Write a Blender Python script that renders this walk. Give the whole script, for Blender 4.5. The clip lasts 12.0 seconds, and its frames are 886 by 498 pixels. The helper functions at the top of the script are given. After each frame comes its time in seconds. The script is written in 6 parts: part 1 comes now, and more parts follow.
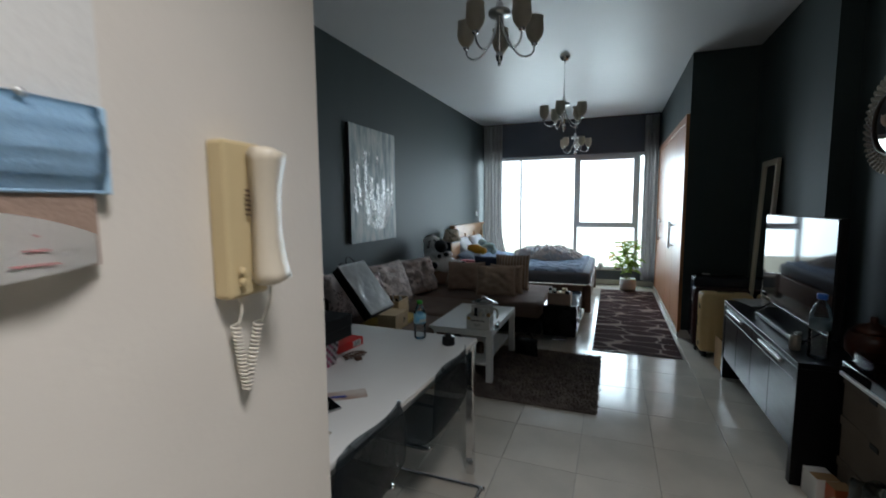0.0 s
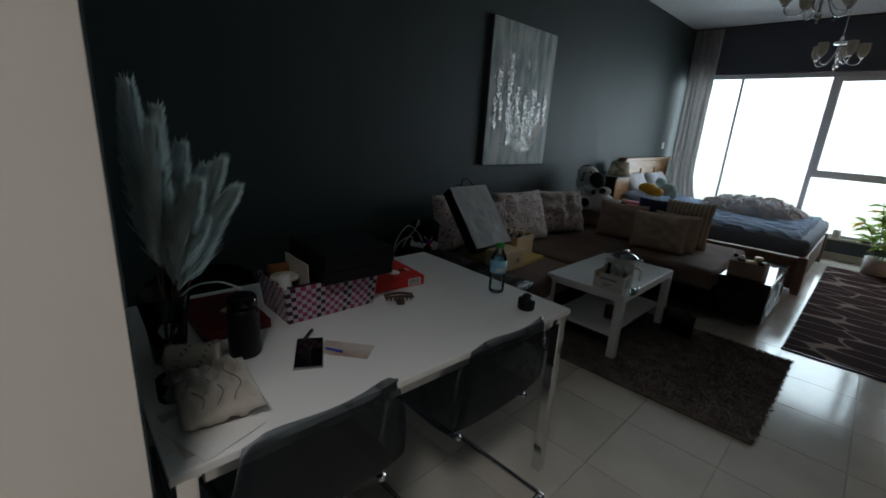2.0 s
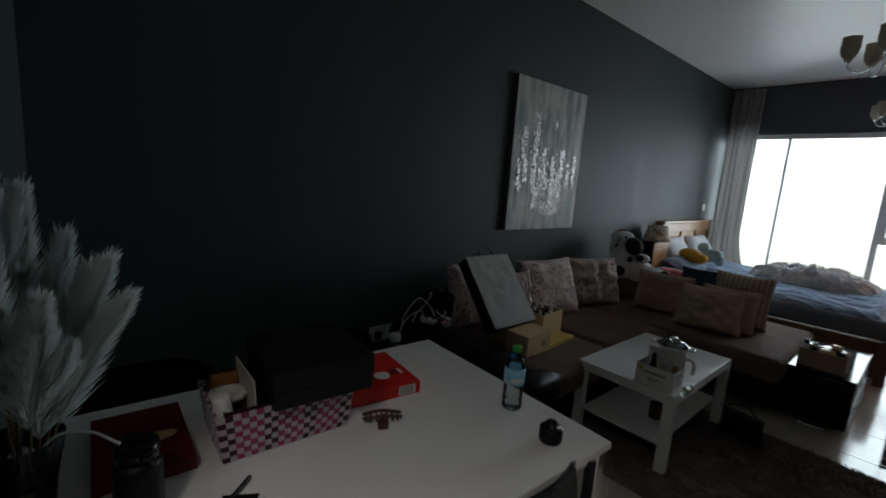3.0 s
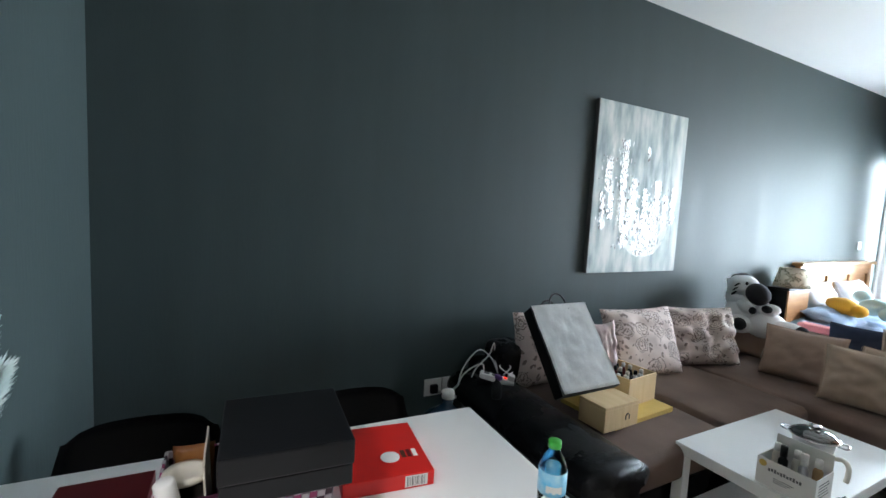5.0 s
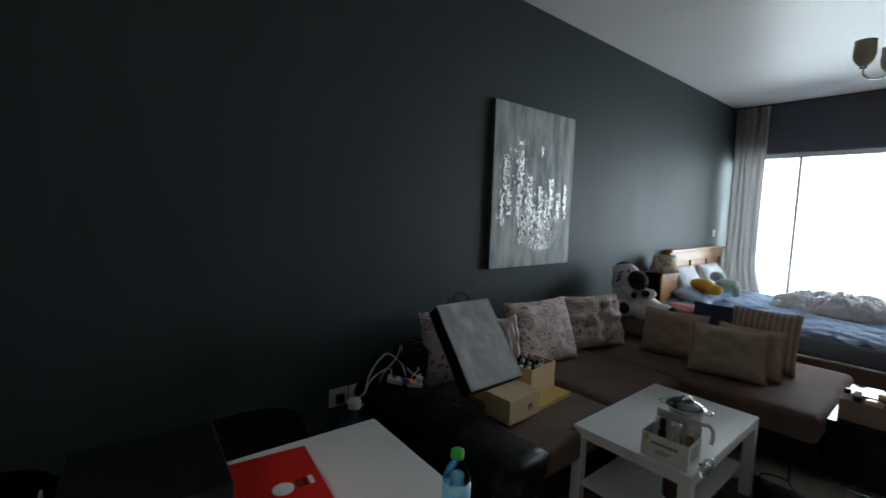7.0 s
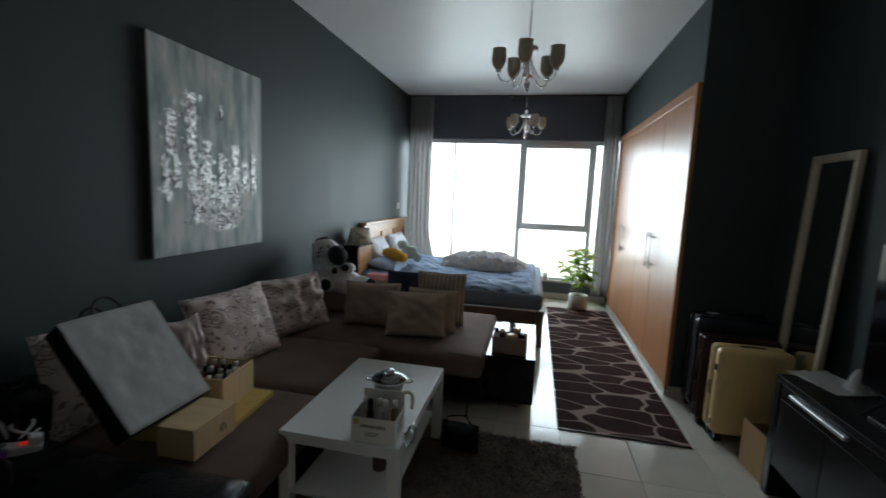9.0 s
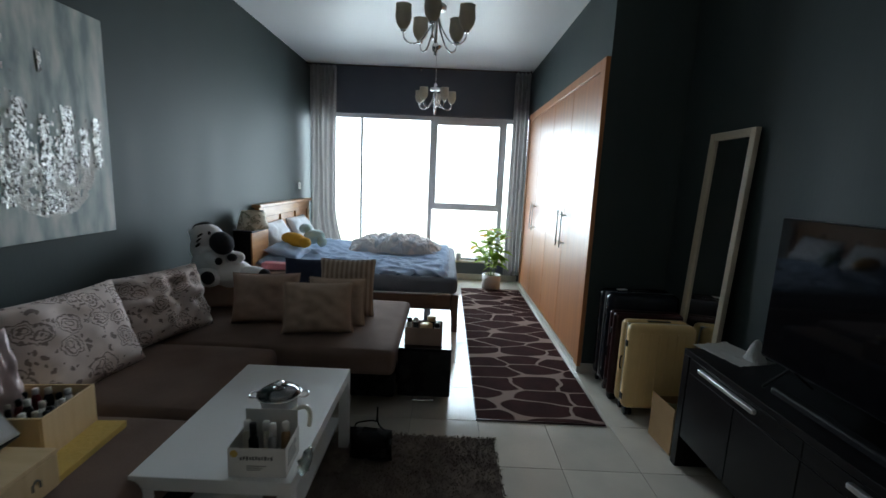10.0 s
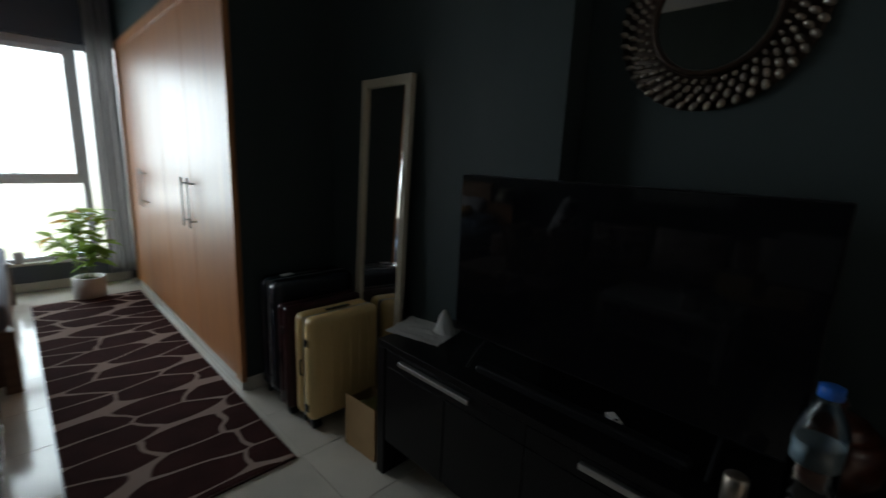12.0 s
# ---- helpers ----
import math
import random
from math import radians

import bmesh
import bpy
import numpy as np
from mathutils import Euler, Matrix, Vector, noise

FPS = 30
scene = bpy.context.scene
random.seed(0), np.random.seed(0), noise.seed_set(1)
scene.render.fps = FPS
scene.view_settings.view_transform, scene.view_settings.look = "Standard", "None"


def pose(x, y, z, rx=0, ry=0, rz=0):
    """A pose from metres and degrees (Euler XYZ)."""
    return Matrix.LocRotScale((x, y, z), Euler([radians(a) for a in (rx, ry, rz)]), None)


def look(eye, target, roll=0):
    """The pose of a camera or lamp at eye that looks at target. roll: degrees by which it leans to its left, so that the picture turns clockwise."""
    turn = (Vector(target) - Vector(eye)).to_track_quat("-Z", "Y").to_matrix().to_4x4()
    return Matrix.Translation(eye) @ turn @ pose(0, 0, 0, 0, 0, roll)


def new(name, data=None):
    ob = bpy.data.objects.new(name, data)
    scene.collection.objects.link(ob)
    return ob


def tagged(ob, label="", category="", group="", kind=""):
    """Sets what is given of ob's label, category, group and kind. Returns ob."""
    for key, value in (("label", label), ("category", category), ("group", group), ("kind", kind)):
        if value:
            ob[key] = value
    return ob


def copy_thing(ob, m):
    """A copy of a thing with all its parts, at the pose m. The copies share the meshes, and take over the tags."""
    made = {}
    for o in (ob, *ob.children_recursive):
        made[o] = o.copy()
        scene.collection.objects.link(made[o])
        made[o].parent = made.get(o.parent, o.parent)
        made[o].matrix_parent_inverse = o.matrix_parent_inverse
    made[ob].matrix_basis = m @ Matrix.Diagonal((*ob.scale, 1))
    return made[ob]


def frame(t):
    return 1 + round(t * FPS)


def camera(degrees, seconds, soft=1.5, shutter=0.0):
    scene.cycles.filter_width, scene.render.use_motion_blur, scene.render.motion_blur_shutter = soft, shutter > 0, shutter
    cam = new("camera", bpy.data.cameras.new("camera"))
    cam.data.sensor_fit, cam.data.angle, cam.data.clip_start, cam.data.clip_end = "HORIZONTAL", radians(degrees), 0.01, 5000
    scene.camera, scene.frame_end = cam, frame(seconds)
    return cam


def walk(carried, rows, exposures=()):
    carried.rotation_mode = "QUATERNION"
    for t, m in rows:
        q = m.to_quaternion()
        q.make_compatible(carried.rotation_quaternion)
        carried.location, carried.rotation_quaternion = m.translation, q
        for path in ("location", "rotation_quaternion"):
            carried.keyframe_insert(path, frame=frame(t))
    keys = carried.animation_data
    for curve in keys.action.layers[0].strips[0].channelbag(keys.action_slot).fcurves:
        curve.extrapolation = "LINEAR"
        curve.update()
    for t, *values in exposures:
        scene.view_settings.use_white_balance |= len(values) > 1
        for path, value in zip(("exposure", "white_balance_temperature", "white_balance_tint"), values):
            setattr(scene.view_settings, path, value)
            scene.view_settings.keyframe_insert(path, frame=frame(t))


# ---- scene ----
cam = camera(91.4, 12.0, shutter=0.4)
PATH = [
    (0, (-0.097, 2.468, 1.441), (-0.823, 4.321, 1.241), -0.5),
    (0.5, (-0.126, 2.654, 1.404), (-0.747, 4.509, 0.987), 0.9),
    (1, (-0.101, 2.83, 1.372), (-0.905, 4.585, 0.849), 0.3),
    (1.5, (-0.005, 3.024, 1.379), (-1.154, 4.572, 0.846), 2.9),
    (2, (-0.035, 3.163, 1.379), (-1.379, 4.538, 0.83), 3.7),
    (2.5, (-0.161, 3.327, 1.417), (-1.573, 4.691, 1.029), 4.8),
    (3, (-0.243, 3.48, 1.437), (-1.725, 4.783, 1.115), 4.1),
    (3.5, (-0.296, 3.612, 1.442), (-1.967, 4.673, 1.156), 3.5),
    (5.5, (-0.327, 3.839, 1.464), (-2.09, 4.768, 1.291), 3.1),
    (6, (-0.335, 3.848, 1.474), (-2.038, 4.882, 1.304), 2.5),
    (6.5, (-0.348, 3.861, 1.477), (-1.977, 5.009, 1.307), 1.8),
    (8.5, (-0.393, 4.043, 1.467), (-1.225, 5.847, 1.24), 3.1),
    (9, (-0.486, 4.136, 1.479), (-0.891, 6.079, 1.231), 2.5),
    (9.5, (-0.51, 4.237, 1.469), (-0.604, 6.217, 1.202), 2.6),
    (10, (-0.489, 4.429, 1.455), (-0.496, 6.403, 1.138), 2.5),
    (10.5, (-0.425, 4.696, 1.457), (-0.337, 6.663, 1.105), 2.3),
    (11, (-0.387, 4.918, 1.43), (0.125, 6.812, 1.042), 3.0),
    (11.5, (-0.332, 5.113, 1.408), (0.678, 6.799, 1.039), 2.1),
    (12, (-0.269, 5.172, 1.408), (1.124, 6.549, 1.003), 2.5),
]
EXPOSURES = [(0, 0.12, 5950, 9), (0.5, 0.35, 5950, 9), (1, 0.5, 5950, 9), (1.5, -0.1, 6100, 10), (2, -0.5, 6050, 9), (2.5, -0.7, 6000, 9), (3, -0.45, 6350, 12), (3.5, 0.25, 6300, 11), (3.7, 0.6, 6250, 11), (5.3, 2.6, 6000, 11), (5.5, 2.58, 6000, 11), (6.0, 2.0, 6000, 11), (6.5, 1.2, 6050, 11), (8.5, -0.08, 6200, 10), (9, 0.3, 6250, 10), (10, 0.52, 6050, 10), (10.5, 0.35, 6000, 9), (11, 0.15, 6100, 9), (12, -0.25, 6400, 11)]
walk(cam, [(t, look(eye, target, roll)) for t, eye, target, roll in PATH], EXPOSURES)

# ---- world and lights ----
world = bpy.data.worlds.new("world")
scene.world = world
world.use_nodes = True
wn = world.node_tree
sky = wn.nodes.new("ShaderNodeTexSky")
sky.sky_type, sky.sun_disc, sky.sun_elevation, sky.sun_rotation = "NISHITA", False, radians(50), radians(150)
wn.links.new(sky.outputs[0], wn.nodes["Background"].inputs[0])
wn.nodes["Background"].inputs[1].default_value = 0.12


def area_lamp(name, loc, target, sx, sy, watts, color):
    data = bpy.data.lights.new(name, "AREA")
    data.shape, data.size, data.size_y, data.energy, data.color = "RECTANGLE", sx, sy, watts, color
    ob = new(name, data)
    ob.matrix_world = look(loc, target)
    return ob


sun_data = bpy.data.lights.new("sun", "SUN")
sun_data.energy, sun_data.angle, sun_data.color = 3.0, radians(0.5), (1.0, 0.95, 0.88)
sun = new("sun", sun_data)
sun.matrix_world = look((4, -8, 12), (0, 0, 0))
window_light = area_lamp("window_light", (-0.9, 12.6, 2.0), (-0.9, 8.0, 0.7), 5.0, 3.4, 400, (0.80, 0.93, 1.0))
hall_light = area_lamp("hall_light", (0.35, 2.5, 2.9), (0.35, 2.5, 0), 0.5, 0.5, 22, (1.0, 0.93, 0.87))
hall_light.data.spread = radians(108)

# ---- materials ----


def mat(name, color, rough=0.5, metal=0.0, color2=None, scale=8.0, detail_scale=0.0, bump=0.0, bump_scale=60.0, vary=0.15,
        stretch=(1, 1, 1), sheen=0.0, trans=0.0, ior=1.45, rough_vary=0.0, emit=0.0, coat=0.0, random_tint=0.0):
    m = bpy.data.materials.new(name)
    m.use_nodes = True
    nt = m.node_tree
    N, L = nt.nodes, nt.links
    b = N["Principled BSDF"]
    b.inputs["Roughness"].default_value, b.inputs["Metallic"].default_value = rough, metal
    b.inputs["Sheen Weight"].default_value, b.inputs["Transmission Weight"].default_value = sheen * 0.35, trans
    b.inputs["IOR"].default_value = ior
    b.inputs["Coat Weight"].default_value = coat
    if rough >= 0.85:
        b.inputs["Specular IOR Level"].default_value = 0.12
    tc = N.new("ShaderNodeTexCoord")
    mp = N.new("ShaderNodeMapping")
    mp.inputs["Scale"].default_value = stretch
    L.new(tc.outputs["Object"], mp.inputs["Vector"])
    n1 = N.new("ShaderNodeTexNoise")
    n1.inputs["Scale"].default_value, n1.inputs["Detail"].default_value = scale, 5
    L.new(mp.outputs[0], n1.inputs["Vector"])
    if color2 is None:
        color2 = tuple(c * (1 - vary) for c in color)
    ramp = N.new("ShaderNodeValToRGB")
    ramp.color_ramp.elements[0].position, ramp.color_ramp.elements[1].position = 0.3, 0.7
    ramp.color_ramp.elements[0].color, ramp.color_ramp.elements[1].color = (*color2, 1), (*color, 1)
    L.new(n1.outputs[0], ramp.inputs[0])
    out = ramp.outputs[0]
    if random_tint:
        oi = N.new("ShaderNodeObjectInfo")
        mr = N.new("ShaderNodeMapRange")
        mr.inputs["To Min"].default_value, mr.inputs["To Max"].default_value = 1 - random_tint, 1 + random_tint
        L.new(oi.outputs["Random"], mr.inputs[0])
        hs = N.new("ShaderNodeHueSaturation")
        L.new(mr.outputs[0], hs.inputs["Value"])
        L.new(out, hs.inputs["Color"])
        out = hs.outputs[0]
    L.new(out, b.inputs["Base Color"])
    if rough_vary:
        mr = N.new("ShaderNodeMapRange")
        mr.inputs["To Min"].default_value, mr.inputs["To Max"].default_value = max(0.02, rough - rough_vary), rough + rough_vary
        L.new(n1.outputs[0], mr.inputs[0])
        L.new(mr.outputs[0], b.inputs["Roughness"])
    if bump:
        n2 = N.new("ShaderNodeTexNoise")
        n2.inputs["Scale"].default_value, n2.inputs["Detail"].default_value = bump_scale, 4
        L.new(mp.outputs[0], n2.inputs["Vector"])
        bp = N.new("ShaderNodeBump")
        bp.inputs["Strength"].default_value, bp.inputs["Distance"].default_value = bump, 0.01
        L.new(n2.outputs[0], bp.inputs["Height"])
        L.new(bp.outputs[0], b.inputs["Normal"])
    if emit:
        b.inputs["Emission Color"].default_value, b.inputs["Emission Strength"].default_value = (*color, 1), emit
    return m


M_wall = mat("dark slate wall paint", (0.049, 0.066, 0.066), 0.60, vary=0.16, scale=1.6, stretch=(3, 3, 0.4), bump=0.07, bump_scale=30, rough_vary=0.1)
M_wall.node_tree.nodes["Principled BSDF"].inputs["Specular IOR Level"].default_value = 0.24
M_hall = mat("off-white wall paint", (0.74, 0.69, 0.62), 0.6, vary=0.06, scale=3, bump=0.05, bump_scale=70)
M_beam = mat("bluish grey paint", (0.075, 0.085, 0.105), 0.55, vary=0.1, scale=3, bump=0.1, bump_scale=60)
M_ceil = mat("white ceiling paint", (0.78, 0.79, 0.79), 0.44, vary=0.04, scale=1.5, bump=0.15, bump_scale=6, rough_vary=0.08)
M_tile = mat("polished beige porcelain tile", (0.58, 0.54, 0.465), 0.13, vary=0.16, scale=3.5, bump=0.03, bump_scale=14, rough_vary=0.05, random_tint=0.05)
M_grout = mat("grey tile grout", (0.44, 0.42, 0.38), 0.95, vary=0.3, scale=20)
M_skirt = mat("cream skirting tile", (0.55, 0.52, 0.46), 0.3, vary=0.1, scale=8)
M_alu = mat("pale grey powder-coated aluminium", (0.74, 0.75, 0.77), 0.4, vary=0.08, scale=10)
M_white = mat("white lacquered board", (0.80, 0.81, 0.80), 0.28, vary=0.03, scale=6, bump=0.02)
M_gloss_white = mat("glossy white tabletop", (0.80, 0.80, 0.78), 0.12, vary=0.04, scale=5, rough_vary=0.04)
M_chrome = mat("chromed steel", (0.75, 0.75, 0.76), 0.12, metal=1.0, vary=0.05)
M_steel = mat("brushed steel", (0.6, 0.6, 0.6), 0.3, metal=1.0, vary=0.1, scale=30)
M_brown = mat("brown microfibre upholstery", (0.180, 0.124, 0.100), 0.9, vary=0.3, scale=5, bump=0.4, bump_scale=200, sheen=0.12)
M_leather = mat("black leatherette", (0.008, 0.008, 0.009), 0.27, vary=0.3, scale=6, bump=0.35, bump_scale=120, rough_vary=0.08)
M_espresso = mat("black-brown stained wood", (0.006, 0.0055, 0.006), 0.30, vary=0.2, scale=6, stretch=(6, 1, 6), bump=0.03, bump_scale=30, rough_vary=0.05)
M_black = mat("black plastic", (0.008, 0.008, 0.009), 0.4, vary=0.2)
M_wardrobe = mat("cherry-stained wood veneer", (0.50, 0.21, 0.075), 0.39, color2=(0.38, 0.145, 0.048), scale=3.0, stretch=(6, 6, 0.5), bump=0.04, bump_scale=20, rough_vary=0.05)
M_bedwood = mat("honey-stained bed wood", (0.42, 0.22, 0.085), 0.38, color2=(0.30, 0.14, 0.05), scale=4, stretch=(6, 1, 6), bump=0.05)
M_leather.node_tree.nodes["Principled BSDF"].inputs["Specular IOR Level"].default_value = 0.2
M_wardrobe.node_tree.nodes["Principled BSDF"].inputs["Coat Weight"].default_value = 0.3
M_wardrobe.node_tree.nodes["Principled BSDF"].inputs["Coat Roughness"].default_value = 0.36
M_black.node_tree.nodes["Principled BSDF"].inputs["Specular IOR Level"].default_value = 0.25
M_espresso.node_tree.nodes["Principled BSDF"].inputs["Specular IOR Level"].default_value = 0.2
M_bedbase = mat("walnut bed frame wood", (0.17, 0.10, 0.07), 0.5, color2=(0.12, 0.068, 0.045), scale=4, stretch=(1, 6, 6), bump=0.05)

# ---- helpers for things ----


def put_mesh(name, bm, material, parent=None, label="", smooth=False):
    me = bpy.data.meshes.new(name)
    bm.normal_update()
    bm.to_mesh(me)
    bm.free()
    for mm in (material if isinstance(material, (list, tuple)) else [material]):
        me.materials.append(mm)
    if smooth:
        me.shade_smooth()
    ob = new(name, me)
    if parent is not None:
        ob.parent = parent
    if label:
        ob["label"] = label
    return ob


def part(name, bm, material, parent, label="", smooth=False):
    return put_mesh(name, bm, material, parent, label, smooth)


def thing(name, m, label, category, group=""):
    ob = new(name)
    ob.matrix_world = m if isinstance(m, Matrix) else pose(*m)
    ob.empty_display_size = 0.1
    return tagged(ob, label, category, group)


def structure(name, bm, material, label, category, smooth=False):
    return tagged(put_mesh(name, bm, material, None, "", smooth), label, category, "", "structure")


def add_box(bm, x0, x1, y0, y1, z0, z1, bevel=0.0, segs=2, m=None, mat_index=0):
    r = bmesh.ops.create_cube(bm, size=1)
    vs = r["verts"]
    for v in vs:
        v.co = Vector((x0 + (v.co.x + 0.5) * (x1 - x0), y0 + (v.co.y + 0.5) * (y1 - y0), z0 + (v.co.z + 0.5) * (z1 - z0)))
        if m is not None:
            v.co = m @ v.co
    faces = {f for v in vs for f in v.link_faces}
    for f in faces:
        f.material_index = mat_index
    if bevel:
        es = list({e for v in vs for e in v.link_edges})
        bmesh.ops.bevel(bm, geom=es, offset=bevel, segments=segs, affect="EDGES", profile=0.5)
    return bm


def box(x0, x1, y0, y1, z0, z1, bevel=0.0, segs=2, m=None):
    return add_box(bmesh.new(), x0, x1, y0, y1, z0, z1, bevel, segs, m)


def lathe(profile, seg=24, bm=None, m=None):
    """A turned body from (radius, height) pairs."""
    bm = bm or bmesh.new()
    rings = []
    for r, z in profile:
        rings.append([bm.verts.new((m or Matrix()) @ Vector((max(r, 1e-4) * math.cos(2 * math.pi * i / seg), max(r, 1e-4) * math.sin(2 * math.pi * i / seg), z))) for i in range(seg)])
    for a, b in zip(rings, rings[1:]):
        for i in range(seg):
            bm.faces.new((a[i], a[(i + 1) % seg], b[(i + 1) % seg], b[i]))
    for ring, flip in ((rings[0], True), (rings[-1], False)):
        bm.faces.new(ring[::-1] if flip else ring)
    return bm


def tube(points, radius, seg=8, bm=None, closed=False):
    """A round bar along points."""
    bm = bm or bmesh.new()
    pts = [Vector(p) for p in points]
    n = len(pts)
    rings, side = [], None
    for i, p in enumerate(pts):
        a = pts[(i - 1) % n] if closed or i else p
        b = pts[(i + 1) % n] if closed or i < n - 1 else p
        t = (b - a).normalized()
        if side is None:
            side = t.orthogonal().normalized()
        side = (side - t * side.dot(t)).normalized()
        up = t.cross(side)
        r = radius(i / (n - 1)) if callable(radius) else radius
        rings.append([bm.verts.new(p + r * (math.cos(2 * math.pi * k / seg) * side + math.sin(2 * math.pi * k / seg) * up)) for k in range(seg)])
    pairs = list(zip(rings, rings[1:])) + ([(rings[-1], rings[0])] if closed else [])
    for a, b in pairs:
        for k in range(seg):
            bm.faces.new((a[k], a[(k + 1) % seg], b[(k + 1) % seg], b[k]))
    if not closed:
        bm.faces.new(rings[0][::-1])
        bm.faces.new(rings[-1])
    return bm


def smooth_path(points, steps=6):
    """A Catmull-Rom run through points."""
    p = [Vector(q) for q in points]
    p = [2 * p[0] - p[1]] + p + [2 * p[-1] - p[-2]]
    out = []
    for i in range(1, len(p) - 2):
        for s in range(steps):
            t = s / steps
            a, b, c, d = p[i - 1:i + 3]
            out.append(0.5 * (2 * b + (c - a) * t + (2 * a - 5 * b + 4 * c - d) * t * t + (3 * b - a - 3 * c + d) * t ** 3))
    out.append(p[-2])
    return out


# ---- the room ----
XL, XR, XW, YF, YN, ZC = -2.48, 1.20, 0.60, 10.75, 3.373, 2.96
X_EDGE = -0.683


def entry_x(y):
    """The face of the entry wall, which stands five degrees askew."""
    return X_EDGE + (3.243 - y) * math.tan(radians(5))



bm = box(XL - 0.2, XR + 0.5, -0.2, YF + 0.25, -0.12, -0.006)
floor = structure("floor", bm, M_grout, "polished beige porcelain tile floor with grey joints", "floor")
structure("ceiling", box(XL - 0.2, XR + 0.5, -0.2, YF + 0.25, ZC, ZC + 0.15), M_ceil, "smooth white painted ceiling of the studio", "ceiling")
structure("wall_left", box(XL - 0.2, XL, YN, YF + 0.25, 0, ZC), M_wall, "long dark slate painted wall behind the sofa", "wall")
bm = box(XL, X_EDGE, -0.2, 3.243, 0, ZC)
for v in bm.verts:
    if v.co.x > -1 and v.co.y < 1:
        v.co.x = entry_x(v.co.y)
structure("wall_entry", bm, M_hall, "off-white painted entry wall with an intercom", "wall")
bm = box(XL, X_EDGE - 0.004, 3.2435, YN, 0, ZC)
for v in bm.verts:
    if v.co.x > -1 and v.co.y > 3.3:
        v.co.y = 3.247
structure("wall_entry_face", bm, M_wall, "dark painted wall face beside the dining table", "wall")
structure("wall_back", box(X_EDGE, XR + 0.3, -0.2, 0, 0, ZC), M_hall, "off-white painted wall at the end of the hall", "wall")
structure("wall_right_near", box(XR + 0.13, XR + 0.4, 0, 6.03, 0, ZC), M_wall, "dark slate painted wall behind the television", "wall")
structure("wall_right_far", box(XR, XR + 0.4, 6.03, 7.64, 0, ZC), M_wall, "dark slate painted wall beside the leaning mirror", "wall")
structure("wall_wardrobe_end", box(XW + 0.02, XR, 7.64, 7.72, 0, ZC), M_wall, "dark painted return wall at the wardrobe", "wall")
structure("wall_wardrobe_top", box(XW + 0.02, XW + 0.12, 7.72, 10.60, 2.36, ZC), M_wall, "dark painted wall above the built-in wardrobe", "wall")
structure("wall_wardrobe_back", box(XR, XR + 0.4, 7.72, YF + 0.25, 0, ZC), M_wall, "wall behind the built-in wardrobe", "wall")
structure("wall_wardrobe_far", box(XW + 0.02, XR, 10.50, YF, 0, ZC), M_wall, "dark painted wall between wardrobe and window", "wall")
structure("wall_window_sill", box(XL, XW + 0.02, YF, YF + 0.22, 0, 0.25), M_beam, "low painted wall under the window", "wall")
structure("wall_window_top", box(XL, XW + 0.02, YF, YF + 0.22, 2.34, ZC), M_beam, "bluish grey beam above the window", "wall")



# more materials
M_yellowcase = mat("cream yellow hard shell", (0.80, 0.58, 0.27), 0.35, vary=0.06, scale=6, bump=0.05, bump_scale=30)
M_navycase = mat("blue-black hard shell", (0.016, 0.020, 0.028), 0.22, vary=0.15, bump=0.05, bump_scale=60)
M_redcase = mat("dark red hard shell", (0.035, 0.006, 0.008), 0.3, vary=0.1)
M_taupecard = mat("taupe covered card", (0.15, 0.125, 0.10), 0.85, vary=0.15, scale=6, bump=0.08)
M_card = mat("brown cardboard", (0.42, 0.27, 0.14), 0.85, vary=0.15, scale=6, bump=0.08)
M_mirror = mat("mirror glass", (0.8, 0.8, 0.8), 0.02, metal=1.0, vary=0.01)
# Dark tint stands in for a dimmer reflection of the ceiling.
M_dimmirror = mat("mirror glass tinted for a dim reflection", (0.36, 0.34, 0.30), 0.02, metal=1.0, vary=0.04)
M_cream_frame = mat("cream painted frame wood", (0.60, 0.53, 0.40), 0.45, vary=0.08, scale=8)
M_screen = mat("glossy black screen", (0.005, 0.005, 0.006), 0.05, vary=0.05, ior=1.33)
M_red = mat("red printed card", (0.62, 0.02, 0.015), 0.35, vary=0.06)
M_darkred = mat("dark red book cover", (0.13, 0.008, 0.012), 0.4, vary=0.15)
M_paper = mat("white paper", (0.75, 0.74, 0.71), 0.8, vary=0.05, bump=0.1)
M_pinewood = mat("pale pine board", (0.72, 0.54, 0.31), 0.5, color2=(0.64, 0.46, 0.24), scale=5, stretch=(1, 8, 1), bump=0.05)
M_yelcard = mat("yellow waffle card", (0.62, 0.43, 0.10), 0.6, vary=0.15, bump=0.4, bump_scale=50)
M_curtain = mat("grey curtain cloth", (0.42, 0.41, 0.40), 0.85, vary=0.1, scale=10, bump=0.2, bump_scale=300)
M_blue = mat("blue cotton bedding", (0.36, 0.46, 0.61), 0.85, vary=0.18, scale=4, bump=0.3, bump_scale=25, sheen=0.2)
M_slate = mat("slate blue mattress cover", (0.17, 0.195, 0.235), 0.88, vary=0.15, bump=0.2, bump_scale=60)
M_navy = mat("navy cotton", (0.030, 0.038, 0.065), 0.85, vary=0.2, bump=0.3, bump_scale=60)
M_pillowcase = mat("pale grey cotton", (0.66, 0.68, 0.71), 0.85, vary=0.12, scale=6, bump=0.25, bump_scale=30)
M_tan = mat("tan linen", (0.50, 0.38, 0.29), 0.9, vary=0.18, scale=7, bump=0.4, bump_scale=180, sheen=0.2)
M_brown2 = mat("brown cushion velvet", (0.39, 0.28, 0.22), 0.9, vary=0.2, scale=6, bump=0.3, bump_scale=120, sheen=0.12)
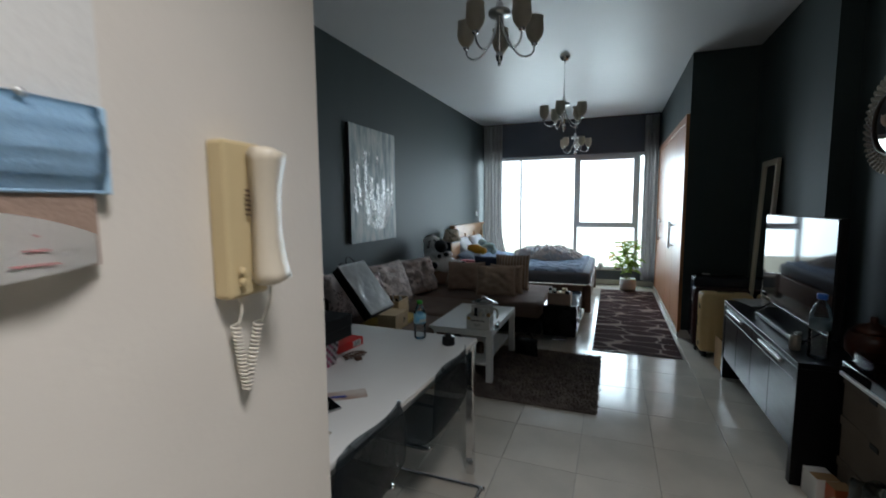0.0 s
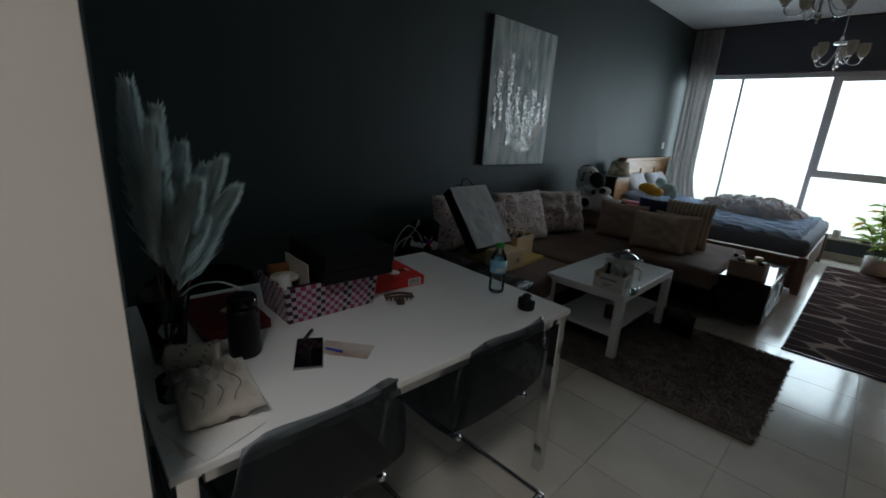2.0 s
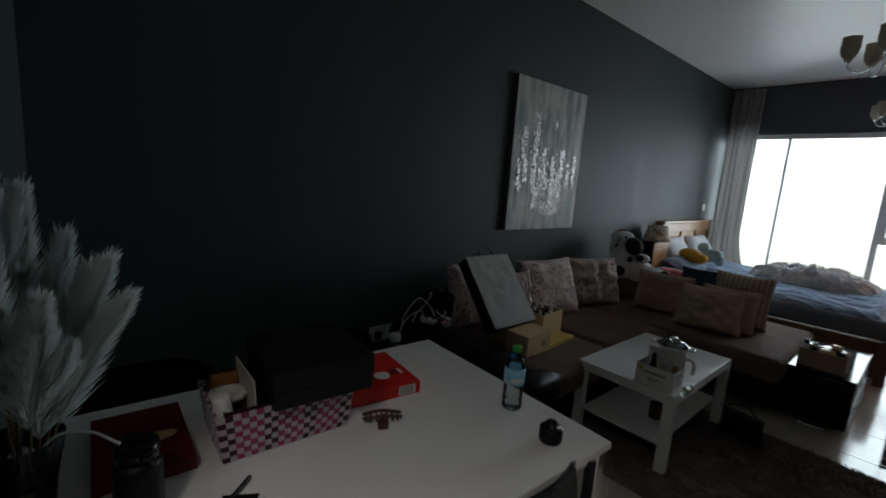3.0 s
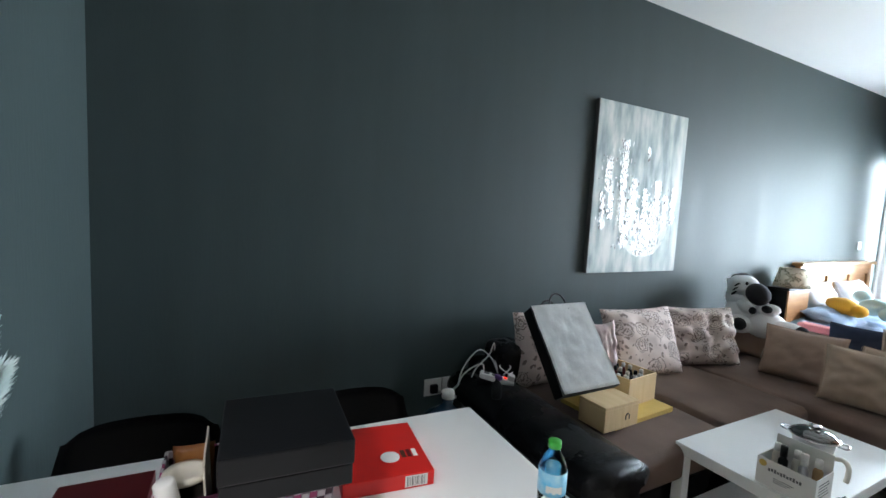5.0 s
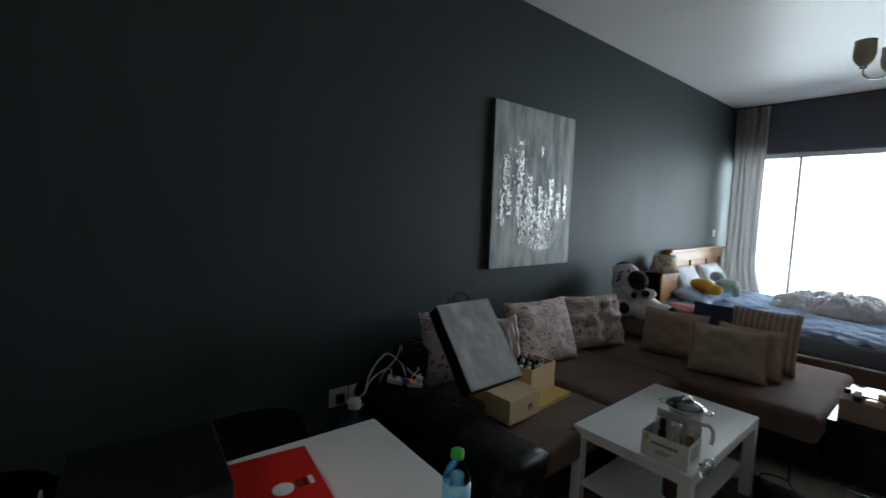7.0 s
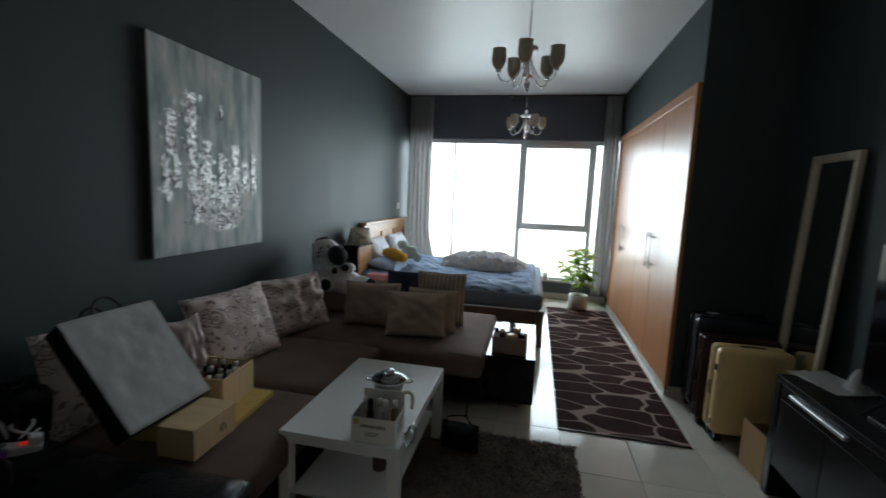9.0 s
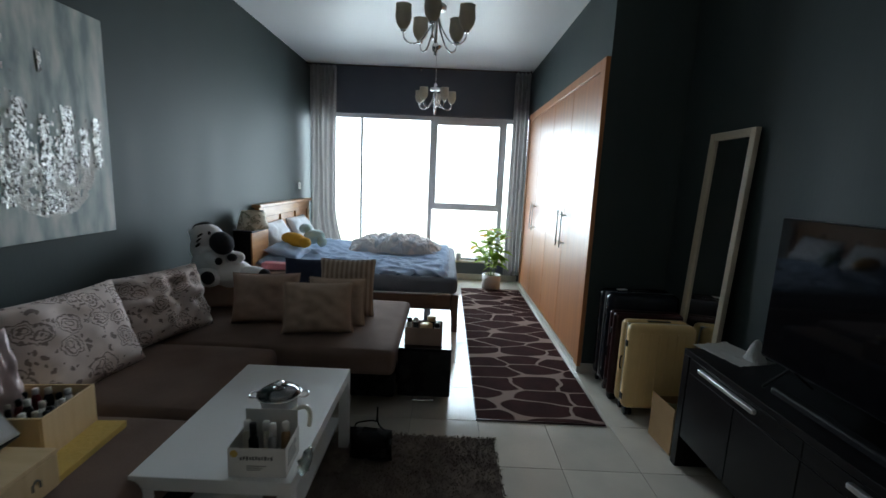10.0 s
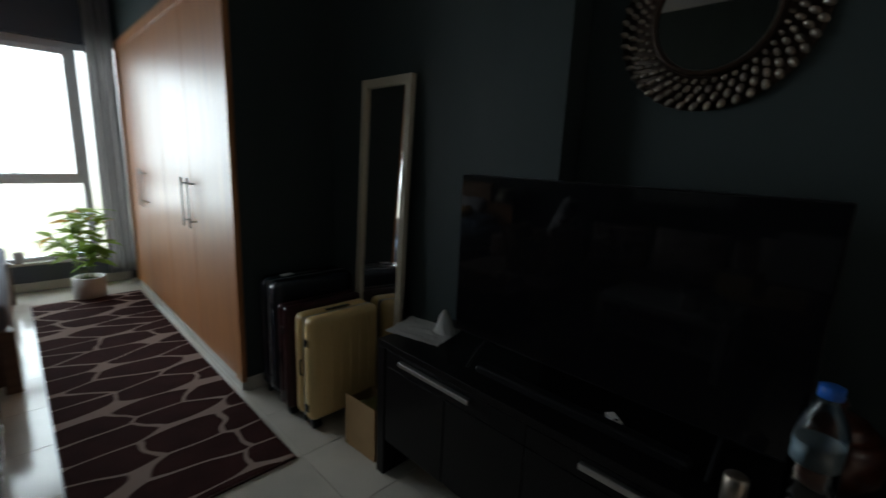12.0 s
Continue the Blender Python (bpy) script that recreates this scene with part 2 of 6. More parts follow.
M_shag = mat("dark taupe shag yarn", (0.22, 0.18, 0.155), 0.95, vary=0.45, scale=9)
M_plush = mat("white plush", (0.86, 0.85, 0.85), 0.95, vary=0.08, bump=0.5, bump_scale=220, sheen=0.4)
M_plushdark = mat("black plush", (0.022, 0.022, 0.026), 0.95, vary=0.2, bump=0.5, bump_scale=220, sheen=0.3)
M_yellowplush = mat("mustard plush", (0.62, 0.33, 0.035), 0.95, vary=0.12, bump=0.5, bump_scale=200, sheen=0.3)
M_aquaplush = mat("pale aqua plush", (0.42, 0.55, 0.56), 0.95, vary=0.12, bump=0.5, bump_scale=200, sheen=0.3)
M_pink = mat("pink plastic", (0.62, 0.19, 0.20), 0.5, vary=0.06)
M_handset = mat("aged off-white plastic", (0.64, 0.57, 0.45), 0.4, vary=0.06, scale=6)
M_beigeplastic = mat("yellowed cream plastic", (0.60, 0.48, 0.27), 0.38, vary=0.06, scale=6)
M_whiteplastic = mat("off-white plastic", (0.68, 0.64, 0.55), 0.3, vary=0.04)
M_socket = mat("white socket plastic", (0.72, 0.72, 0.70), 0.35, vary=0.04)
M_maskblue = mat("pale blue pleated cloth", (0.42, 0.63, 0.82), 0.8, vary=0.12, scale=12, bump=0.2)
M_pot = mat("light grey ceramic", (0.52, 0.50, 0.47), 0.5, vary=0.08, bump=0.1)
M_soil = mat("dark potting soil", (0.03, 0.02, 0.012), 0.95, vary=0.5, scale=40, bump=0.5)
M_leaf = mat("yellow-green leaf", (0.36, 0.48, 0.09), 0.4, color2=(0.19, 0.33, 0.05), scale=3, random_tint=0.2)
M_leafyellow = mat("orange-yellow old leaf", (0.62, 0.33, 0.03), 0.5, vary=0.2)
M_stem = mat("green stem", (0.10, 0.16, 0.04), 0.6, vary=0.2)
M_pampas = mat("pale grey-green pampas", (0.74, 0.82, 0.80), 0.9, vary=0.2, scale=9)
M_pampasdark = mat("dried brown stalk", (0.20, 0.13, 0.09), 0.9, vary=0.3)
M_opal = mat("frosted opal glass", (0.66, 0.62, 0.54), 0.4, vary=0.06)
M_orange = mat("orange amber glass", (0.050, 0.011, 0.004), 0.3, vary=0.3)
M_bronze = mat("dark bronze resin", (0.055, 0.035, 0.025), 0.32, metal=0.6, vary=0.3, bump=0.1)
M_champagne = mat("worn champagne metal", (0.42, 0.36, 0.30), 0.3, metal=0.9, vary=0.3)
M_silverleaf = mat("silver leaf flakes", (0.86, 0.86, 0.85), 0.30, metal=0.45, color2=(0.52, 0.52, 0.50), scale=45, bump=0.6, bump_scale=90)
M_darkleaf = mat("dark grey leaf flakes", (0.20, 0.19, 0.18), 0.5, color2=(0.08, 0.075, 0.07), scale=30, bump=0.5, bump_scale=90)
M_plaster = mat("pale scraped plaster paint", (0.62, 0.62, 0.58), 0.65, vary=0.12, scale=14, bump=0.6, bump_scale=70)
M_canvasedge = mat("dark grey canvas edge", (0.10, 0.10, 0.10), 0.8, vary=0.2)
M_amberprint = mat("amber printed film", (0.30, 0.13, 0.03), 0.4, color2=(0.16, 0.05, 0.02), scale=18)
M_capgreen = mat("green plastic cap", (0.06, 0.42, 0.05), 0.4, vary=0.05)
M_capblue = mat("blue plastic cap", (0.02, 0.12, 0.5), 0.4, vary=0.05)
M_labelblue = mat("blue bottle label", (0.10, 0.50, 0.80), 0.4, color2=(0.50, 0.76, 0.86), scale=30)
M_jug = mat("deep blue jug plastic", (0.02, 0.05, 0.09), 0.15, vary=0.2)
M_pen = mat("blue pen plastic", (0.03, 0.06, 0.35), 0.35, vary=0.05)
M_tort = mat("brown tortoise plastic", (0.10, 0.05, 0.028), 0.35, vary=0.5, scale=40)
M_photo = mat("printed photo card", (0.35, 0.22, 0.16), 0.4, color2=(0.60, 0.58, 0.54), scale=9)
M_frontbag = mat("silver-grey coated paper", (0.80, 0.81, 0.80), 0.33, vary=0.12, scale=5, bump=0.22, bump_scale=16)
M_lampfoot = mat("dark turned wood", (0.03, 0.018, 0.012), 0.4, vary=0.2)
M_stripcloth = mat("cream printed cloth", (0.52, 0.47, 0.40), 0.9, vary=0.12, scale=8, bump=0.3)
M_printgrey = mat("grey print", (0.12, 0.12, 0.12), 0.6, vary=0.05)
M_magenta = mat("magenta woven strap", (0.36, 0.04, 0.15), 0.4, vary=0.15)
M_strapwhite = mat("white woven strap", (0.50, 0.44, 0.47), 0.4, vary=0.08)
M_strapdark = mat("dark plum woven strap", (0.05, 0.012, 0.03), 0.4, vary=0.15)
M_redled = mat("red switch light", (0.9, 0.03, 0.01), 0.4, emit=0.25)


def clear(name, tint, gloss=0.08, rough=0.05):
    """Thin clear sheet: see-through with a Fresnel gloss."""
    m = bpy.data.materials.new(name)
    m.use_nodes = True
    nt = m.node_tree
    N, L = nt.nodes, nt.links
    N.remove(N["Principled BSDF"])
    tr, gl, mx, fr = N.new("ShaderNodeBsdfTransparent"), N.new("ShaderNodeBsdfGlossy"), N.new("ShaderNodeMixShader"), N.new("ShaderNodeFresnel")
    tr.inputs[0].default_value, gl.inputs["Roughness"].default_value = (*tint, 1), rough
    fr.inputs[0].default_value = 1.0 + gloss * 5
    L.new(fr.outputs[0], mx.inputs[0])
    L.new(tr.outputs[0], mx.inputs[1])
    L.new(gl.outputs[0], mx.inputs[2])
    L.new(mx.outputs[0], N["Material Output"].inputs[0])
    return m




def see_light(m, share):
    """Lets part of the light through the thin stuff of m."""
    N, L, b = m.node_tree.nodes, m.node_tree.links, m.node_tree.nodes["Principled BSDF"]
    tl, mx = N.new("ShaderNodeBsdfTranslucent"), N.new("ShaderNodeMixShader")
    mx.inputs[0].default_value = share
    L.new(b.inputs["Base Color"].links[0].from_socket, tl.inputs[0])
    L.new(b.outputs[0], mx.inputs[1])
    L.new(tl.outputs[0], mx.inputs[2])
    L.new(mx.outputs[0], N["Material Output"].inputs[0])


for m_, share in ((M_curtain, 0.05), (M_leaf, 0.65), (M_leafyellow, 0.5), (M_pampas, 0.4), (M_opal, 0.6)):
    see_light(m_, share)
M_pane = clear("clear window glass", (0.96, 0.98, 0.97))
M_smoke = mat("smoke grey translucent plastic", (0.024, 0.029, 0.032), 0.25, vary=0.1)
_n, _l = M_smoke.node_tree.nodes, M_smoke.node_tree.links
_t, _m = _n.new("ShaderNodeBsdfTransparent"), _n.new("ShaderNodeMixShader")
_t.inputs[0].default_value, _m.inputs[0].default_value = (0.5, 0.56, 0.6, 1), 0.35
_l.new(_n["Principled BSDF"].outputs[0], _m.inputs[1])
_l.new(_t.outputs[0], _m.inputs[2])
_l.new(_m.outputs[0], _n["Material Output"].inputs[0])
M_pet = clear("clear bottle plastic", (0.93, 0.97, 0.98), 0.09, 0.04)
M_vaseglass = clear("clear vase glass", (0.88, 0.91, 0.89), 0.09, 0.03)
M_film = clear("clear wrapping film", (0.6, 0.66, 0.64), 0.1, 0.12)


def nodes_of(m):
    return m.node_tree.nodes, m.node_tree.links, m.node_tree.nodes["Principled BSDF"]


def pattern(name, ground, ink, scale, width, rough=0.85, stretch=(1, 1, 1), warp=0.25, second=None, pebbles=False):
    """Cloth or pile with a pattern of drawn cell outlines, or of blotches where second is given."""
    m = mat(name, ground, rough, vary=0.4 if pebbles else 0.15, scale=5 if pebbles else 10)
    N, L, b = nodes_of(m)
    tc, mp = N.new("ShaderNodeTexCoord"), N.new("ShaderNodeMapping")
    mp.inputs["Scale"].default_value = stretch
    L.new(tc.outputs["Object"], mp.inputs[0])
    ns = N.new("ShaderNodeTexNoise")
    ns.inputs["Scale"].default_value = scale * 0.55
    L.new(mp.outputs[0], ns.inputs["Vector"])
    add, mul = N.new("ShaderNodeVectorMath"), N.new("ShaderNodeVectorMath")
    mul.operation = "SCALE"
    mul.inputs["Scale"].default_value = warp
    L.new(ns.outputs["Color"], mul.inputs[0])
    L.new(mp.outputs[0], add.inputs[0])
    L.new(mul.outputs[0], add.inputs[1])
    vo = N.new("ShaderNodeTexVoronoi")
    vo.feature = "DISTANCE_TO_EDGE"
    vo.inputs["Scale"].default_value = scale
    L.new(add.outputs[0], vo.inputs["Vector"])
    rp = N.new("ShaderNodeValToRGB")
    rp.color_ramp.elements[0].position, rp.color_ramp.elements[1].position = width, width * 1.5
    rp.color_ramp.elements[0].color, rp.color_ramp.elements[1].color = (1, 1, 1, 1), (0, 0, 0, 1)
    far = vo.outputs["Distance"]
    if pebbles:
        va, vb, df = N.new("ShaderNodeTexVoronoi"), N.new("ShaderNodeTexVoronoi"), N.new("ShaderNodeMath")
        vb.feature, df.operation = "F2", "SUBTRACT"
        for v in (va, vb):
            v.voronoi_dimensions = "2D"
            v.inputs["Scale"].default_value = scale
            v.inputs["Randomness"].default_value = 0.8
            L.new(add.outputs[0], v.inputs["Vector"])
        L.new(vb.outputs["Distance"], df.inputs[0])
        L.new(va.outputs["Distance"], df.inputs[1])
        far = df.outputs[0]
        rc = N.new("ShaderNodeValToRGB")
        rc.color_ramp.elements[0].position, rc.color_ramp.elements[1].position = 0.60, 0.635
        L.new(va.outputs["Distance"], rc.inputs[0])
        corner = rc.outputs[0]
    L.new(far, rp.inputs[0])
    mask = rp.outputs[0]
    if pebbles:
        mx2 = N.new("ShaderNodeMath")
        mx2.operation = "MAXIMUM"
        L.new(mask, mx2.inputs[0])
        L.new(corner, mx2.inputs[1])
        mask = mx2.outputs[0]
    if second:
        n3, r3, mm = N.new("ShaderNodeTexNoise"), N.new("ShaderNodeValToRGB"), N.new("ShaderNodeMath")
        n3.inputs["Scale"].default_value, n3.inputs["Detail"].default_value = second, 1.5
        L.new(tc.outputs["Object"], n3.inputs["Vector"])
        r3.color_ramp.elements[0].position, r3.color_ramp.elements[1].position = 0.50, 0.54
        L.new(n3.outputs[0], r3.inputs[0])
        mm.operation = "MULTIPLY"
        L.new(mask, mm.inputs[0])
        L.new(r3.outputs[0], mm.inputs[1])
        mask = mm.outputs[0]
    mix = N.new("ShaderNodeMix")
    mix.data_type = "RGBA"
    base = b.inputs["Base Color"].links[0].from_socket
    L.new(mask, mix.inputs["Factor"])
    L.new(base, mix.inputs[6])
    mix.inputs[7].default_value = (*ink, 1)
    L.new(mix.outputs[2], b.inputs["Base Color"])
    bp, n4 = N.new("ShaderNodeBump"), N.new("ShaderNodeTexNoise")
    n4.inputs["Scale"].default_value = 180
    L.new(tc.outputs["Object"], n4.inputs["Vector"])
    bp.inputs["Strength"].default_value, bp.inputs["Distance"].default_value = 0.35, 0.01
    L.new(n4.outputs[0], bp.inputs["Height"])
    L.new(bp.outputs[0], b.inputs["Normal"])
    return m


M_rug = pattern("plum-brown cut pile with beige line pattern", (0.040, 0.0125, 0.011), (0.27, 0.195, 0.165), 4.1, 0.042, 0.95, (0.60, 1.28, 1), 0.15, None, True)
M_rug.node_tree.nodes["Principled BSDF"].inputs["Specular IOR Level"].default_value = 0.08


def roses(name, ground, ink, scale):
    """Cotton printed with wobbly ringed blossoms and small leaves between them."""
    m = mat(name, ground, 0.88, vary=0.08, scale=8, bump=0.25, bump_scale=220)
    N, L, b = nodes_of(m)
    tc, ns, mul, add = N.new("ShaderNodeTexCoord"), N.new("ShaderNodeTexNoise"), N.new("ShaderNodeVectorMath"), N.new("ShaderNodeVectorMath")
    ns.inputs["Scale"].default_value = 26
    mul.operation = "SCALE"
    mul.inputs["Scale"].default_value = 0.055
    L.new(tc.outputs["Object"], ns.inputs["Vector"])
    L.new(ns.outputs["Color"], mul.inputs[0])
    L.new(tc.outputs["Object"], add.inputs[0])
    L.new(mul.outputs[0], add.inputs[1])

    def math_node(op, a, c=None):
        n = N.new("ShaderNodeMath")
        n.operation = op
        L.new(a, n.inputs[0])
        if isinstance(c, (int, float)):
            n.inputs[1].default_value = c
        elif c is not None:
            L.new(c, n.inputs[1])
        return n.outputs[0]

    def cells(s):
        v = N.new("ShaderNodeTexVoronoi")
        v.inputs["Scale"].default_value = s
        L.new(add.outputs[0], v.inputs["Vector"])
        return v.outputs["Distance"]

    f = cells(scale)
    ring = math_node("GREATER_THAN", math_node("SINE", math_node("MULTIPLY", f, 50.0)), 0.30)
    bloom = math_node("MULTIPLY", ring, math_node("LESS_THAN", f, 0.46))
    leaf = math_node("MULTIPLY", math_node("LESS_THAN", cells(scale * 2.6), 0.30), math_node("GREATER_THAN", f, 0.50))
    mask = math_node("MAXIMUM", bloom, leaf)
    mix = N.new("ShaderNodeMix")
    mix.data_type = "RGBA"
    base = b.inputs["Base Color"].links[0].from_socket
    L.new(math_node("MULTIPLY", mask, 0.85), mix.inputs["Factor"])
    L.new(base, mix.inputs[6])
    mix.inputs[7].default_value = (*ink, 1)
    L.new(mix.outputs[2], b.inputs["Base Color"])
    return m


M_orangebox = mat("orange printed card", (0.42, 0.10, 0.035), 0.5, vary=0.12, scale=14)
M_floral = roses("cream cotton with grey-brown roses", (0.72, 0.62, 0.58), (0.19, 0.145, 0.13), 8.6)
M_floralshade = pattern("cream shade cloth with leaf print", (0.70, 0.63, 0.50), (0.14, 0.13, 0.08), 38, 0.11, 0.85, (1, 1, 1), 0.4, 22)

# striped linen
M_striped = mat("striped taupe linen", (0.34, 0.26, 0.20), 0.9, vary=0.1)
N_, L_, b_ = nodes_of(M_striped)
wv, tcx, rmp = N_.new("ShaderNodeTexWave"), N_.new("ShaderNodeTexCoord"), N_.new("ShaderNodeValToRGB")
wv.inputs["Scale"].default_value = 9
L_.new(tcx.outputs["Object"], wv.inputs["Vector"])
rmp.color_ramp.elements[0].position, rmp.color_ramp.elements[1].position = 0.45, 0.6
rmp.color_ramp.elements[0].color, rmp.color_ramp.elements[1].color = (0.30, 0.225, 0.17, 1), (0.46, 0.38, 0.31, 1)
L_.new(wv.outputs[0], rmp.inputs[0])
L_.new(rmp.outputs[0], b_.inputs["Base Color"])


# canvas: grey washes running down
M_canvas = mat("grey wash painted canvas", (0.36, 0.37, 0.36), 0.6, vary=0.1)
N_, L_, b_ = nodes_of(M_canvas)
tcx, mpx = N_.new("ShaderNodeTexCoord"), N_.new("ShaderNodeMapping")
mpx.inputs["Scale"].default_value = (1, 6, 1.7)
L_.new(tcx.outputs["Object"], mpx.inputs[0])
nx, rmp = N_.new("ShaderNodeTexNoise"), N_.new("ShaderNodeValToRGB")
nx.inputs["Scale"].default_value, nx.inputs["Detail"].default_value = 1.9, 9
L_.new(mpx.outputs[0], nx.inputs["Vector"])
els = rmp.color_ramp.elements
els[0].position, els[0].color = 0.36, (0.19, 0.24, 0.24, 1)
els[1].position, els[1].color = 0.66, (0.54, 0.54, 0.50, 1)
els.new(0.5).color = (0.34, 0.39, 0.375, 1)
L_.new(nx.outputs[0], rmp.inputs[0])
L_.new(rmp.outputs[0], b_.inputs["Base Color"])

# ---- distance outside the window ----
M_haze = bpy.data.materials.new("bright hazy sky")
M_haze.use_nodes = True
N_, L_ = M_haze.node_tree.nodes, M_haze.node_tree.links
N_.remove(N_["Principled BSDF"])
em, tcx, sep, rmp = N_.new("ShaderNodeEmission"), N_.new("ShaderNodeTexCoord"), N_.new("ShaderNodeSeparateXYZ"), N_.new("ShaderNodeValToRGB")
L_.new(tcx.outputs["Object"], sep.inputs[0])
mr = N_.new("ShaderNodeMapRange")
mr.inputs["From Min"].default_value, mr.inputs["From Max"].default_value = -30, 45
L_.new(sep.outputs["Z"], mr.inputs[0])
L_.new(mr.outputs[0], rmp.inputs[0])
els = rmp.color_ramp.elements
els[0].position, els[0].color = 0.0, (0.36, 0.35, 0.27, 1)
els[1].position, els[1].color = 1.0, (0.90, 0.97, 1.0, 1)
els.new(0.30).color = (0.52, 0.53, 0.46, 1)
els.new(0.42).color = (0.86, 0.90, 0.92, 1)
L_.new(rmp.outputs[0], em.inputs[0])
em.inputs[1].default_value = 3.4
L_.new(em.outputs[0], N_["Material Output"].inputs[0])
bm = bmesh.new()
bm.faces.new([bm.verts.new(p) for p in ((-120, 90, -60), (120, 90, -60), (120, 90, 80), (-120, 90, 80))])
structure("backdrop", bm, M_haze, "bright white hazy sky outside the window", "sky")

# ---- window ----
bm = bmesh.new()
Y0, Y1 = 10.83, 10.89
for z0, z1 in ((0.25, 0.31), (2.28, 2.34)):
    add_box(bm, XL, XW + 0.02, Y0, Y1, z0, z1, 0.004, 1)
for x in (XL + 0.012, -1.752, -0.735, 0.30, XW - 0.01):
    w = 0.011 if x < -2 else 0.016 if x < -1 else 0.03
    add_box(bm, x - w, x + w, Y0 + 0.002, Y1 - 0.002, 0.31, 2.28)
add_box(bm, -0.705, 0.27, Y0 + 0.002, Y1 - 0.002, 1.02, 1.065)
window = structure("window_1", bm, M_alu, "wide grey aluminium window over the bed", "window")
bm = bmesh.new()
for b6 in ((-0.705, -0.66, 1.065, 2.28), (0.225, 0.27, 1.065, 2.28), (-0.66, 0.225, 1.065, 1.115), (-0.66, 0.225, 2.225, 2.28)):
    add_box(bm, b6[0], b6[1], Y0 - 0.02, Y0 + 0.03, b6[2], b6[3], 0.004, 1)
sash = part("sash", bm, M_alu, window, "grey top-hung opening sash")
bm = box(-0.29, -0.15, Y0 - 0.045, Y0 - 0.021, 1.085, 1.105, 0.004)
add_box(bm, -0.235, -0.205, Y0 - 0.06, Y0 - 0.021, 1.075, 1.125, 0.004)
part("handle", bm, M_alu, sash, "grey window handle")
for x0, x1, z0, z1 in ((XL + 0.023, -1.769, 0.31, 2.28), (-1.735, -0.765, 0.31, 2.28), (-0.705, 0.27, 0.31, 1.02), (-0.66, 0.225, 1.115, 2.225), (0.33, XW - 0.04, 0.31, 2.28)):
    pane = part("pane", box(x0, x1, Y0 + 0.028, Y0 + 0.034, z0, z1), M_pane, window)
    pane.visible_shadow = False
structure("window_sill", box(XL, XW + 0.02, YF - 0.012, Y0 - 0.002, 0.25, 0.275, 0.003), M_tile, "pale tiled window sill", "window sill")

# skirtings
structure("baseboard_left", box(XL, XL + 0.012, YN, YF - 0.013, 0, 0.085, 0.002), M_skirt, "cream tile skirting along the sofa wall", "baseboard")
structure("baseboard_window", box(XL + 0.013, XW, YF - 0.012, YF - 0.001, 0, 0.085, 0.002), M_skirt, "cream tile skirting under the window", "baseboard")
structure("baseboard_pillar", box(XW + 0.01, XR - 0.013, 7.627, 7.639, 0, 0.085, 0.002), M_skirt, "cream tile skirting at the wardrobe end", "baseboard")
structure("baseboard_right", box(XR - 0.012, XR - 0.001, 6.03, 7.626, 0, 0.085, 0.002), M_skirt, "cream tile skirting behind the suitcases", "baseboard")
structure("baseboard_right_near", box(XR + 0.117, XR + 0.129, 0.3, 6.029, 0, 0.085, 0.002), M_skirt, "cream tile skirting behind the television cabinet", "baseboard")
structure("baseboard_wardrobe", box(XW - 0.012, XW + 0.018, 7.65, 10.55, 0, 0.05, 0.002), M_skirt, "cream tile plinth under the wardrobe", "baseboard")

# ---- wardrobe ----
wardrobe = thing("wardrobe", (XW, 9.08, 0.05), "built-in wardrobe with closed cherry wood doors", "wardrobe")
part("body", box(0.025, XR - XW - 0.03, -1.35, 1.36, 0.0, 2.27), M_bedbase, wardrobe, "dark inside of the wardrobe")
bm = box(-0.012, 0.022, -1.43, -1.33, 0, 2.31, 0.004)
add_box(bm, -0.012, 0.022, 1.35, 1.43, 0, 2.31, 0.004)
add_box(bm, -0.012, 0.022, -1.33, 1.35, 2.23, 2.31, 0.004)
part("frame", bm, M_wardrobe, wardrobe, "cherry wood surround")
for i in range(4):
    y0 = -1.325 + i * 0.6675
    door = part("door", box(-0.004, 0.02, y0 + 0.002, y0 + 0.6635, 0.01, 2.225, 0.002, 1), M_wardrobe, wardrobe)
    yh = y0 + (0.60 if i % 2 == 0 else 0.065)
    bm = tube([(-0.045, yh, 0.84), (-0.045, yh, 1.17)], 0.006, 10)
    for z in (0.88, 1.13):
        tube([(-0.045, yh, z), (-0.003, yh, z)], 0.005, 8, bm)
    part("handle", bm, M_steel, door, "brushed steel bar handle", True)

# ---- curtains ----


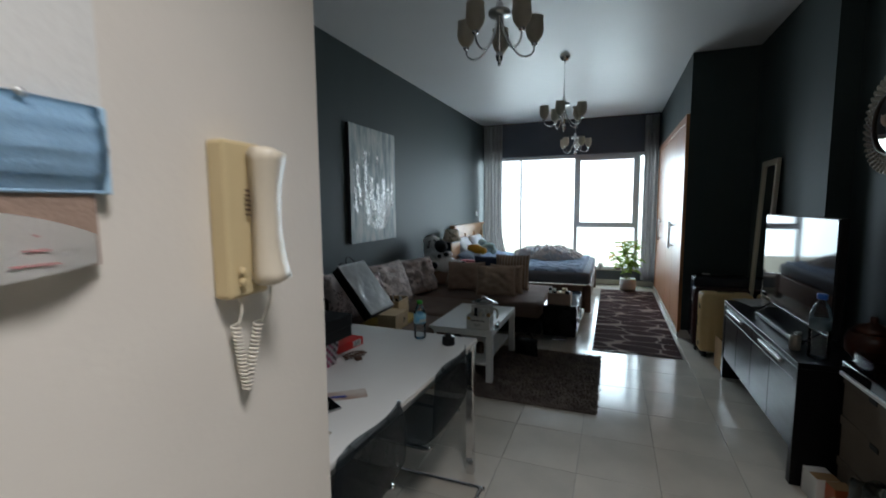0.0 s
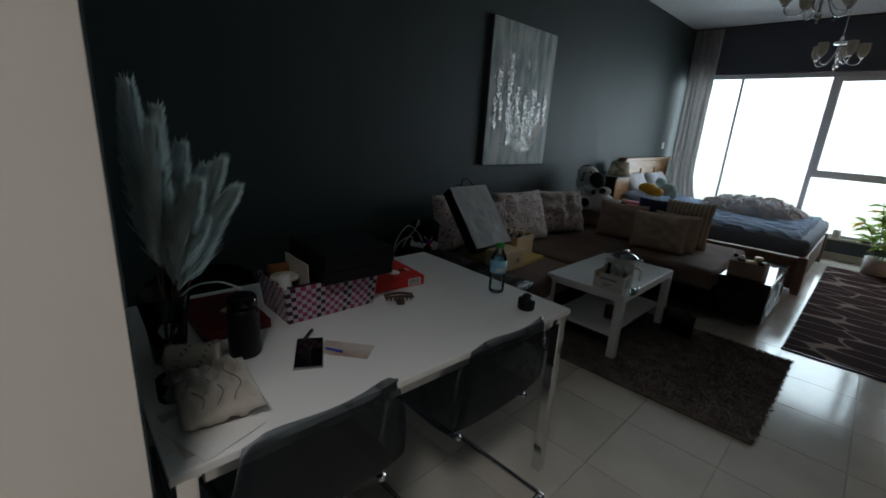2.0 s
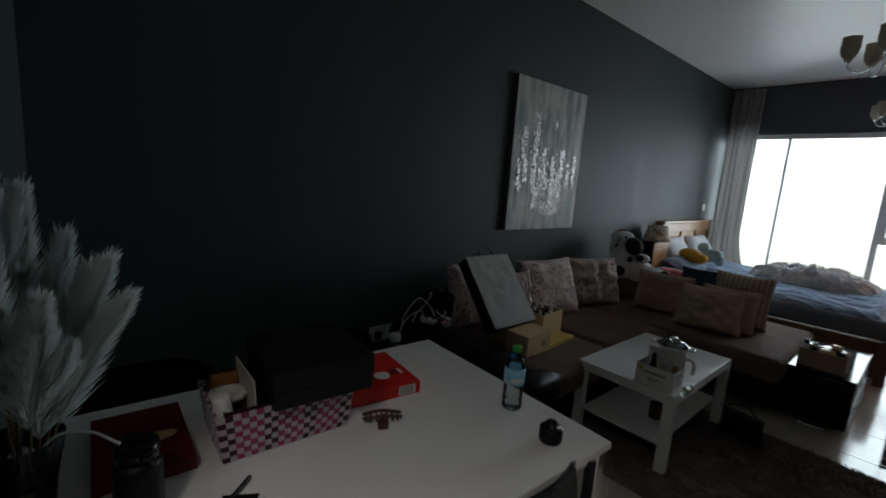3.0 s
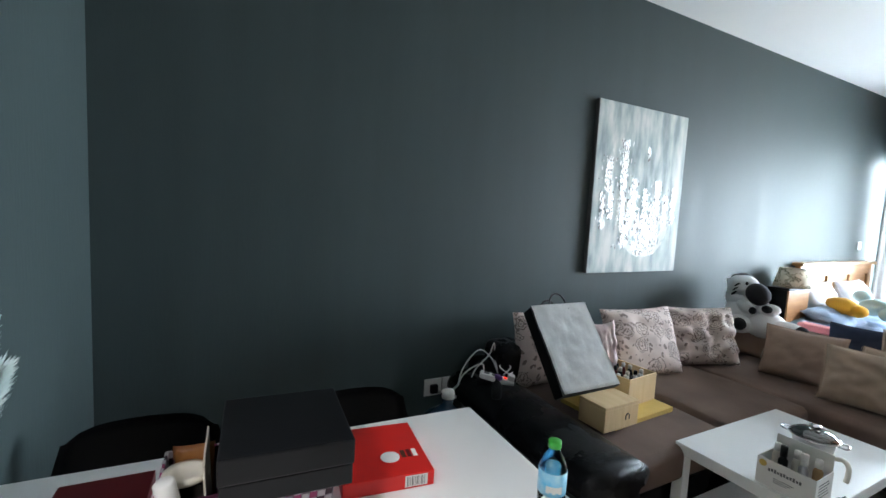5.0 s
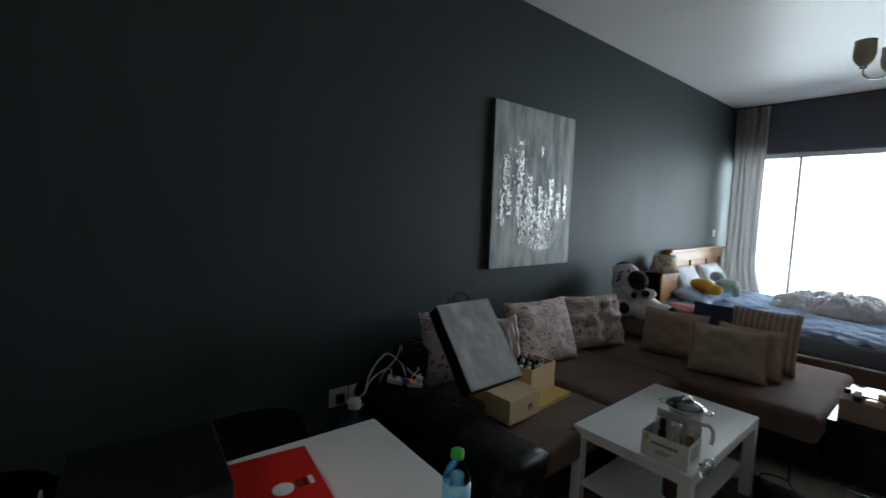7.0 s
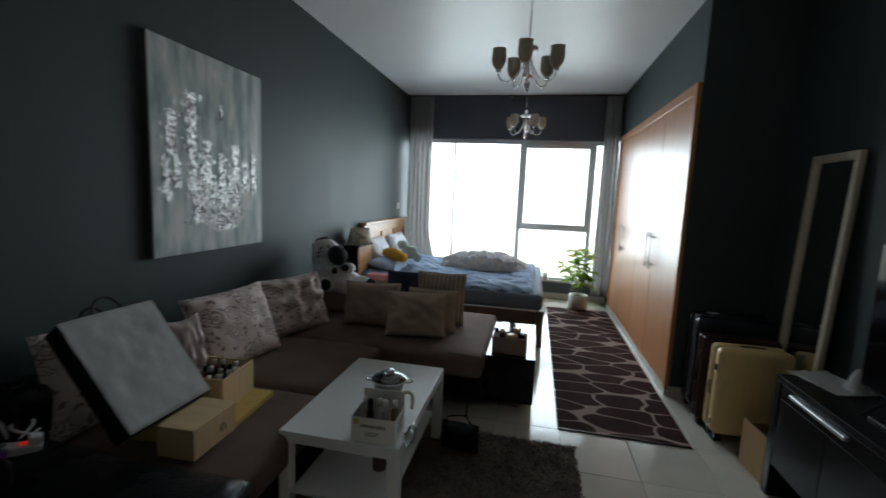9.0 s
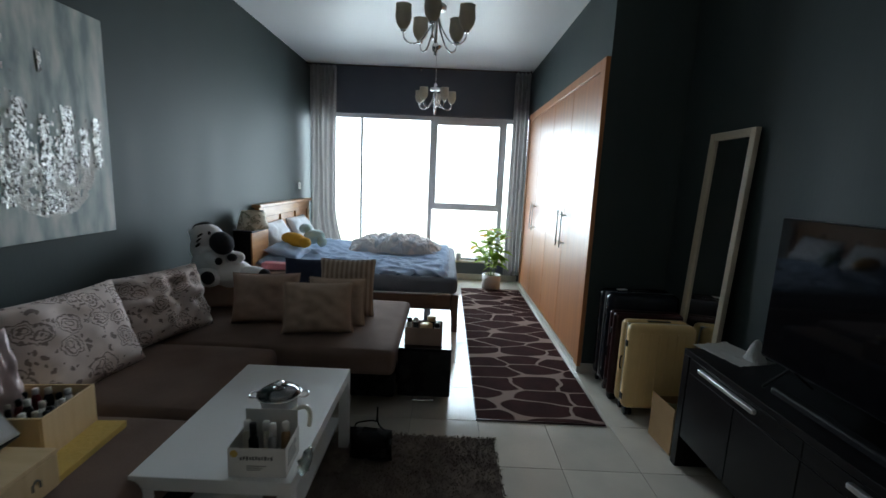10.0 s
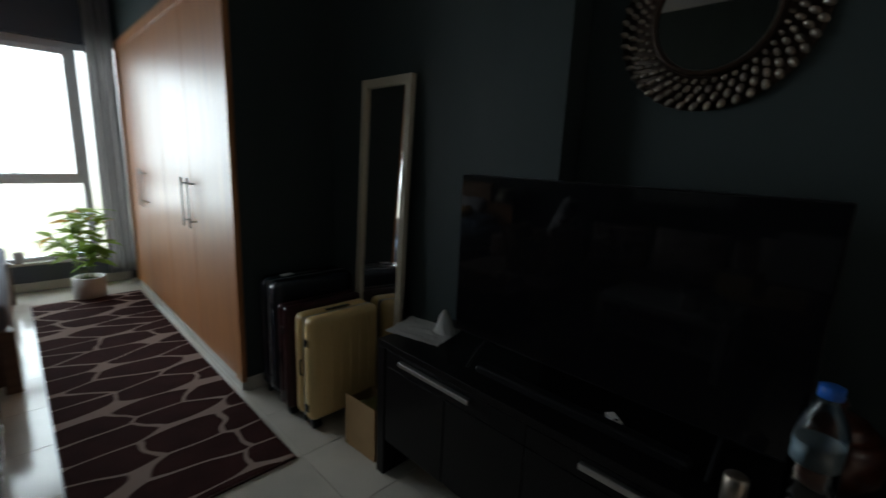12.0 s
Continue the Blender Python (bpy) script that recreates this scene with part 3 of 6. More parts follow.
def curtain(name, x0, x1, y, z0, z1, folds, flare, label):
    t = thing(name, ((x0 + x1) / 2, y, z0), label, "curtain", "window curtains")
    bm = bmesh.new()
    nu, nv = folds * 10, 26
    rows = []
    for j in range(nv + 1):
        v = j / nv
        row = []
        for i in range(nu + 1):
            u = i / nu
            x = (x0 + u * (x1 - x0)) - (x0 + x1) / 2 + flare * max(0, 1 - v * 4.5) ** 1.6 * u
            a = 0.028 + 0.012 * math.sin(3.1 * u * folds + v * 4)
            dy = a * math.sin(2 * math.pi * folds * u + 0.7 * math.sin(v * 5 + u * 9)) + 0.01 * noise.noise(Vector((u * 9, v * 5, folds)))
            row.append(bm.verts.new((x, dy, v * (z1 - z0))))
        rows.append(row)
    for a, b in zip(rows, rows[1:]):
        for i in range(nu):
            bm.faces.new((a[i], a[i + 1], b[i + 1], b[i]))
    bmesh.ops.solidify(bm, geom=bm.faces[:], thickness=0.004)
    part("cloth", bm, M_curtain, t, "", True)
    for i in range(folds):
        x = x0 + (i + 0.5) / folds * (x1 - x0) - (x0 + x1) / 2
        part("ring", tube([(x + 0.001, 0.026 * math.cos(a), z1 - z0 + 0.026 * math.sin(a)) for a in (k * math.pi / 6 for k in range(12))], 0.004, 6, None, True), M_steel, t, "steel eyelet ring", True)


curtain("curtain", -2.41, -2.06, 10.58, 0.42, 2.915, 5, 0.12, "grey cloth curtain gathered beside the headboard")
curtain("curtain", 0.375, 0.590, 10.60, 0.12, 2.915, 4, 0.02, "grey cloth curtain gathered beside the wardrobe")
rod = thing("curtain_rod", (-0.92, 10.59, 2.92), "thin dark curtain rod under the ceiling", "curtain rod")
part("rod", tube([(-1.54, 0, 0.01), (1.5, 0, 0.01)], 0.010, 10), M_bronze, rod, "", True)
for x in (-1.535, 0.0, 1.50):
    part("bracket", box(x - 0.01, x + 0.01, -0.01, 0.159, 0.0, 0.028, 0.003), M_bronze, rod)

# ---- chandeliers ----


def chandelier(x, y):
    t = thing("chandelier", (x, y, 2.20), "five-arm chrome chandelier with frosted glass shades", "chandelier", "row of chandeliers")
    part("finial", lathe([(0.002, 0.0), (0.010, 0.008), (0.006, 0.02), (0.016, 0.03), (0.022, 0.06), (0.010, 0.08)], 14), M_chrome, t, "", True)
    part("stem", lathe([(0.010, 0.08), (0.010, 0.26), (0.022, 0.28), (0.018, 0.33), (0.006, 0.35)], 14), M_chrome, t, "", True)
    part("hub", lathe([(0.012, 0.262), (0.060, 0.266), (0.062, 0.285), (0.055, 0.292), (0.012, 0.295)], 24), M_steel, t, "brushed steel hub plate", True)
    part("canopy", lathe([(0.055, 0.757), (0.052, 0.745), (0.03, 0.72), (0.008, 0.705)], 20), M_chrome, t, "", True)
    bm = bmesh.new()
    zz, k = 0.35, 0
    while zz < 0.71:
        ring = []
        for i in range(8):
            a = i * math.pi / 4
            q = Vector((0.006 * math.cos(a), 0, 0.014 * math.sin(a)))
            if k % 2:
                q = Vector((0, q.x, q.z))
            ring.append(q + Vector((0, 0, zz + 0.01)))
        tube(ring, 0.0018, 5, bm, True)
        zz, k = zz + 0.021, k + 1
    part("chain", bm, M_chrome, t, "", True)
    for i in range(5):
        a = math.radians(90 + 72 * i + 12)
        c, s = math.cos(a), math.sin(a)
        prof = [(0.012, 0.25), (0.04, 0.16), (0.10, 0.075), (0.155, 0.06), (0.192, 0.085), (0.20, 0.125)]
        part("arm", tube(smooth_path([(r * c, r * s, z) for r, z in prof], 5), 0.005, 8), M_chrome, t, "", True)
        part("shade", lathe([(0.010, 0.127), (0.020, 0.135), (0.042, 0.165), (0.050, 0.20), (0.046, 0.262), (0.049, 0.268), (0.046, 0.266), (0.046, 0.20), (0.038, 0.168), (0.006, 0.14)], 20, None, Matrix.Translation((0.20 * c, 0.20 * s, 0))), M_opal, t, "frosted glass tulip shade", True)
        part("cup", lathe([(0.008, 0.118), (0.016, 0.122), (0.018, 0.134), (0.008, 0.137)], 12, None, Matrix.Translation((0.20 * c, 0.20 * s, 0))), M_chrome, t, "", True)
    return t


first = chandelier(-0.70, 4.88)
copy_thing(first, pose(-0.60, 7.24, 2.20, 0, 0, 20))
copy_thing(first, pose(-0.675, 9.66, 2.20, 0, 0, -15))

# ---- painting ----
painting = thing("painting", pose(XL, 6.508, 1.075) @ Matrix.Diagonal((0.68, 1.025, 1.0, 1.0)), "grey abstract canvas with silver leaf on the dark wall", "painting")
part("canvas", box(0.0, 0.048, -0.452, 0.452, 0.0, 1.163, 0.003), M_canvas, painting, "grey and pale washed canvas")
bm = box(0.0, 0.046, -0.456, -0.4525, 0.0, 1.163)
part("edge", bm, M_canvasedge, painting, "dark canvas edge")
rng = random.Random(4)
bm = bmesh.new()
columns = [(-0.325, 0.56, 0.80, 0.024, 3), (-0.29, 0.38, 0.56, 0.020, 3), (-0.18, 0.36, 0.92, 0.028, 7), (-0.065, 0.41, 0.66, 0.026, 3), (0.055, 0.22, 0.60, 0.024, 5), (0.18, 0.27, 0.66, 0.028, 5),
           (0.36, 0.36, 0.62, 0.022, 3), (-0.15, 0.18, 0.36, 0.020, 2), (0.08, 0.13, 0.24, 0.10, 3), (0.055, 0.81, 0.89, 0.007, 1), (0.27, 0.36, 0.56, 0.03, 1), (-0.02, 0.28, 0.46, 0.16, 1), (0.12, 0.30, 0.50, 0.018, 2), (-0.11, 0.24, 0.52, 0.018, 2), (-0.36, 0.30, 0.55, 0.03, 1)]
pick = [c for c in columns for _ in range(c[4])]
for n in range(5200):
    cy, za, zb, sw, _ = pick[n % len(pick)]
    y = cy + (rng.gauss(0, sw * 0.5) if n % 24 else rng.gauss(0, 0.06))
    z = za + (zb - za) * rng.random()
    w, h = rng.uniform(0.002, 0.006), rng.uniform(0.004, 0.015)
    if abs(y) > 0.43:
        continue
    tilt, out = rng.uniform(-0.004, 0.005), 0.0492 + rng.random() * 0.003
    vs = [bm.verts.new((out + dx, y + dy, z + dz)) for dx, dy, dz in ((0.001, -w, -h * rng.uniform(0.6, 1)), (0.001 + tilt * 0.4, w * rng.uniform(0.6, 1), -h), (0.003, w, h * rng.uniform(0.6, 1)), (0.003, -w * rng.uniform(0.5, 1), h))]
    bm.faces.new(vs).material_index = 0 if rng.random() < 0.62 else 1
leafing = part("silver_leaf", bm, [M_silverleaf, M_darkleaf], painting, "flaked silver leaf relief")
tagged(leafing, kind="stuff")

# scraped plaster: an uneven pale crust under the lower flakes
bm = bmesh.new()
rows = []
for j in range(15):
    v = j / 14
    row = []
    for i in range(31):
        u = i / 30 * 2 - 1
        half = 0.215 * math.sqrt(max(0.0, 1 - (1 - v) ** 2)) + 0.05
        y = 0.07 + u * half + 0.012 * noise.noise(Vector((v * 9, u * 3, 5)))
        z = 0.115 + 0.30 * v + 0.016 * noise.noise(Vector((u * 7, v * 2, 9)))
        row.append(bm.verts.new((0.0486 + 0.0007 * (1 - abs(u) ** 4) * (1 - abs(2 * v - 1) ** 4) + 0.0004 * abs(noise.noise(Vector((u * 14, v * 11, 2)))), y, z)))
    rows.append(row)
for a, b in zip(rows, rows[1:]):
    for i in range(30):
        if noise.noise(Vector((i * 0.31, a[i].co.z * 16, 4))) > -0.22:
            bm.faces.new((a[i], a[i + 1], b[i + 1], b[i]))
part("plaster", bm, M_plaster, painting, "pale scraped plaster patch")

# ---- switch and sockets ----
for y, z, w in ((10.28, 1.29, 0.085),):
    t = thing("light_switch", (XL, y, z), "white wall switch above the headboard", "switch")
    part("plate", box(0, 0.009, -0.04, 0.04, -0.045, 0.045, 0.003), M_socket, t)
    part("rocker", box(0.0091, 0.013, -0.017, 0.017, -0.025, 0.025, 0.002), M_socket, t)
for y in (4.93, 5.046):
    t = thing("wall_socket", (XL, y, 0.43), "white wall socket on the dark wall", "socket", "wall sockets")
    part("plate", box(0, 0.009, -0.055, 0.055, -0.05, 0.05, 0.003), M_socket, t)
    part("plug", box(0.0091, 0.035, -0.022, 0.022, -0.03, 0.02, 0.005), M_black if y < 5.0 else M_socket, t, "plug in the socket")


# ---- soft shapes ----


def cushion_bm(w, h, d, seed=0, wrinkle=0.012, n=22, pinch=0.06, bm=None, m=None):
    """A stuffed square cushion: width x, height z, thickness y, origin at its middle."""
    bm = bm or bmesh.new()
    sides = []
    for s in (1, -1):
        grid = []
        for j in range(n + 1):
            row = []
            for i in range(n + 1):
                u, v = 2 * i / n - 1, 2 * j / n - 1
                rim = max(abs(u), abs(v)) > 0.999
                if s == -1 and rim:
                    row.append(sides[0][j][i])
                    continue
                x = u * w / 2 * (1 - pinch * (1 - abs(v) ** 2) * abs(u))
                z = v * h / 2 * (1 - pinch * (1 - abs(u) ** 2) * abs(v))
                t = ((1 - u ** 4) * (1 - v ** 4)) ** 0.55
                wr = wrinkle * noise.noise(Vector((u * 3.1 + seed * 7, v * 3.1, s * 2 + seed))) + wrinkle * 0.5 * noise.noise(Vector((u * 9, v * 7 + seed, s)))
                y = s * (t * d / 2 + wr * (0.3 + t)) if not rim else wr * 0.4
                p = Vector((x, y, z))
                row.append(bm.verts.new(m @ p if m is not None else p))
            grid.append(row)
        sides.append(grid)
        for j in range(n):
            for i in range(n):
                q = (grid[j][i], grid[j][i + 1], grid[j + 1][i + 1], grid[j + 1][i])
                bm.faces.new(q if s == -1 else q[::-1])
    return bm


def soft_box(x0, x1, y0, y1, z0, z1, r=0.04, bulge=0.012, seed=0, n=14, wr=0.004):
    """An upholstered block: rounded edges and a slightly uneven, domed top."""
    bm = box(x0, x1, y0, y1, z0, z1, r, 4)
    bmesh.ops.subdivide_edges(bm, edges=[e for e in bm.edges if e.calc_length() > 0.12], cuts=n, use_grid_fill=True)
    cx, cy = (x0 + x1) / 2, (y0 + y1) / 2
    for v in bm.verts:
        u, w = (v.co.x - cx) / (x1 - x0) * 2, (v.co.y - cy) / (y1 - y0) * 2
        k = noise.noise(Vector((v.co.x * 4 + seed, v.co.y * 4, v.co.z * 4)))
        if v.co.z > (z0 + z1) / 2:
            v.co.z += bulge * max(0, (1 - u ** 4)) * max(0, (1 - w ** 4)) + wr * k
        v.co.x += wr * k * 0.6
        v.co.y += wr * k * 0.6
    return bm


def cushion(name, loc, w, h, d, lean, turn, material, label, seed, roll=0.0, group="sofa cushions", category="cushion", wrinkle=0.012, origin_z=None):
    """lean: degrees its top tips back (to +y before the turn); turn: about z."""
    t = thing(name, pose(loc[0], loc[1], loc[2], 0, 0, turn), label, category, group)
    m = pose(0, 0, 0, -lean, 0, 0) @ pose(0, 0, h / 2, 0, roll, 0)
    part("cover", cushion_bm(w, h, d, seed, wrinkle, m=m), material, t, "", True)
    bm = bmesh.new()
    pts = []
    k = 20
    for a, b, c, e in ((-1, -1, 1, -1), (1, -1, 1, 1), (1, 1, -1, 1), (-1, 1, -1, -1)):
        for q in range(k):
            s = q / k
            u, v = a + (c - a) * s, b + (e - b) * s
            x = u * w / 2 * (1 - 0.06 * (1 - abs(v) ** 2) * abs(u))
            z = v * h / 2 * (1 - 0.06 * (1 - abs(u) ** 2) * abs(v))
            pts.append(m @ Vector((x, 0.4 * wrinkle * noise.noise(Vector((u * 3.1 + seed * 7, v * 3.1, 2 + seed))), z)))
    part("piping", tube(pts, 0.0035, 6, bm, True), material, t, "", True)
    return t


def blob(bm, loc, r, seg=14, rot=(0, 0, 0), rough=0.03, seed=0, mat_index=0):
    m = Matrix.Translation(loc) @ Euler([radians(a) for a in rot]).to_matrix().to_4x4() @ Matrix.Diagonal((*r, 1))
    res = bmesh.ops.create_uvsphere(bm, u_segments=seg, v_segments=seg - 2, radius=1)
    for v in res["verts"]:
        k = 1 + rough * noise.noise(v.co * 2.3 + Vector((seed, seed, seed)))
        v.co = m @ (v.co * k)
        for f in v.link_faces:
            f.material_index = mat_index
    return bm


# ---- dining table ----
TX0, TX1, TY0, TY1, TZ = -1.648, -0.773, 3.302, 4.625, 0.74
tx, ty = (TX0 + TX1) / 2, (TY0 + TY1) / 2
hx, hy = (TX1 - TX0) / 2, (TY1 - TY0) / 2
table = thing("dining_table", (tx, ty, 0, 0, 0, -2.5), "glossy white dining table with chromed square legs", "table")
part("tabletop", box(-hx, hx, -hy, hy, TZ - 0.022, TZ, 0.003), M_gloss_white, table, "glossy white tabletop")
bm = bmesh.new()
for y in (-hy + 0.03, hy - 0.06):
    add_box(bm, -hx + 0.05, hx - 0.05, y, y + 0.03, TZ - 0.07, TZ - 0.0225, 0.002, 1)
for x in (-hx + 0.03, hx - 0.06):
    add_box(bm, x, x + 0.03, -hy + 0.062, hy - 0.062, TZ - 0.07, TZ - 0.0225, 0.002, 1)
part("apron", bm, M_steel, table, "brushed metal under-frame")
for x in (-hx + 0.008, hx - 0.048):
    for y in (-hy + 0.008, hy - 0.048):
        part("leg", box(x, x + 0.04, y, y + 0.04, 0.0, TZ - 0.0225, 0.003), M_chrome, table, "chromed square leg")


# ---- dining chairs ----


def dining_chair(m, material, label):
    t = thing("dining_chair", m, label, "chair", "chairs at the dining table")
    prof = smooth_path([(0.235, 0, 0.43), (0.20, 0, 0.455), (0.05, 0, 0.44), (-0.10, 0, 0.435), (-0.17, 0, 0.46), (-0.20, 0, 0.53), (-0.215, 0, 0.64), (-0.225, 0, 0.785)], 4)
    bm = bmesh.new()
    n, rows = 12, []
    for k, p in enumerate(prof):
        s = k / (len(prof) - 1)
        half = 0.215 + 0.02 * math.sin(s * math.pi) - (0.03 * max(0, s - 0.85) / 0.15)
        row = []
        for i in range(n + 1):
            u = 2 * i / n - 1
            back = max(0, (s - 0.5) * 2)
            row.append(bm.verts.new((p.x + 0.045 * back * u * u, u * half, p.z + 0.018 * (1 - back) * abs(u) ** 3 - (0.035 * abs(u) ** 6 if k == len(prof) - 1 else 0))))
        rows.append(row)
    for a, b in zip(rows, rows[1:]):
        for i in range(n):
            bm.faces.new((a[i], a[i + 1], b[i + 1], b[i]))
    bmesh.ops.solidify(bm, geom=bm.faces[:], thickness=0.008)
    part("shell", bm, material, t, "", True)
    side = []
    for s in (1, -1):
        side.append(smooth_path([(-0.255, s * 0.19, 0.012), (-0.255, s * 0.205, 0.012), (-0.24, s * 0.215, 0.012), (0.16, s * 0.215, 0.012), (0.215, s * 0.213, 0.03), (0.235, s * 0.21, 0.08), (0.20, s * 0.20, 0.36), (0.17, s * 0.19, 0.41), (0.10, s * 0.18, 0.418), (-0.12, s * 0.18, 0.412), (-0.15, s * 0.18, 0.425)], 4))
    whole = side[0][::-1] + side[1]
    part("frame", tube(whole, 0.0105, 10), M_chrome, t, "bent chromed tube frame", True)
    return t


dining_chair(pose(-0.965, 3.60, 0, 0, 0, 180), M_smoke, "smoke-grey clear plastic chair on a chrome frame")
dining_chair(pose(-0.935, 4.24, 0, 0, 0, 180), M_smoke, "smoke-grey clear plastic chair on a chrome frame")
dining_chair(pose(-1.62, 3.62, 0, 0, 0, -3), M_black, "black chair pushed in on the wall side")
dining_chair(pose(-1.60, 4.24, 0, 0, 0, -3), M_black, "black chair pushed in on the wall side")

# ---- coffee table ----
ct = thing("coffee_table", (-1.227, 6.138, 0.025), "white lacquered low table with a shelf on the shag rug", "coffee table")
part("tabletop", box(-0.27, 0.27, -0.4365, 0.4365, 0.375, 0.425, 0.002, 1), M_white, ct)
for x in (-0.27, 0.22):
    for y in (-0.4365, 0.3865):
        part("leg", box(x, x + 0.05, y, y + 0.05, 0.0, 0.3748, 0.002, 1), M_white, ct)
part("shelf", box(-0.219, 0.219, -0.425, 0.425, 0.135, 0.150), M_white, ct)

# ---- rugs ----
runner = thing("runner_rug", (0.15, 8.54, 0), "long plum-brown rug with beige pebble lines", "rug")
bm = box(-0.395, 0.395, -1.64, 1.64, 0.0, 0.012, 0.003)
part("rug_surface", bm, M_rug, runner)
bm = bmesh.new()
for a, b, c, d in ((-0.4, 0.4, -1.648, -1.6405), (-0.4, 0.4, 1.6405, 1.648), (-0.4, -0.3955, -1.64, 1.64), (0.3955, 0.4, -1.64, 1.64)):
    add_box(bm, a, b, c, d, 0.0, 0.010)
part("binding", bm, M_redcase, runner, "dark stitched rug edge")

shag = thing("shag_rug", (-1.005, 6.085, 0), "dark taupe shag rug under the low table", "rug")
part("backing", box(-0.84, 0.84, -0.60, 0.60, 0.0, 0.012, 0.003), M_shag, shag)
rng = random.Random(11)
verts, faces = [], []
for n in range(30000):
    x, y = rng.uniform(-0.85, 0.85), rng.uniform(-0.61, 0.61)
    if x < -0.6 and rng.random() < 0.6:
        continue
    a, h = rng.uniform(0, 6.283), rng.uniform(0.008, 0.016)
    dx, dy = math.cos(a) * 0.003, math.sin(a) * 0.003
    lx, ly = rng.gauss(0, 0.012), rng.gauss(0, 0.012)
    k = len(verts)
    verts += [(x - dx, y - dy, 0.010), (x + dx, y + dy, 0.010), (x + dx * 0.8 + lx * 0.5, y + dy * 0.8 + ly * 0.5, 0.010 + h * 0.7), (x + lx, y + ly, 0.010 + h)]
    faces += [(k, k + 1, k + 2), (k, k + 2, k + 3)]
me = bpy.data.meshes.new("yarn")
me.from_pydata(verts, [], faces)
me.materials.append(M_shag)
yarn = new("yarn", me)
yarn.parent = shag
tagged(yarn, kind="stuff")

# ---- corner sofa ----
sofa = thing("corner_sofa", (XL, 4.75, 0), "brown corner sofa with a black leatherette base and arm", "sofa")


def sofa_box(name, b, material, label="", r=0.03, bulge=0.0, seed=0, wr=0.002):
    x0, x1, y0, y1, z0, z1 = b
    return part(name, soft_box(x0 - XL, x1 - XL, y0 - 4.75, y1 - 4.75, z0, z1, r, bulge, seed, 10, wr), material, sofa, label, True)


sofa_box("base", (XL + 0.02, -1.52, 5.12, 6.98, 0.07, 0.27), M_leather, "black leatherette base", 0.02)
sofa_box("base", (XL + 0.02, -0.77, 6.99, 8.00, 0.07, 0.27), M_leather, "black leatherette base", 0.02)
sofa_box("seat", (XL + 0.16, -1.45, 5.30, 6.09, 0.272, 0.43), M_brown, "brown seat cushion", 0.04, 0.015, 3)
sofa_box("seat", (XL + 0.16, -1.44, 6.10, 6.85, 0.272, 0.435), M_brown, "brown seat cushion", 0.045, 0.015, 5)
sofa_box("seat", (XL + 0.16, -0.757, 6.86, 7.98, 0.272, 0.43), M_brown, "brown chaise cushion", 0.04, 0.012, 8)
sofa_box("backrest", (XL + 0.02, XL + 0.155, 5.14, 7.86, 0.272, 0.60), M_leather, "low black backrest against the wall", 0.03)
sofa_box("backrest", (XL + 0.02, -2.25, 5.24, 5.45, 0.45, 0.70), M_leather, "black arm bolster at the wall", 0.05)
sofa_box("backrest", (XL + 0.16, -1.40, 7.86, 8.02, 0.432, 0.655), M_brown2, "low brown backrest towards the bed", 0.04)
sofa_box("corner_cushion", (-2.30, -1.93, 7.50, 7.85, 0.44, 0.645), M_brown2, "brown corner cushion with a pale strap", 0.05, 0.01, 2, 0.006)
part("strap", tube(smooth_path([(-2.02 - XL, 7.486 - 4.75, 0.46), (-2.0 - XL, 7.482 - 4.75, 0.55), (-1.99 - XL, 7.50 - 4.75, 0.63), (-2.0 - XL, 7.56 - 4.75, 0.66)], 5), 0.007, 6), M_stripcloth, sofa, "pale cloth strap", True)
# scrolled arm
bm = bmesh.new()
prof = smooth_path([(-0.05, 0, 0.08), (-0.05, 0, 0.30), (-0.13, 0, 0.38), (-0.16, 0, 0.45), (-0.11, 0, 0.51), (0.02, 0, 0.53), (0.13, 0, 0.515), (0.175, 0, 0.47), (0.16, 0, 0.42), (0.12, 0, 0.38), (0.12, 0, 0.08)], 4)
xs = [0.02 + k * (1.10 / 22) for k in range(23)]
rows = []
for k, x in enumerate(xs):
    e = min(k, len(xs) - 1 - k)
    shrink = 1 - 0.035 * max(0, 1 - e / 1.5)
    rows.append([bm.verts.new((x + 0.004 * noise.noise(Vector((x * 9, p.x * 9, p.z * 9))), 0.0 + p.x * shrink + 0.42 + 0.008 * noise.noise(Vector((x * 5, p.x * 6, p.z * 6))), (p.z - 0.3) * shrink + 0.3 + 0.006 * noise.noise(Vector((x * 6, p.x * 3, 4))))) for p in prof])
for a, b in zip(rows, rows[1:]):
    for i in range(len(prof)):
        j = (i + 1) % len(prof)
        bm.faces.new((a[i], b[i], b[j], a[j]))
bm.faces.new(rows[0])
bm.faces.new(rows[-1][::-1])
part("arm", bm, M_leather, sofa, "scrolled black leatherette arm", True)
for x, y in ((-1.62, 4.98), (-1.62, 6.80), (-0.9, 7.15), (-0.9, 7.85)):
    part("foot", tube([(x - 0.05 - XL, y - 4.75, 0.071), (x - 0.05 - XL, y - 4.75, 0.006), (x + 0.05 - XL, y - 4.75, 0.006), (x + 0.05 - XL, y - 4.75, 0.071)], 0.007, 8), M_chrome, sofa, "chrome loop foot")

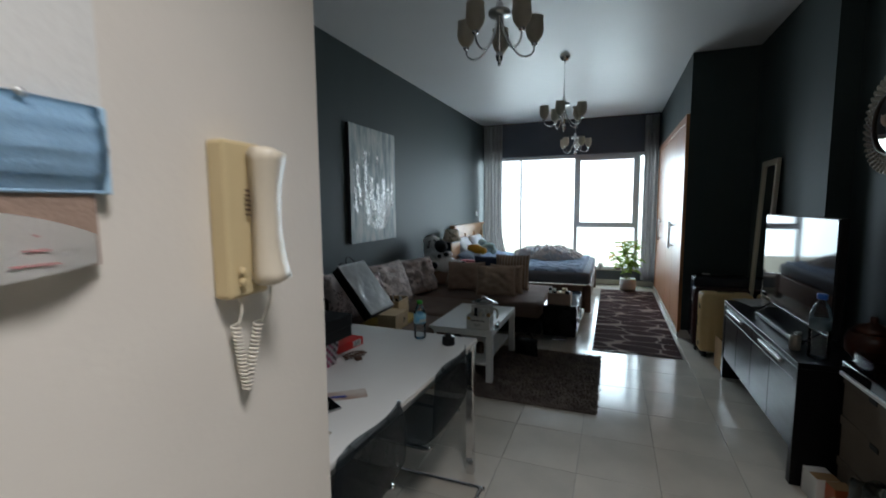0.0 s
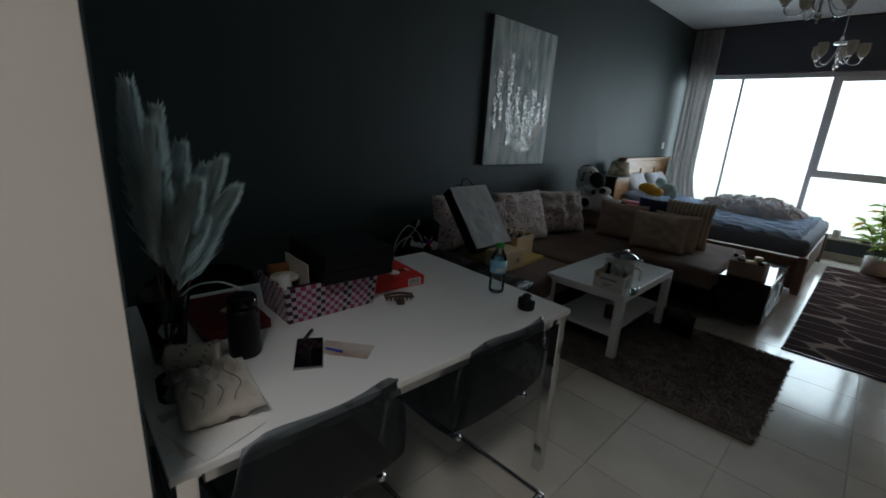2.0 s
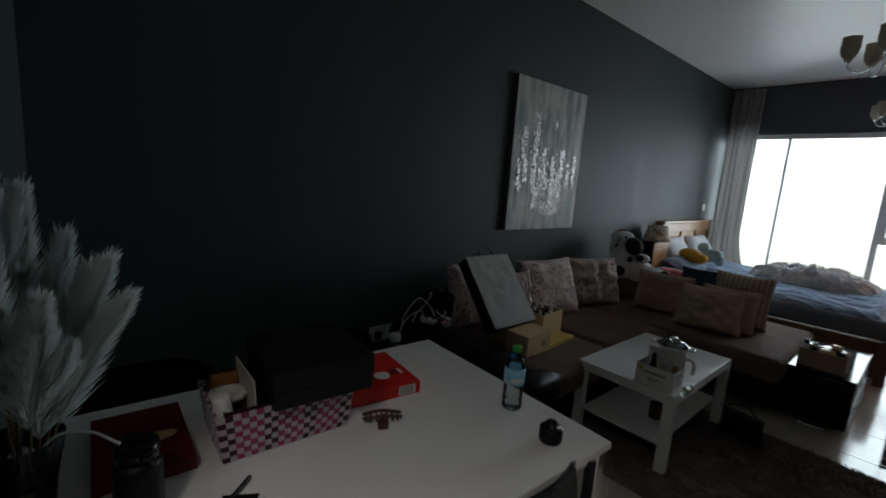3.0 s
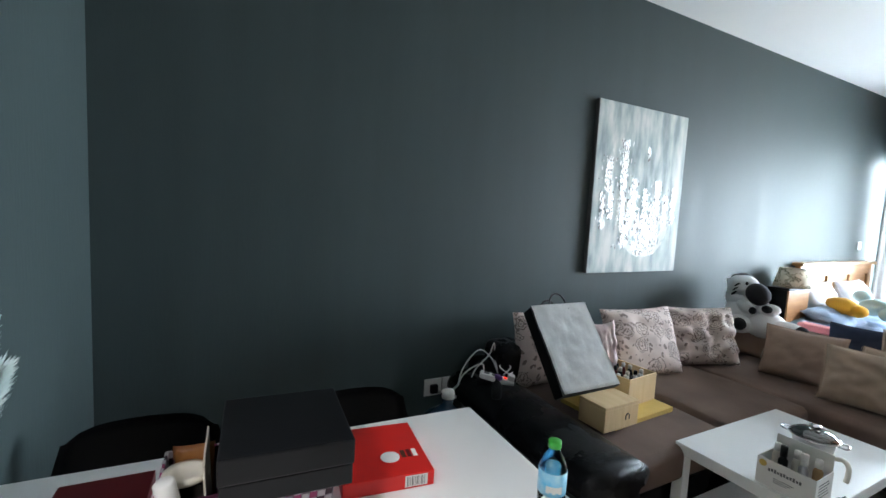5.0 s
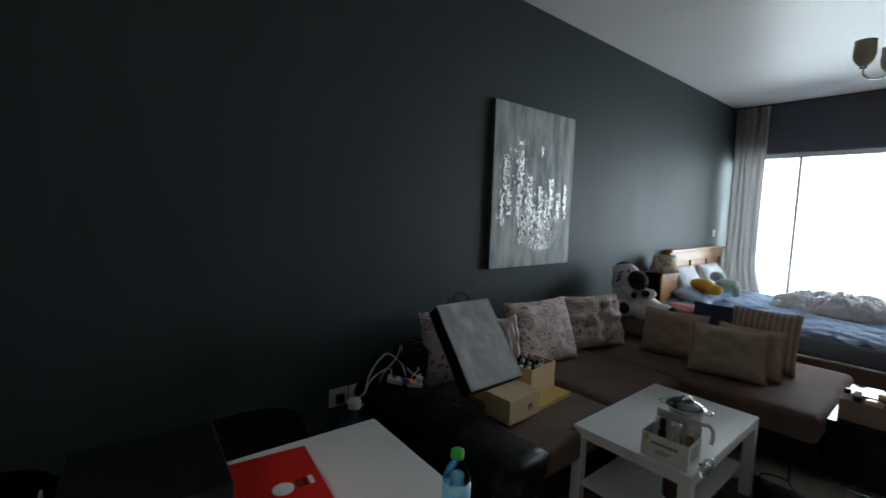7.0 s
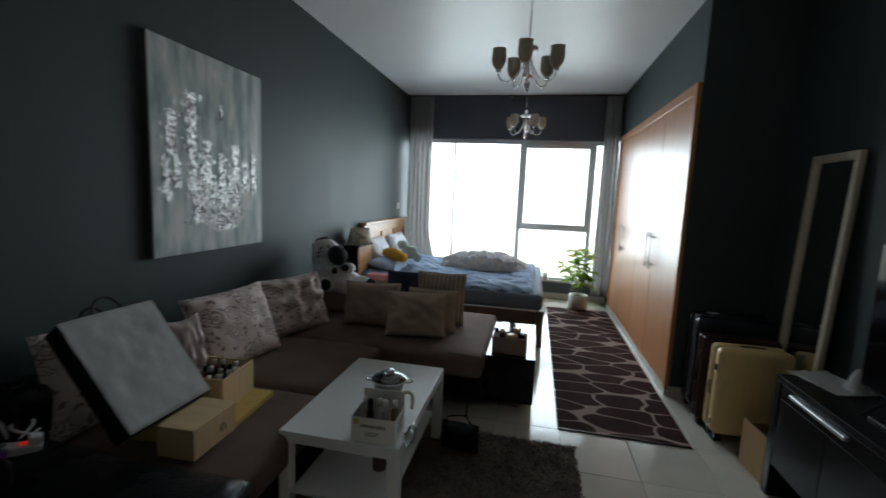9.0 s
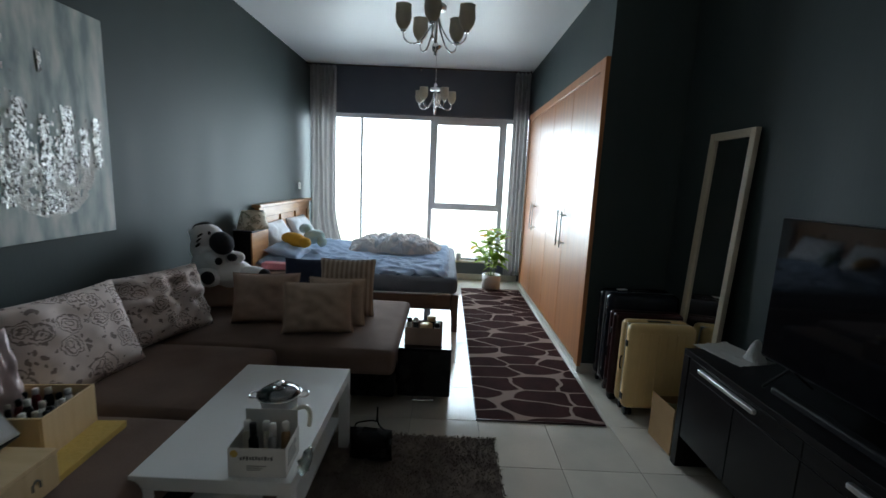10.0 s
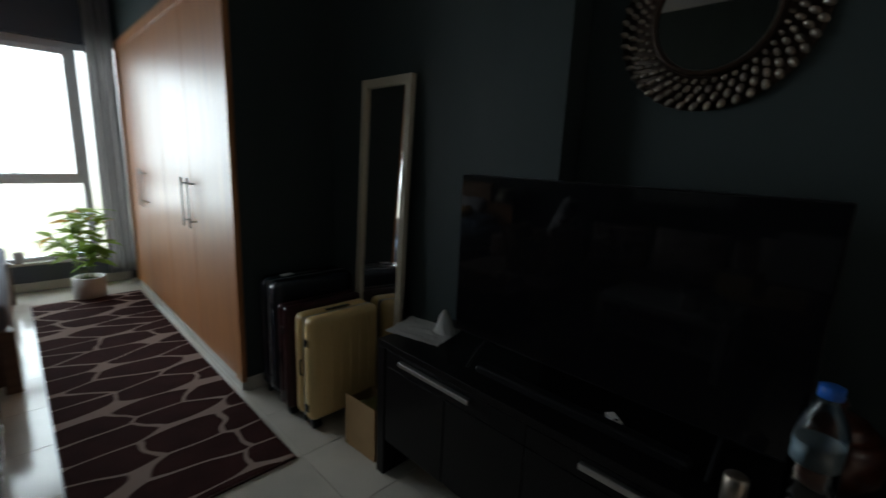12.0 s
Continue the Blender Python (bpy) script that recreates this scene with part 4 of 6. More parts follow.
end = thing("end_table", (-0.59, 7.47, 0), "black leatherette end table with a glossy top", "side table")
part("body", box(-0.165, 0.175, -0.43, 0.43, 0.06, 0.37, 0.012), M_leather, end)
part("top", box(-0.165, 0.175, -0.43, 0.43, 0.3705, 0.388, 0.003), M_screen, end, "glossy black glass top")
for y in (-0.37, 0.37):
    part("foot", tube(smooth_path([(-0.07, y, 0.059), (-0.07, y, 0.012), (-0.06, y, 0.006), (0.06, y, 0.006), (0.07, y, 0.012), (0.07, y, 0.059)], 3), 0.007, 8), M_chrome, end, "chrome loop foot", True)

# cushions
cushion("floral_cushion", (-2.24, 5.58, 0.445), 0.46, 0.44, 0.13, 10, 90, M_floral, "floral cotton cushion behind the gift bag", 1)
cushion("floral_cushion", (-2.09, 6.31, 0.435), 0.60, 0.46, 0.15, 22, 84, M_floral, "cream cotton cushion with rose print", 2)
cushion("floral_cushion", (-2.10, 6.93, 0.44), 0.56, 0.42, 0.15, 20, 72, M_floral, "creased floral cushion near the sofa corner", 3, wrinkle=0.045)
cushion("brown_cushion", (-1.685, 7.24, 0.436), 0.44, 0.345, 0.15, 14, 9, M_brown2, "brown velvet cushion below the zebra toy", 4)
cushion("tan_cushion", (-1.285, 7.10, 0.436), 0.44, 0.335, 0.14, 12, 10, M_tan, "fringed tan linen cushion on the chaise", 5, wrinkle=0.02)
cushion("tan_cushion", (-1.21, 7.26, 0.436), 0.38, 0.33, 0.10, 12, 2, M_tan, "thin tan linen cushion behind another", 6)
cushion("striped_cushion", (-1.19, 7.48, 0.436), 0.40, 0.42, 0.12, 12, 3, M_striped, "striped taupe cushion on the chaise", 7)
cushion("navy_cushion", (-1.56, 7.70, 0.50), 0.34, 0.30, 0.10, 10, 0, M_navy, "navy cotton cushion over the sofa back", 8)
# short fringes down the sides of the two tan linen cushions
for cush in [o for o in scene.collection.all_objects if o.name.startswith("tan_cushion")]:
    rng = random.Random(17)
    w, h = (0.44, 0.335) if cush.name == "tan_cushion" else (0.38, 0.33)
    lean = pose(0, 0, 0, -12, 0, 0) @ pose(0, 0, h / 2)
    bm = bmesh.new()
    for k in range(150):
        v = -1 + 2 * k / 149
        for side in (-1, 1):
            x = side * w / 2 * (1 - 0.06 * (1 - v * v))
            out = rng.uniform(0.008, 0.020)
            z = v * h / 2 * 0.97
            dz, dy = rng.uniform(-0.005, 0.002), rng.uniform(-0.004, 0.004)
            q = [lean @ Vector(p) for p in ((x, -0.001, z - 0.0012), (x, 0.001, z + 0.0012), (x + side * out, dy, z + dz))]
            bm.faces.new([bm.verts.new(p) for p in q])
    tagged(part("fringe", bm, M_tan, cush, "short linen fringe"), kind="stuff")
# ---- zebra toy ----
zb = bmesh.new()
blob(zb, (-0.01, 0.02, 0.145), (0.16, 0.14, 0.148), 22, (0, 0, 0), 0.05, 1)
blob(zb, (0.11, 0.0, 0.10), (0.16, 0.12, 0.10), 20, (0, 6, 0), 0.05, 2)
blob(zb, (-0.05, 0.02, 0.27), (0.125, 0.105, 0.12), 20, (0, -12, 0), 0.04, 3)
blob(zb, (-0.05, 0.0, 0.345), (0.112, 0.098, 0.092), 20, (0, 12, 0), 0.03, 4)
blob(zb, (-0.085, 0.005, 0.418), (0.062, 0.045, 0.026), 14, (0, -14, 6), 0.08, 5, 1)
blob(zb, (0.085, -0.070, 0.318), (0.090, 0.074, 0.072), 18, (0, 28, -30), 0.03, 6, 1)
blob(zb, (-0.150, -0.01, 0.365), (0.020, 0.022, 0.034), 10, (0, -25, 0), 0.05, 7)
blob(zb, (0.012, -0.088, 0.385), (0.011, 0.008, 0.013), 8, (0, 0, 0), 0.0, 8, 1)
for k in range(3):
    blob(zb, (-0.068 + k * 0.008, -0.088, 0.302 + k * 0.031), (0.030, 0.016, 0.0065), 8, (0, -38, -22), 0.05, 13 + k, 1)
blob(zb, (0.0, -0.09, 0.09), (0.090, 0.085, 0.070), 16, (0, 0, 0), 0.04, 20)
blob(zb, (0.030, -0.163, 0.098), (0.048, 0.022, 0.045), 14, (0, 0, 0), 0.03, 21, 1)
for k in range(2):
    blob(zb, (-0.098 + k * 0.004, -0.088, 0.055 + k * 0.026), (0.022, 0.006, 0.006), 8, (0, 40, -30), 0.05, 23 + k, 1)
blob(zb, (0.255, -0.03, 0.10), (0.125, 0.068, 0.062), 16, (0, -4, 0), 0.04, 26)
blob(zb, (0.365, -0.055, 0.105), (0.042, 0.046, 0.048), 14, (0, 0, 20), 0.03, 27, 1)
blob(zb, (0.02, -0.09, 0.215), (0.075, 0.040, 0.040), 12, (0, 20, -20), 0.04, 28)
blob(zb, (0.088, -0.125, 0.205), (0.024, 0.022, 0.026), 10, (0, 0, 0), 0.04, 29, 1)
blob(zb, (0.15, -0.03, 0.215), (0.070, 0.042, 0.044), 12, (0, -10, 10), 0.04, 30)
blob(zb, (0.155, -0.075, 0.225), (0.034, 0.026, 0.028), 10, (0, 0, 0), 0.04, 31, 1)
zebra = put_mesh("plush_zebra", zb, [M_plush, M_plushdark], None, "", True)
zebra.matrix_world = pose(-2.185, 7.57, 0.590, 0, 0, 0) @ Matrix.Diagonal((1.06, 1.06, 1.08, 1))
tagged(zebra, "white plush zebra with a dark snout seated on the corner cushion", "plush toy")
# Plain box put in place of the limb of another pink toy.
pinkbox = thing("pink_case", pose(-1.86, 7.94, 0.662, 0, 0, -3), "flat pink box standing in for a toy limb behind the zebra", "case")
part("case", box(-0.13, 0.15, -0.05, 0.05, 0, 0.055, 0.012), M_pink, pinkbox)

# ---- bed ----
bed = thing("bed", (-1.36, 9.45, 0), "wooden double bed with crumpled blue bedding", "bed")
bx, by = -1.36, 9.45


def bedbox(name, b, material, label="", bev=0.008, parent=None):
    return part(name, box(b[0] - bx, b[1] - bx, b[2] - by, b[3] - by, b[4], b[5], bev), material, parent or bed, label)


B0, B1, BX = 8.44, 10.40, -0.335
hbm = bmesh.new()
for b6 in ((XL + 0.02, XL + 0.07, 8.86, 8.95, 0.0, 1.085), (XL + 0.02, XL + 0.07, 10.40, 10.49, 0.0, 1.085), (XL + 0.02, XL + 0.07, 8.951, 10.399, 0.98, 1.085), (XL + 0.02, XL + 0.07, 8.951, 10.399, 0.35, 0.46),
           (XL + 0.02, XL + 0.068, 9.45, 9.49, 0.461, 0.979), (XL + 0.02, XL + 0.068, 9.95, 9.99, 0.461, 0.979)):
    add_box(hbm, b6[0] - bx, b6[1] - bx, b6[2] - by, b6[3] - by, b6[4], b6[5], 0.004, 1)
head = part("headboard", hbm, M_bedwood, bed, "honey wood headboard with three panels")
for y0, y1 in ((8.951, 9.449), (9.491, 9.949), (9.991, 10.399)):
    bedbox("panel", (XL + 0.03, XL + 0.05, y0, y1, 0.461, 0.979), M_bedwood, "", 0.002, head)
bedbox("cap", (XL + 0.005, XL + 0.10, 8.83, 10.52, 1.0855, 1.12), M_bedwood, "", 0.008, head)
bedbox("rail", (XL + 0.08, BX - 0.075, B0 + 0.0, B0 + 0.04, 0.05, 0.36), M_bedbase)
bedbox("rail", (XL + 0.08, BX - 0.075, B1 - 0.04, B1, 0.15, 0.36), M_bedbase)
bedbox("rail", (BX - 0.06, BX - 0.02, B0 + 0.09, B1 - 0.09, 0.10, 0.36), M_bedbase, "wooden foot rail")
for y in (B0 - 0.01, B1 - 0.07):
    bedbox("post", (BX - 0.074, BX, y, y + 0.08, 0.0, 0.372), M_bedbase, "square wooden bed post")
part("mattress", soft_box(XL + 0.11 - bx, BX - 0.015 - bx, B0 - 0.02 - by, B1 - 0.045 - by, 0.374, 0.535, 0.05, 0.01, 4, 12, 0.004), M_slate, bed, "dark blue fitted mattress", True)
# blue sheet over the mattress
bm = bmesh.new()
nx_, ny_ = 110, 90
grid = []
for j in range(ny_ + 1):
    row = []
    for i in range(nx_ + 1):
        x = XL + 0.14 + (BX - 0.05 - XL - 0.14) * i / nx_
        y = B0 + 0.02 + (B1 - B0 - 0.04) * j / ny_
        fold = noise.fractal(Vector((x * 2.6, y * 2.0, 1.3)), 1.0, 2.0, 4) + 0.35 * (1 - abs(noise.noise(Vector((x * 4 + y * 9, y * 12 - x * 3, 4))))) ** 3
        ridge = (1 - abs(noise.noise(Vector((x * 5 + y * 3.5, y * 4.6 - x * 2, 7))))) ** 5
        z = 0.553 + 0.016 * fold + 0.030 * ridge
        drop = max(0.0, 0.10 - i * 0.0) if i == nx_ else 0
        if i > nx_ - 5:
            z -= 0.012 * (i - nx_ + 5) ** 1.6
        if j < 4:
            z -= 0.006 * (4 - j) ** 1.4
        if x < -1.75 and y < 10.1:
            z += 0.05 * (1 - abs(noise.noise(Vector((x * 4, y * 4, 3))))) * min(1, (-1.75 - x) * 4)
        row.append(bm.verts.new((x - bx, y - by, z)))
    grid.append(row)
for a, b in zip(grid, grid[1:]):
    for i in range(nx_):
        bm.faces.new((a[i], a[i + 1], b[i + 1], b[i]))
bmesh.ops.solidify(bm, geom=bm.faces[:], thickness=0.006)
sheet = thing("bed_sheet", (bx, by, 0), "wrinkled blue cotton sheet spread on the mattress", "bedding")
part("cloth", bm, M_blue, sheet, "", True)
# duvet heap
bm = bmesh.new()
grid = []
nx_, ny_ = 120, 60
for j in range(ny_ + 1):
    row = []
    for i in range(nx_ + 1):
        u, v = i / nx_ * 2 - 1, j / ny_ * 2 - 1
        env = max(0, 1 - abs(u) ** 2.6) * max(0, 1 - abs(v) ** 2.4)
        wx, wy = u + 0.25 * noise.noise(Vector((u * 2, v * 2, 31))), v + 0.25 * noise.noise(Vector((u * 2, v * 2, 37)))
        ridge = 1 - noise.noise(Vector((wx * 2.4 + wy * 1.2, wy * 1.8, 11))) ** 2 * 3.2
        fine = 1 - min(1, abs(noise.noise(Vector((wx * 5 + wy * 2.5, wy * 3.5, 5)))) * 2.2) ** 1.5
        crease = (1 - min(1, abs(noise.noise(Vector((wx * 7 + wy * 1.5, wy * 3.2 + wx * 1.5, 21)))) * 2.6)) ** 2
        sharp = 1 - abs(noise.noise(Vector((wx * 11 - wy * 3, wy * 5, 27))))
        z = env ** 0.42 * (0.030 + 0.075 * ridge + 0.040 * fine + 0.050 * crease + 0.045 * sharp)
        x = 0.54 * u + 0.06 * noise.noise(Vector((u * 4, v * 4, 1)))
        y = 0.30 * v * (1 - 0.2 * u) + 0.05 * noise.noise(Vector((u * 2.2, v * 2, 9)))
        row.append(bm.verts.new((x, y, z)))
    grid.append(row)
for a, b in zip(grid, grid[1:]):
    for i in range(nx_):
        bm.faces.new((a[i], a[i + 1], b[i + 1], b[i]))
duvet = thing("duvet", pose(-1.08, 9.76, 0.560, 0, 0, -6), "crumpled pale patterned duvet heaped on the bed", "bedding")
M_duvet = pattern("pale duvet cotton with blue-grey blotches", (0.82, 0.79, 0.79), (0.60, 0.63, 0.68), 9, 0.3, 0.9, (1, 1, 1), 0.4, 8)
part("cover", bm, M_duvet, duvet, "", True)
cushion("bed_pillow", (-2.27, 9.20, 0.60), 0.62, 0.36, 0.15, 28, 90, M_pillowcase, "pale pillow propped on the headboard", 21, group="bed pillows", category="pillow")
cushion("bed_pillow", (-2.25, 9.95, 0.60), 0.62, 0.36, 0.15, 30, 90, M_pillowcase, "pale pillow propped on the headboard", 22, group="bed pillows", category="pillow")
cushion("bed_pillow", (-1.96, 8.92, 0.60), 0.55, 0.34, 0.13, 75, 92, M_blue, "slate blue pillow lying on the bed", 23, group="bed pillows", category="pillow")
yb = bmesh.new()
blob(yb, (0, 0, 0.075), (0.16, 0.095, 0.075), 16, (0, 8, 0), 0.08, 40)
blob(yb, (0.14, 0.0, 0.06), (0.075, 0.065, 0.055), 12, (0, 0, 0), 0.05, 41)
blob(yb, (-0.10, 0.02, 0.11), (0.05, 0.03, 0.03), 10, (0, 0, 30), 0.05, 42)
yp = put_mesh("plush_toy", yb, M_yellowplush, None, "", True)
yp.matrix_world = pose(-2.10, 9.0, 0.675, 0, 0, -25)
tagged(yp, "mustard yellow plush toy lying on the pillow", "plush toy")
ab = bmesh.new()
blob(ab, (0, 0, 0.09), (0.15, 0.10, 0.08), 16, (0, -15, 0), 0.08, 50)
blob(ab, (-0.13, 0.0, 0.17), (0.08, 0.07, 0.06), 12, (0, 0, 0), 0.05, 51)
blob(ab, (0.15, -0.02, 0.05), (0.06, 0.05, 0.06), 12, (0, 0, 0), 0.05, 52)
ap = put_mesh("plush_toy", ab, M_aquaplush, None, "", True)
ap.matrix_world = pose(-1.99, 9.32, 0.655, 0, 0, -30)
tagged(ap, "pale aqua plush toy beside the pillows", "plush toy")

# ---- night stand and lamp ----
# Light and shade put into the woods: pale front, near-black sides and top.
ns_ = thing("night_stand", (-2.37, 8.58, 0), "narrow tall night stand beside the headboard, shaded sides coloured dark", "night stand")
part("body", box(-0.085, 0.075, -0.19, 0.19, 0.0, 0.885, 0.003), M_espresso, ns_)
part("door", box(0.0755, 0.09, -0.188, 0.188, 0.02, 0.885, 0.003), M_bedwood, ns_, "honey wood front, paler for the light on it")
part("top", box(-0.085, 0.092, -0.195, 0.195, 0.8855, 0.903, 0.003), M_espresso, ns_)
lamp = thing("table_lamp", (-2.325, 8.52, 0.9035), "small table lamp with a floral cloth shade, switched off", "lamp")
part("base", lathe([(0.055, 0), (0.055, 0.010), (0.015, 0.016), (0.012, 0.10), (0.008, 0.16)], 20), M_lampfoot, lamp, "dark turned wood foot", True)
bm = lathe([(0.143, 0.012), (0.100, 0.180)], 28)
bmesh.ops.delete(bm, geom=[f for f in bm.faces if len(f.verts) > 4], context="FACES")
bmesh.ops.solidify(bm, geom=bm.faces[:], thickness=0.003)
part("shade", bm, M_floralshade, lamp, "cream shade with leaf print", True)


# ---- things on the sofa ----
# gift bag: leans back on the wall side, standing on the pine boxes
bag = thing("gift_bag", look((-1.90, 5.575, 0.50), (-1.90 - 1, 5.575, 0.50)) @ Matrix.Identity(4), "silver-grey paper gift bag with black sides leaning on the sofa", "gift bag")
bag.matrix_world = pose(-1.80, 5.475, 0.60, 0, -38, 0) @ Matrix.Diagonal((0.8, 0.95, 0.93, 1))
bm = box(-0.085, 0.0, -0.205, 0.205, 0.0, 0.50, 0.003)
part("side", bm, M_black, bag, "black bag sides and base")
bm = bmesh.new()
rows = []
for j in range(25):
    rows.append([bm.verts.new((0.004 + 0.006 * noise.noise(Vector((i * 0.22, j * 0.18, 3))) + 0.007 * (1 - abs(noise.noise(Vector((i * 0.30 + j * 0.14, j * 0.22 - i * 0.1, 8))))) ** 3 + 0.004, -0.20 + 0.4 * i / 20, 0.005 + 0.5 * j / 24)) for i in range(21)])
for a, b in zip(rows, rows[1:]):
    for i in range(20):
        bm.faces.new((a[i], a[i + 1], b[i + 1], b[i]))
bmesh.ops.solidify(bm, geom=bm.faces[:], thickness=0.003)
part("front", bm, M_frontbag, bag, "crinkled silver-grey bag front", True)
for x in (0.004, -0.10):
    part("handle", tube(smooth_path([(x, -0.06, 0.47), (x, -0.058, 0.52), (x + 0.01, -0.035, 0.555), (x + 0.015, 0.0, 0.568), (x + 0.01, 0.035, 0.555), (x, 0.058, 0.52), (x, 0.06, 0.47)], 5), 0.006, 8), M_black, bag, "black cord handle", True)
film = thing("plastic_bag", pose(-2.04, 5.86, 0.45, 0, -12, 0), "pinkish clear plastic bag standing behind the gift bag", "bag")
M_pinkfilm = mat("pinkish plastic film", (0.60, 0.47, 0.46), 0.3, vary=0.1, bump=0.4, bump_scale=18)
part("bag", cushion_bm(0.18, 0.40, 0.08, 31, 0.02, 16, 0.1, None, pose(0, 0, 0.2, 0, 0, 80)), M_pinkfilm, film, "", True)

yel = thing("flat_box", pose(-1.86, 5.70, 0.437, 0, 0, 4), "flat yellow waffle-textured box on the seat", "box")
part("body", box(-0.18, 0.17, -0.20, 0.28, 0, 0.03, 0.004), M_yelcard, yel)
pb = thing("pine_box", pose(-1.727, 5.512, 0.4675, 0, 0, 2), "closed pale pine box with a small dark arch mark", "box")
part("body", box(-0.078, 0.078, -0.118, 0.118, 0, 0.105, 0.003), M_pinewood, pb)
part("lid", box(-0.079, 0.079, -0.119, 0.119, 0.1055, 0.122, 0.003), M_pinewood, pb)
part("mark", tube([(0.0785, 0.028, 0.040), (0.0785, 0.028, 0.060), (0.0785, 0.040, 0.070), (0.0785, 0.052, 0.060), (0.0785, 0.052, 0.040)], 0.003, 6), M_printgrey, pb, "dark printed arch mark")
ob = thing("open_pine_box", pose(-1.945, 5.845, 0.4675, 0, 0, 6), "open pale pine box holding small bottles", "box")
bm = box(-0.14, 0.14, -0.125, 0.125, 0, 0.008)
for b6 in ((-0.14, -0.131, -0.125, 0.125, 0.0081, 0.15), (0.131, 0.14, -0.125, 0.125, 0.0081, 0.15), (-0.1309, 0.1309, -0.125, -0.116, 0.0081, 0.15), (-0.1309, 0.1309, 0.116, 0.125, 0.0081, 0.15)):
    add_box(bm, *b6, 0.001, 1)
part("body", bm, M_pinewood, ob)
rng = random.Random(3)
kinds = ((M_leaf, "green"), (M_paper, "white"), (M_black, "black"), (M_card, "brown"), (M_steel, "silver"), (M_paper, "white"), (M_darkred, "dark red"))
for k in range(21):
    mm, lab = kinds[(k * 3) % 7]
    r, h = rng.uniform(0.013, 0.017), rng.uniform(0.095, 0.125)
    jar = thing("small_bottle", ob.matrix_world @ pose(-0.114 + 0.038 * (k % 7), -0.078 + 0.078 * (k // 7) + rng.uniform(-0.012, 0.012), 0.009), lab + " small bottle standing in the pine box", "bottle", "bottles in the pine box")
    part("body", lathe([(r * 0.9, 0), (r, 0.01), (r, h - 0.02), (r * 0.6, h)], 12), mm, jar, "", True)
    part("cap", lathe([(r * 0.65, h + 0.0005), (r * 0.65, h + 0.022), (r * 0.4, h + 0.024)], 10), (M_black, M_paper, M_whiteplastic)[k % 3], jar, "", True)

# power strip and cables behind the arm
sp = thing("spray_bottle", (-2.03, 5.06, 0.531), "small black spray bottle with a purple trigger on the sofa arm", "bottle")
part("body", lathe([(0.022, 0), (0.026, 0.006), (0.026, 0.07), (0.010, 0.09), (0.010, 0.10)], 16), M_black, sp, "", True)
part("trigger", box(-0.012, 0.03, -0.01, 0.01, 0.1005, 0.122, 0.004), mat("purple plastic", (0.16, 0.06, 0.30), 0.4, vary=0.05), sp, "purple spray head")
ps = thing("power_strip", pose(-2.20, 5.175, 0.536, 0, 12, 55), "white power strip with a red switch lying on the sofa arm", "power strip")
part("body", box(-0.095, 0.095, -0.028, 0.028, 0, 0.03, 0.006), M_socket, ps)
part("switch", box(0.035, 0.052, -0.01, 0.01, 0.0301, 0.036, 0.002), M_redled, ps, "red switch")
# Shallow cups coloured dark grey for the shade inside the sockets.
for x in (-0.06, -0.015):
    part("outlet", lathe([(0.016, 0.0302), (0.016, 0.033), (0.012, 0.033), (0.012, 0.0304)], 12, None, Matrix.Translation((x, 0, 0))), M_printgrey, ps, "socket recess, its shade put in as dark grey")
part("adapter", box(0.055, 0.092, -0.022, 0.022, 0.0301, 0.06, 0.006), M_socket, ps)
cb = thing("white_cable", (-2.33, 5.1, 0.4), "tangled white power cables by the sockets", "cable")
for pts in ([(-0.10, -0.05, 0.02), (-0.03, -0.08, 0.0), (-0.01, -0.06, 0.165), (0.0, 0.035, 0.274), (0.01, 0.12, 0.22), (0.03, 0.14, 0.17), (0.08, 0.12, 0.16)],
            [(0.0, -0.014, -0.045), (0.0, -0.064, -0.002), (0.0, -0.02, 0.06), (0.0, 0.02, 0.16), (0.0, 0.11, 0.24), (0.0, 0.139, 0.305), (0.01, 0.145, 0.22), (0.06, 0.13, 0.165)],
            [(-0.09, -0.16, 0.02), (0.0, -0.107, 0.074), (0.01, -0.06, 0.15), (0.01, 0.02, 0.19), (0.02, 0.06, 0.19), (0.07, 0.03, 0.155)],
            [(0.12, 0.13, 0.16), (0.10, 0.19, 0.185), (0.06, 0.20, 0.19), (0.05, 0.16, 0.19), (0.09, 0.13, 0.19), (0.13, 0.16, 0.165), (0.11, 0.20, 0.16)],
            [(-0.02, -0.10, 0.06), (0.0, -0.03, 0.10), (0.02, 0.0, 0.02), (0.03, 0.06, -0.06), (0.02, 0.10, -0.20)]):
    part("cable", tube(smooth_path(pts, 6), 0.0042, 7), M_socket, cb, "", True)
jug = thing("water_jug", (-2.20, 4.88, 0), "large blue water jug with a white cap on the floor", "water jug")
part("body", lathe([(0.10, 0.0), (0.13, 0.015), (0.135, 0.05), (0.128, 0.12), (0.135, 0.19), (0.128, 0.25), (0.135, 0.32), (0.12, 0.39), (0.05, 0.44), (0.028, 0.46), (0.028, 0.49)], 28), M_jug, jug, "", True)
part("cap", lathe([(0.033, 0.4905), (0.034, 0.52), (0.030, 0.53)], 18), M_socket, jug, "white screw cap", True)

# ---- on the coffee table ----
CTZ = 0.4502


def ring_shell(outer, inner, z0, z1, seg=28, floor_t=0.004):
    return lathe([(outer * 0.96, z0), (outer, z0 + 0.004), (outer, z1), (inner, z1), (inner * 0.98, z0 + floor_t), (0.001, z0 + floor_t)], seg)


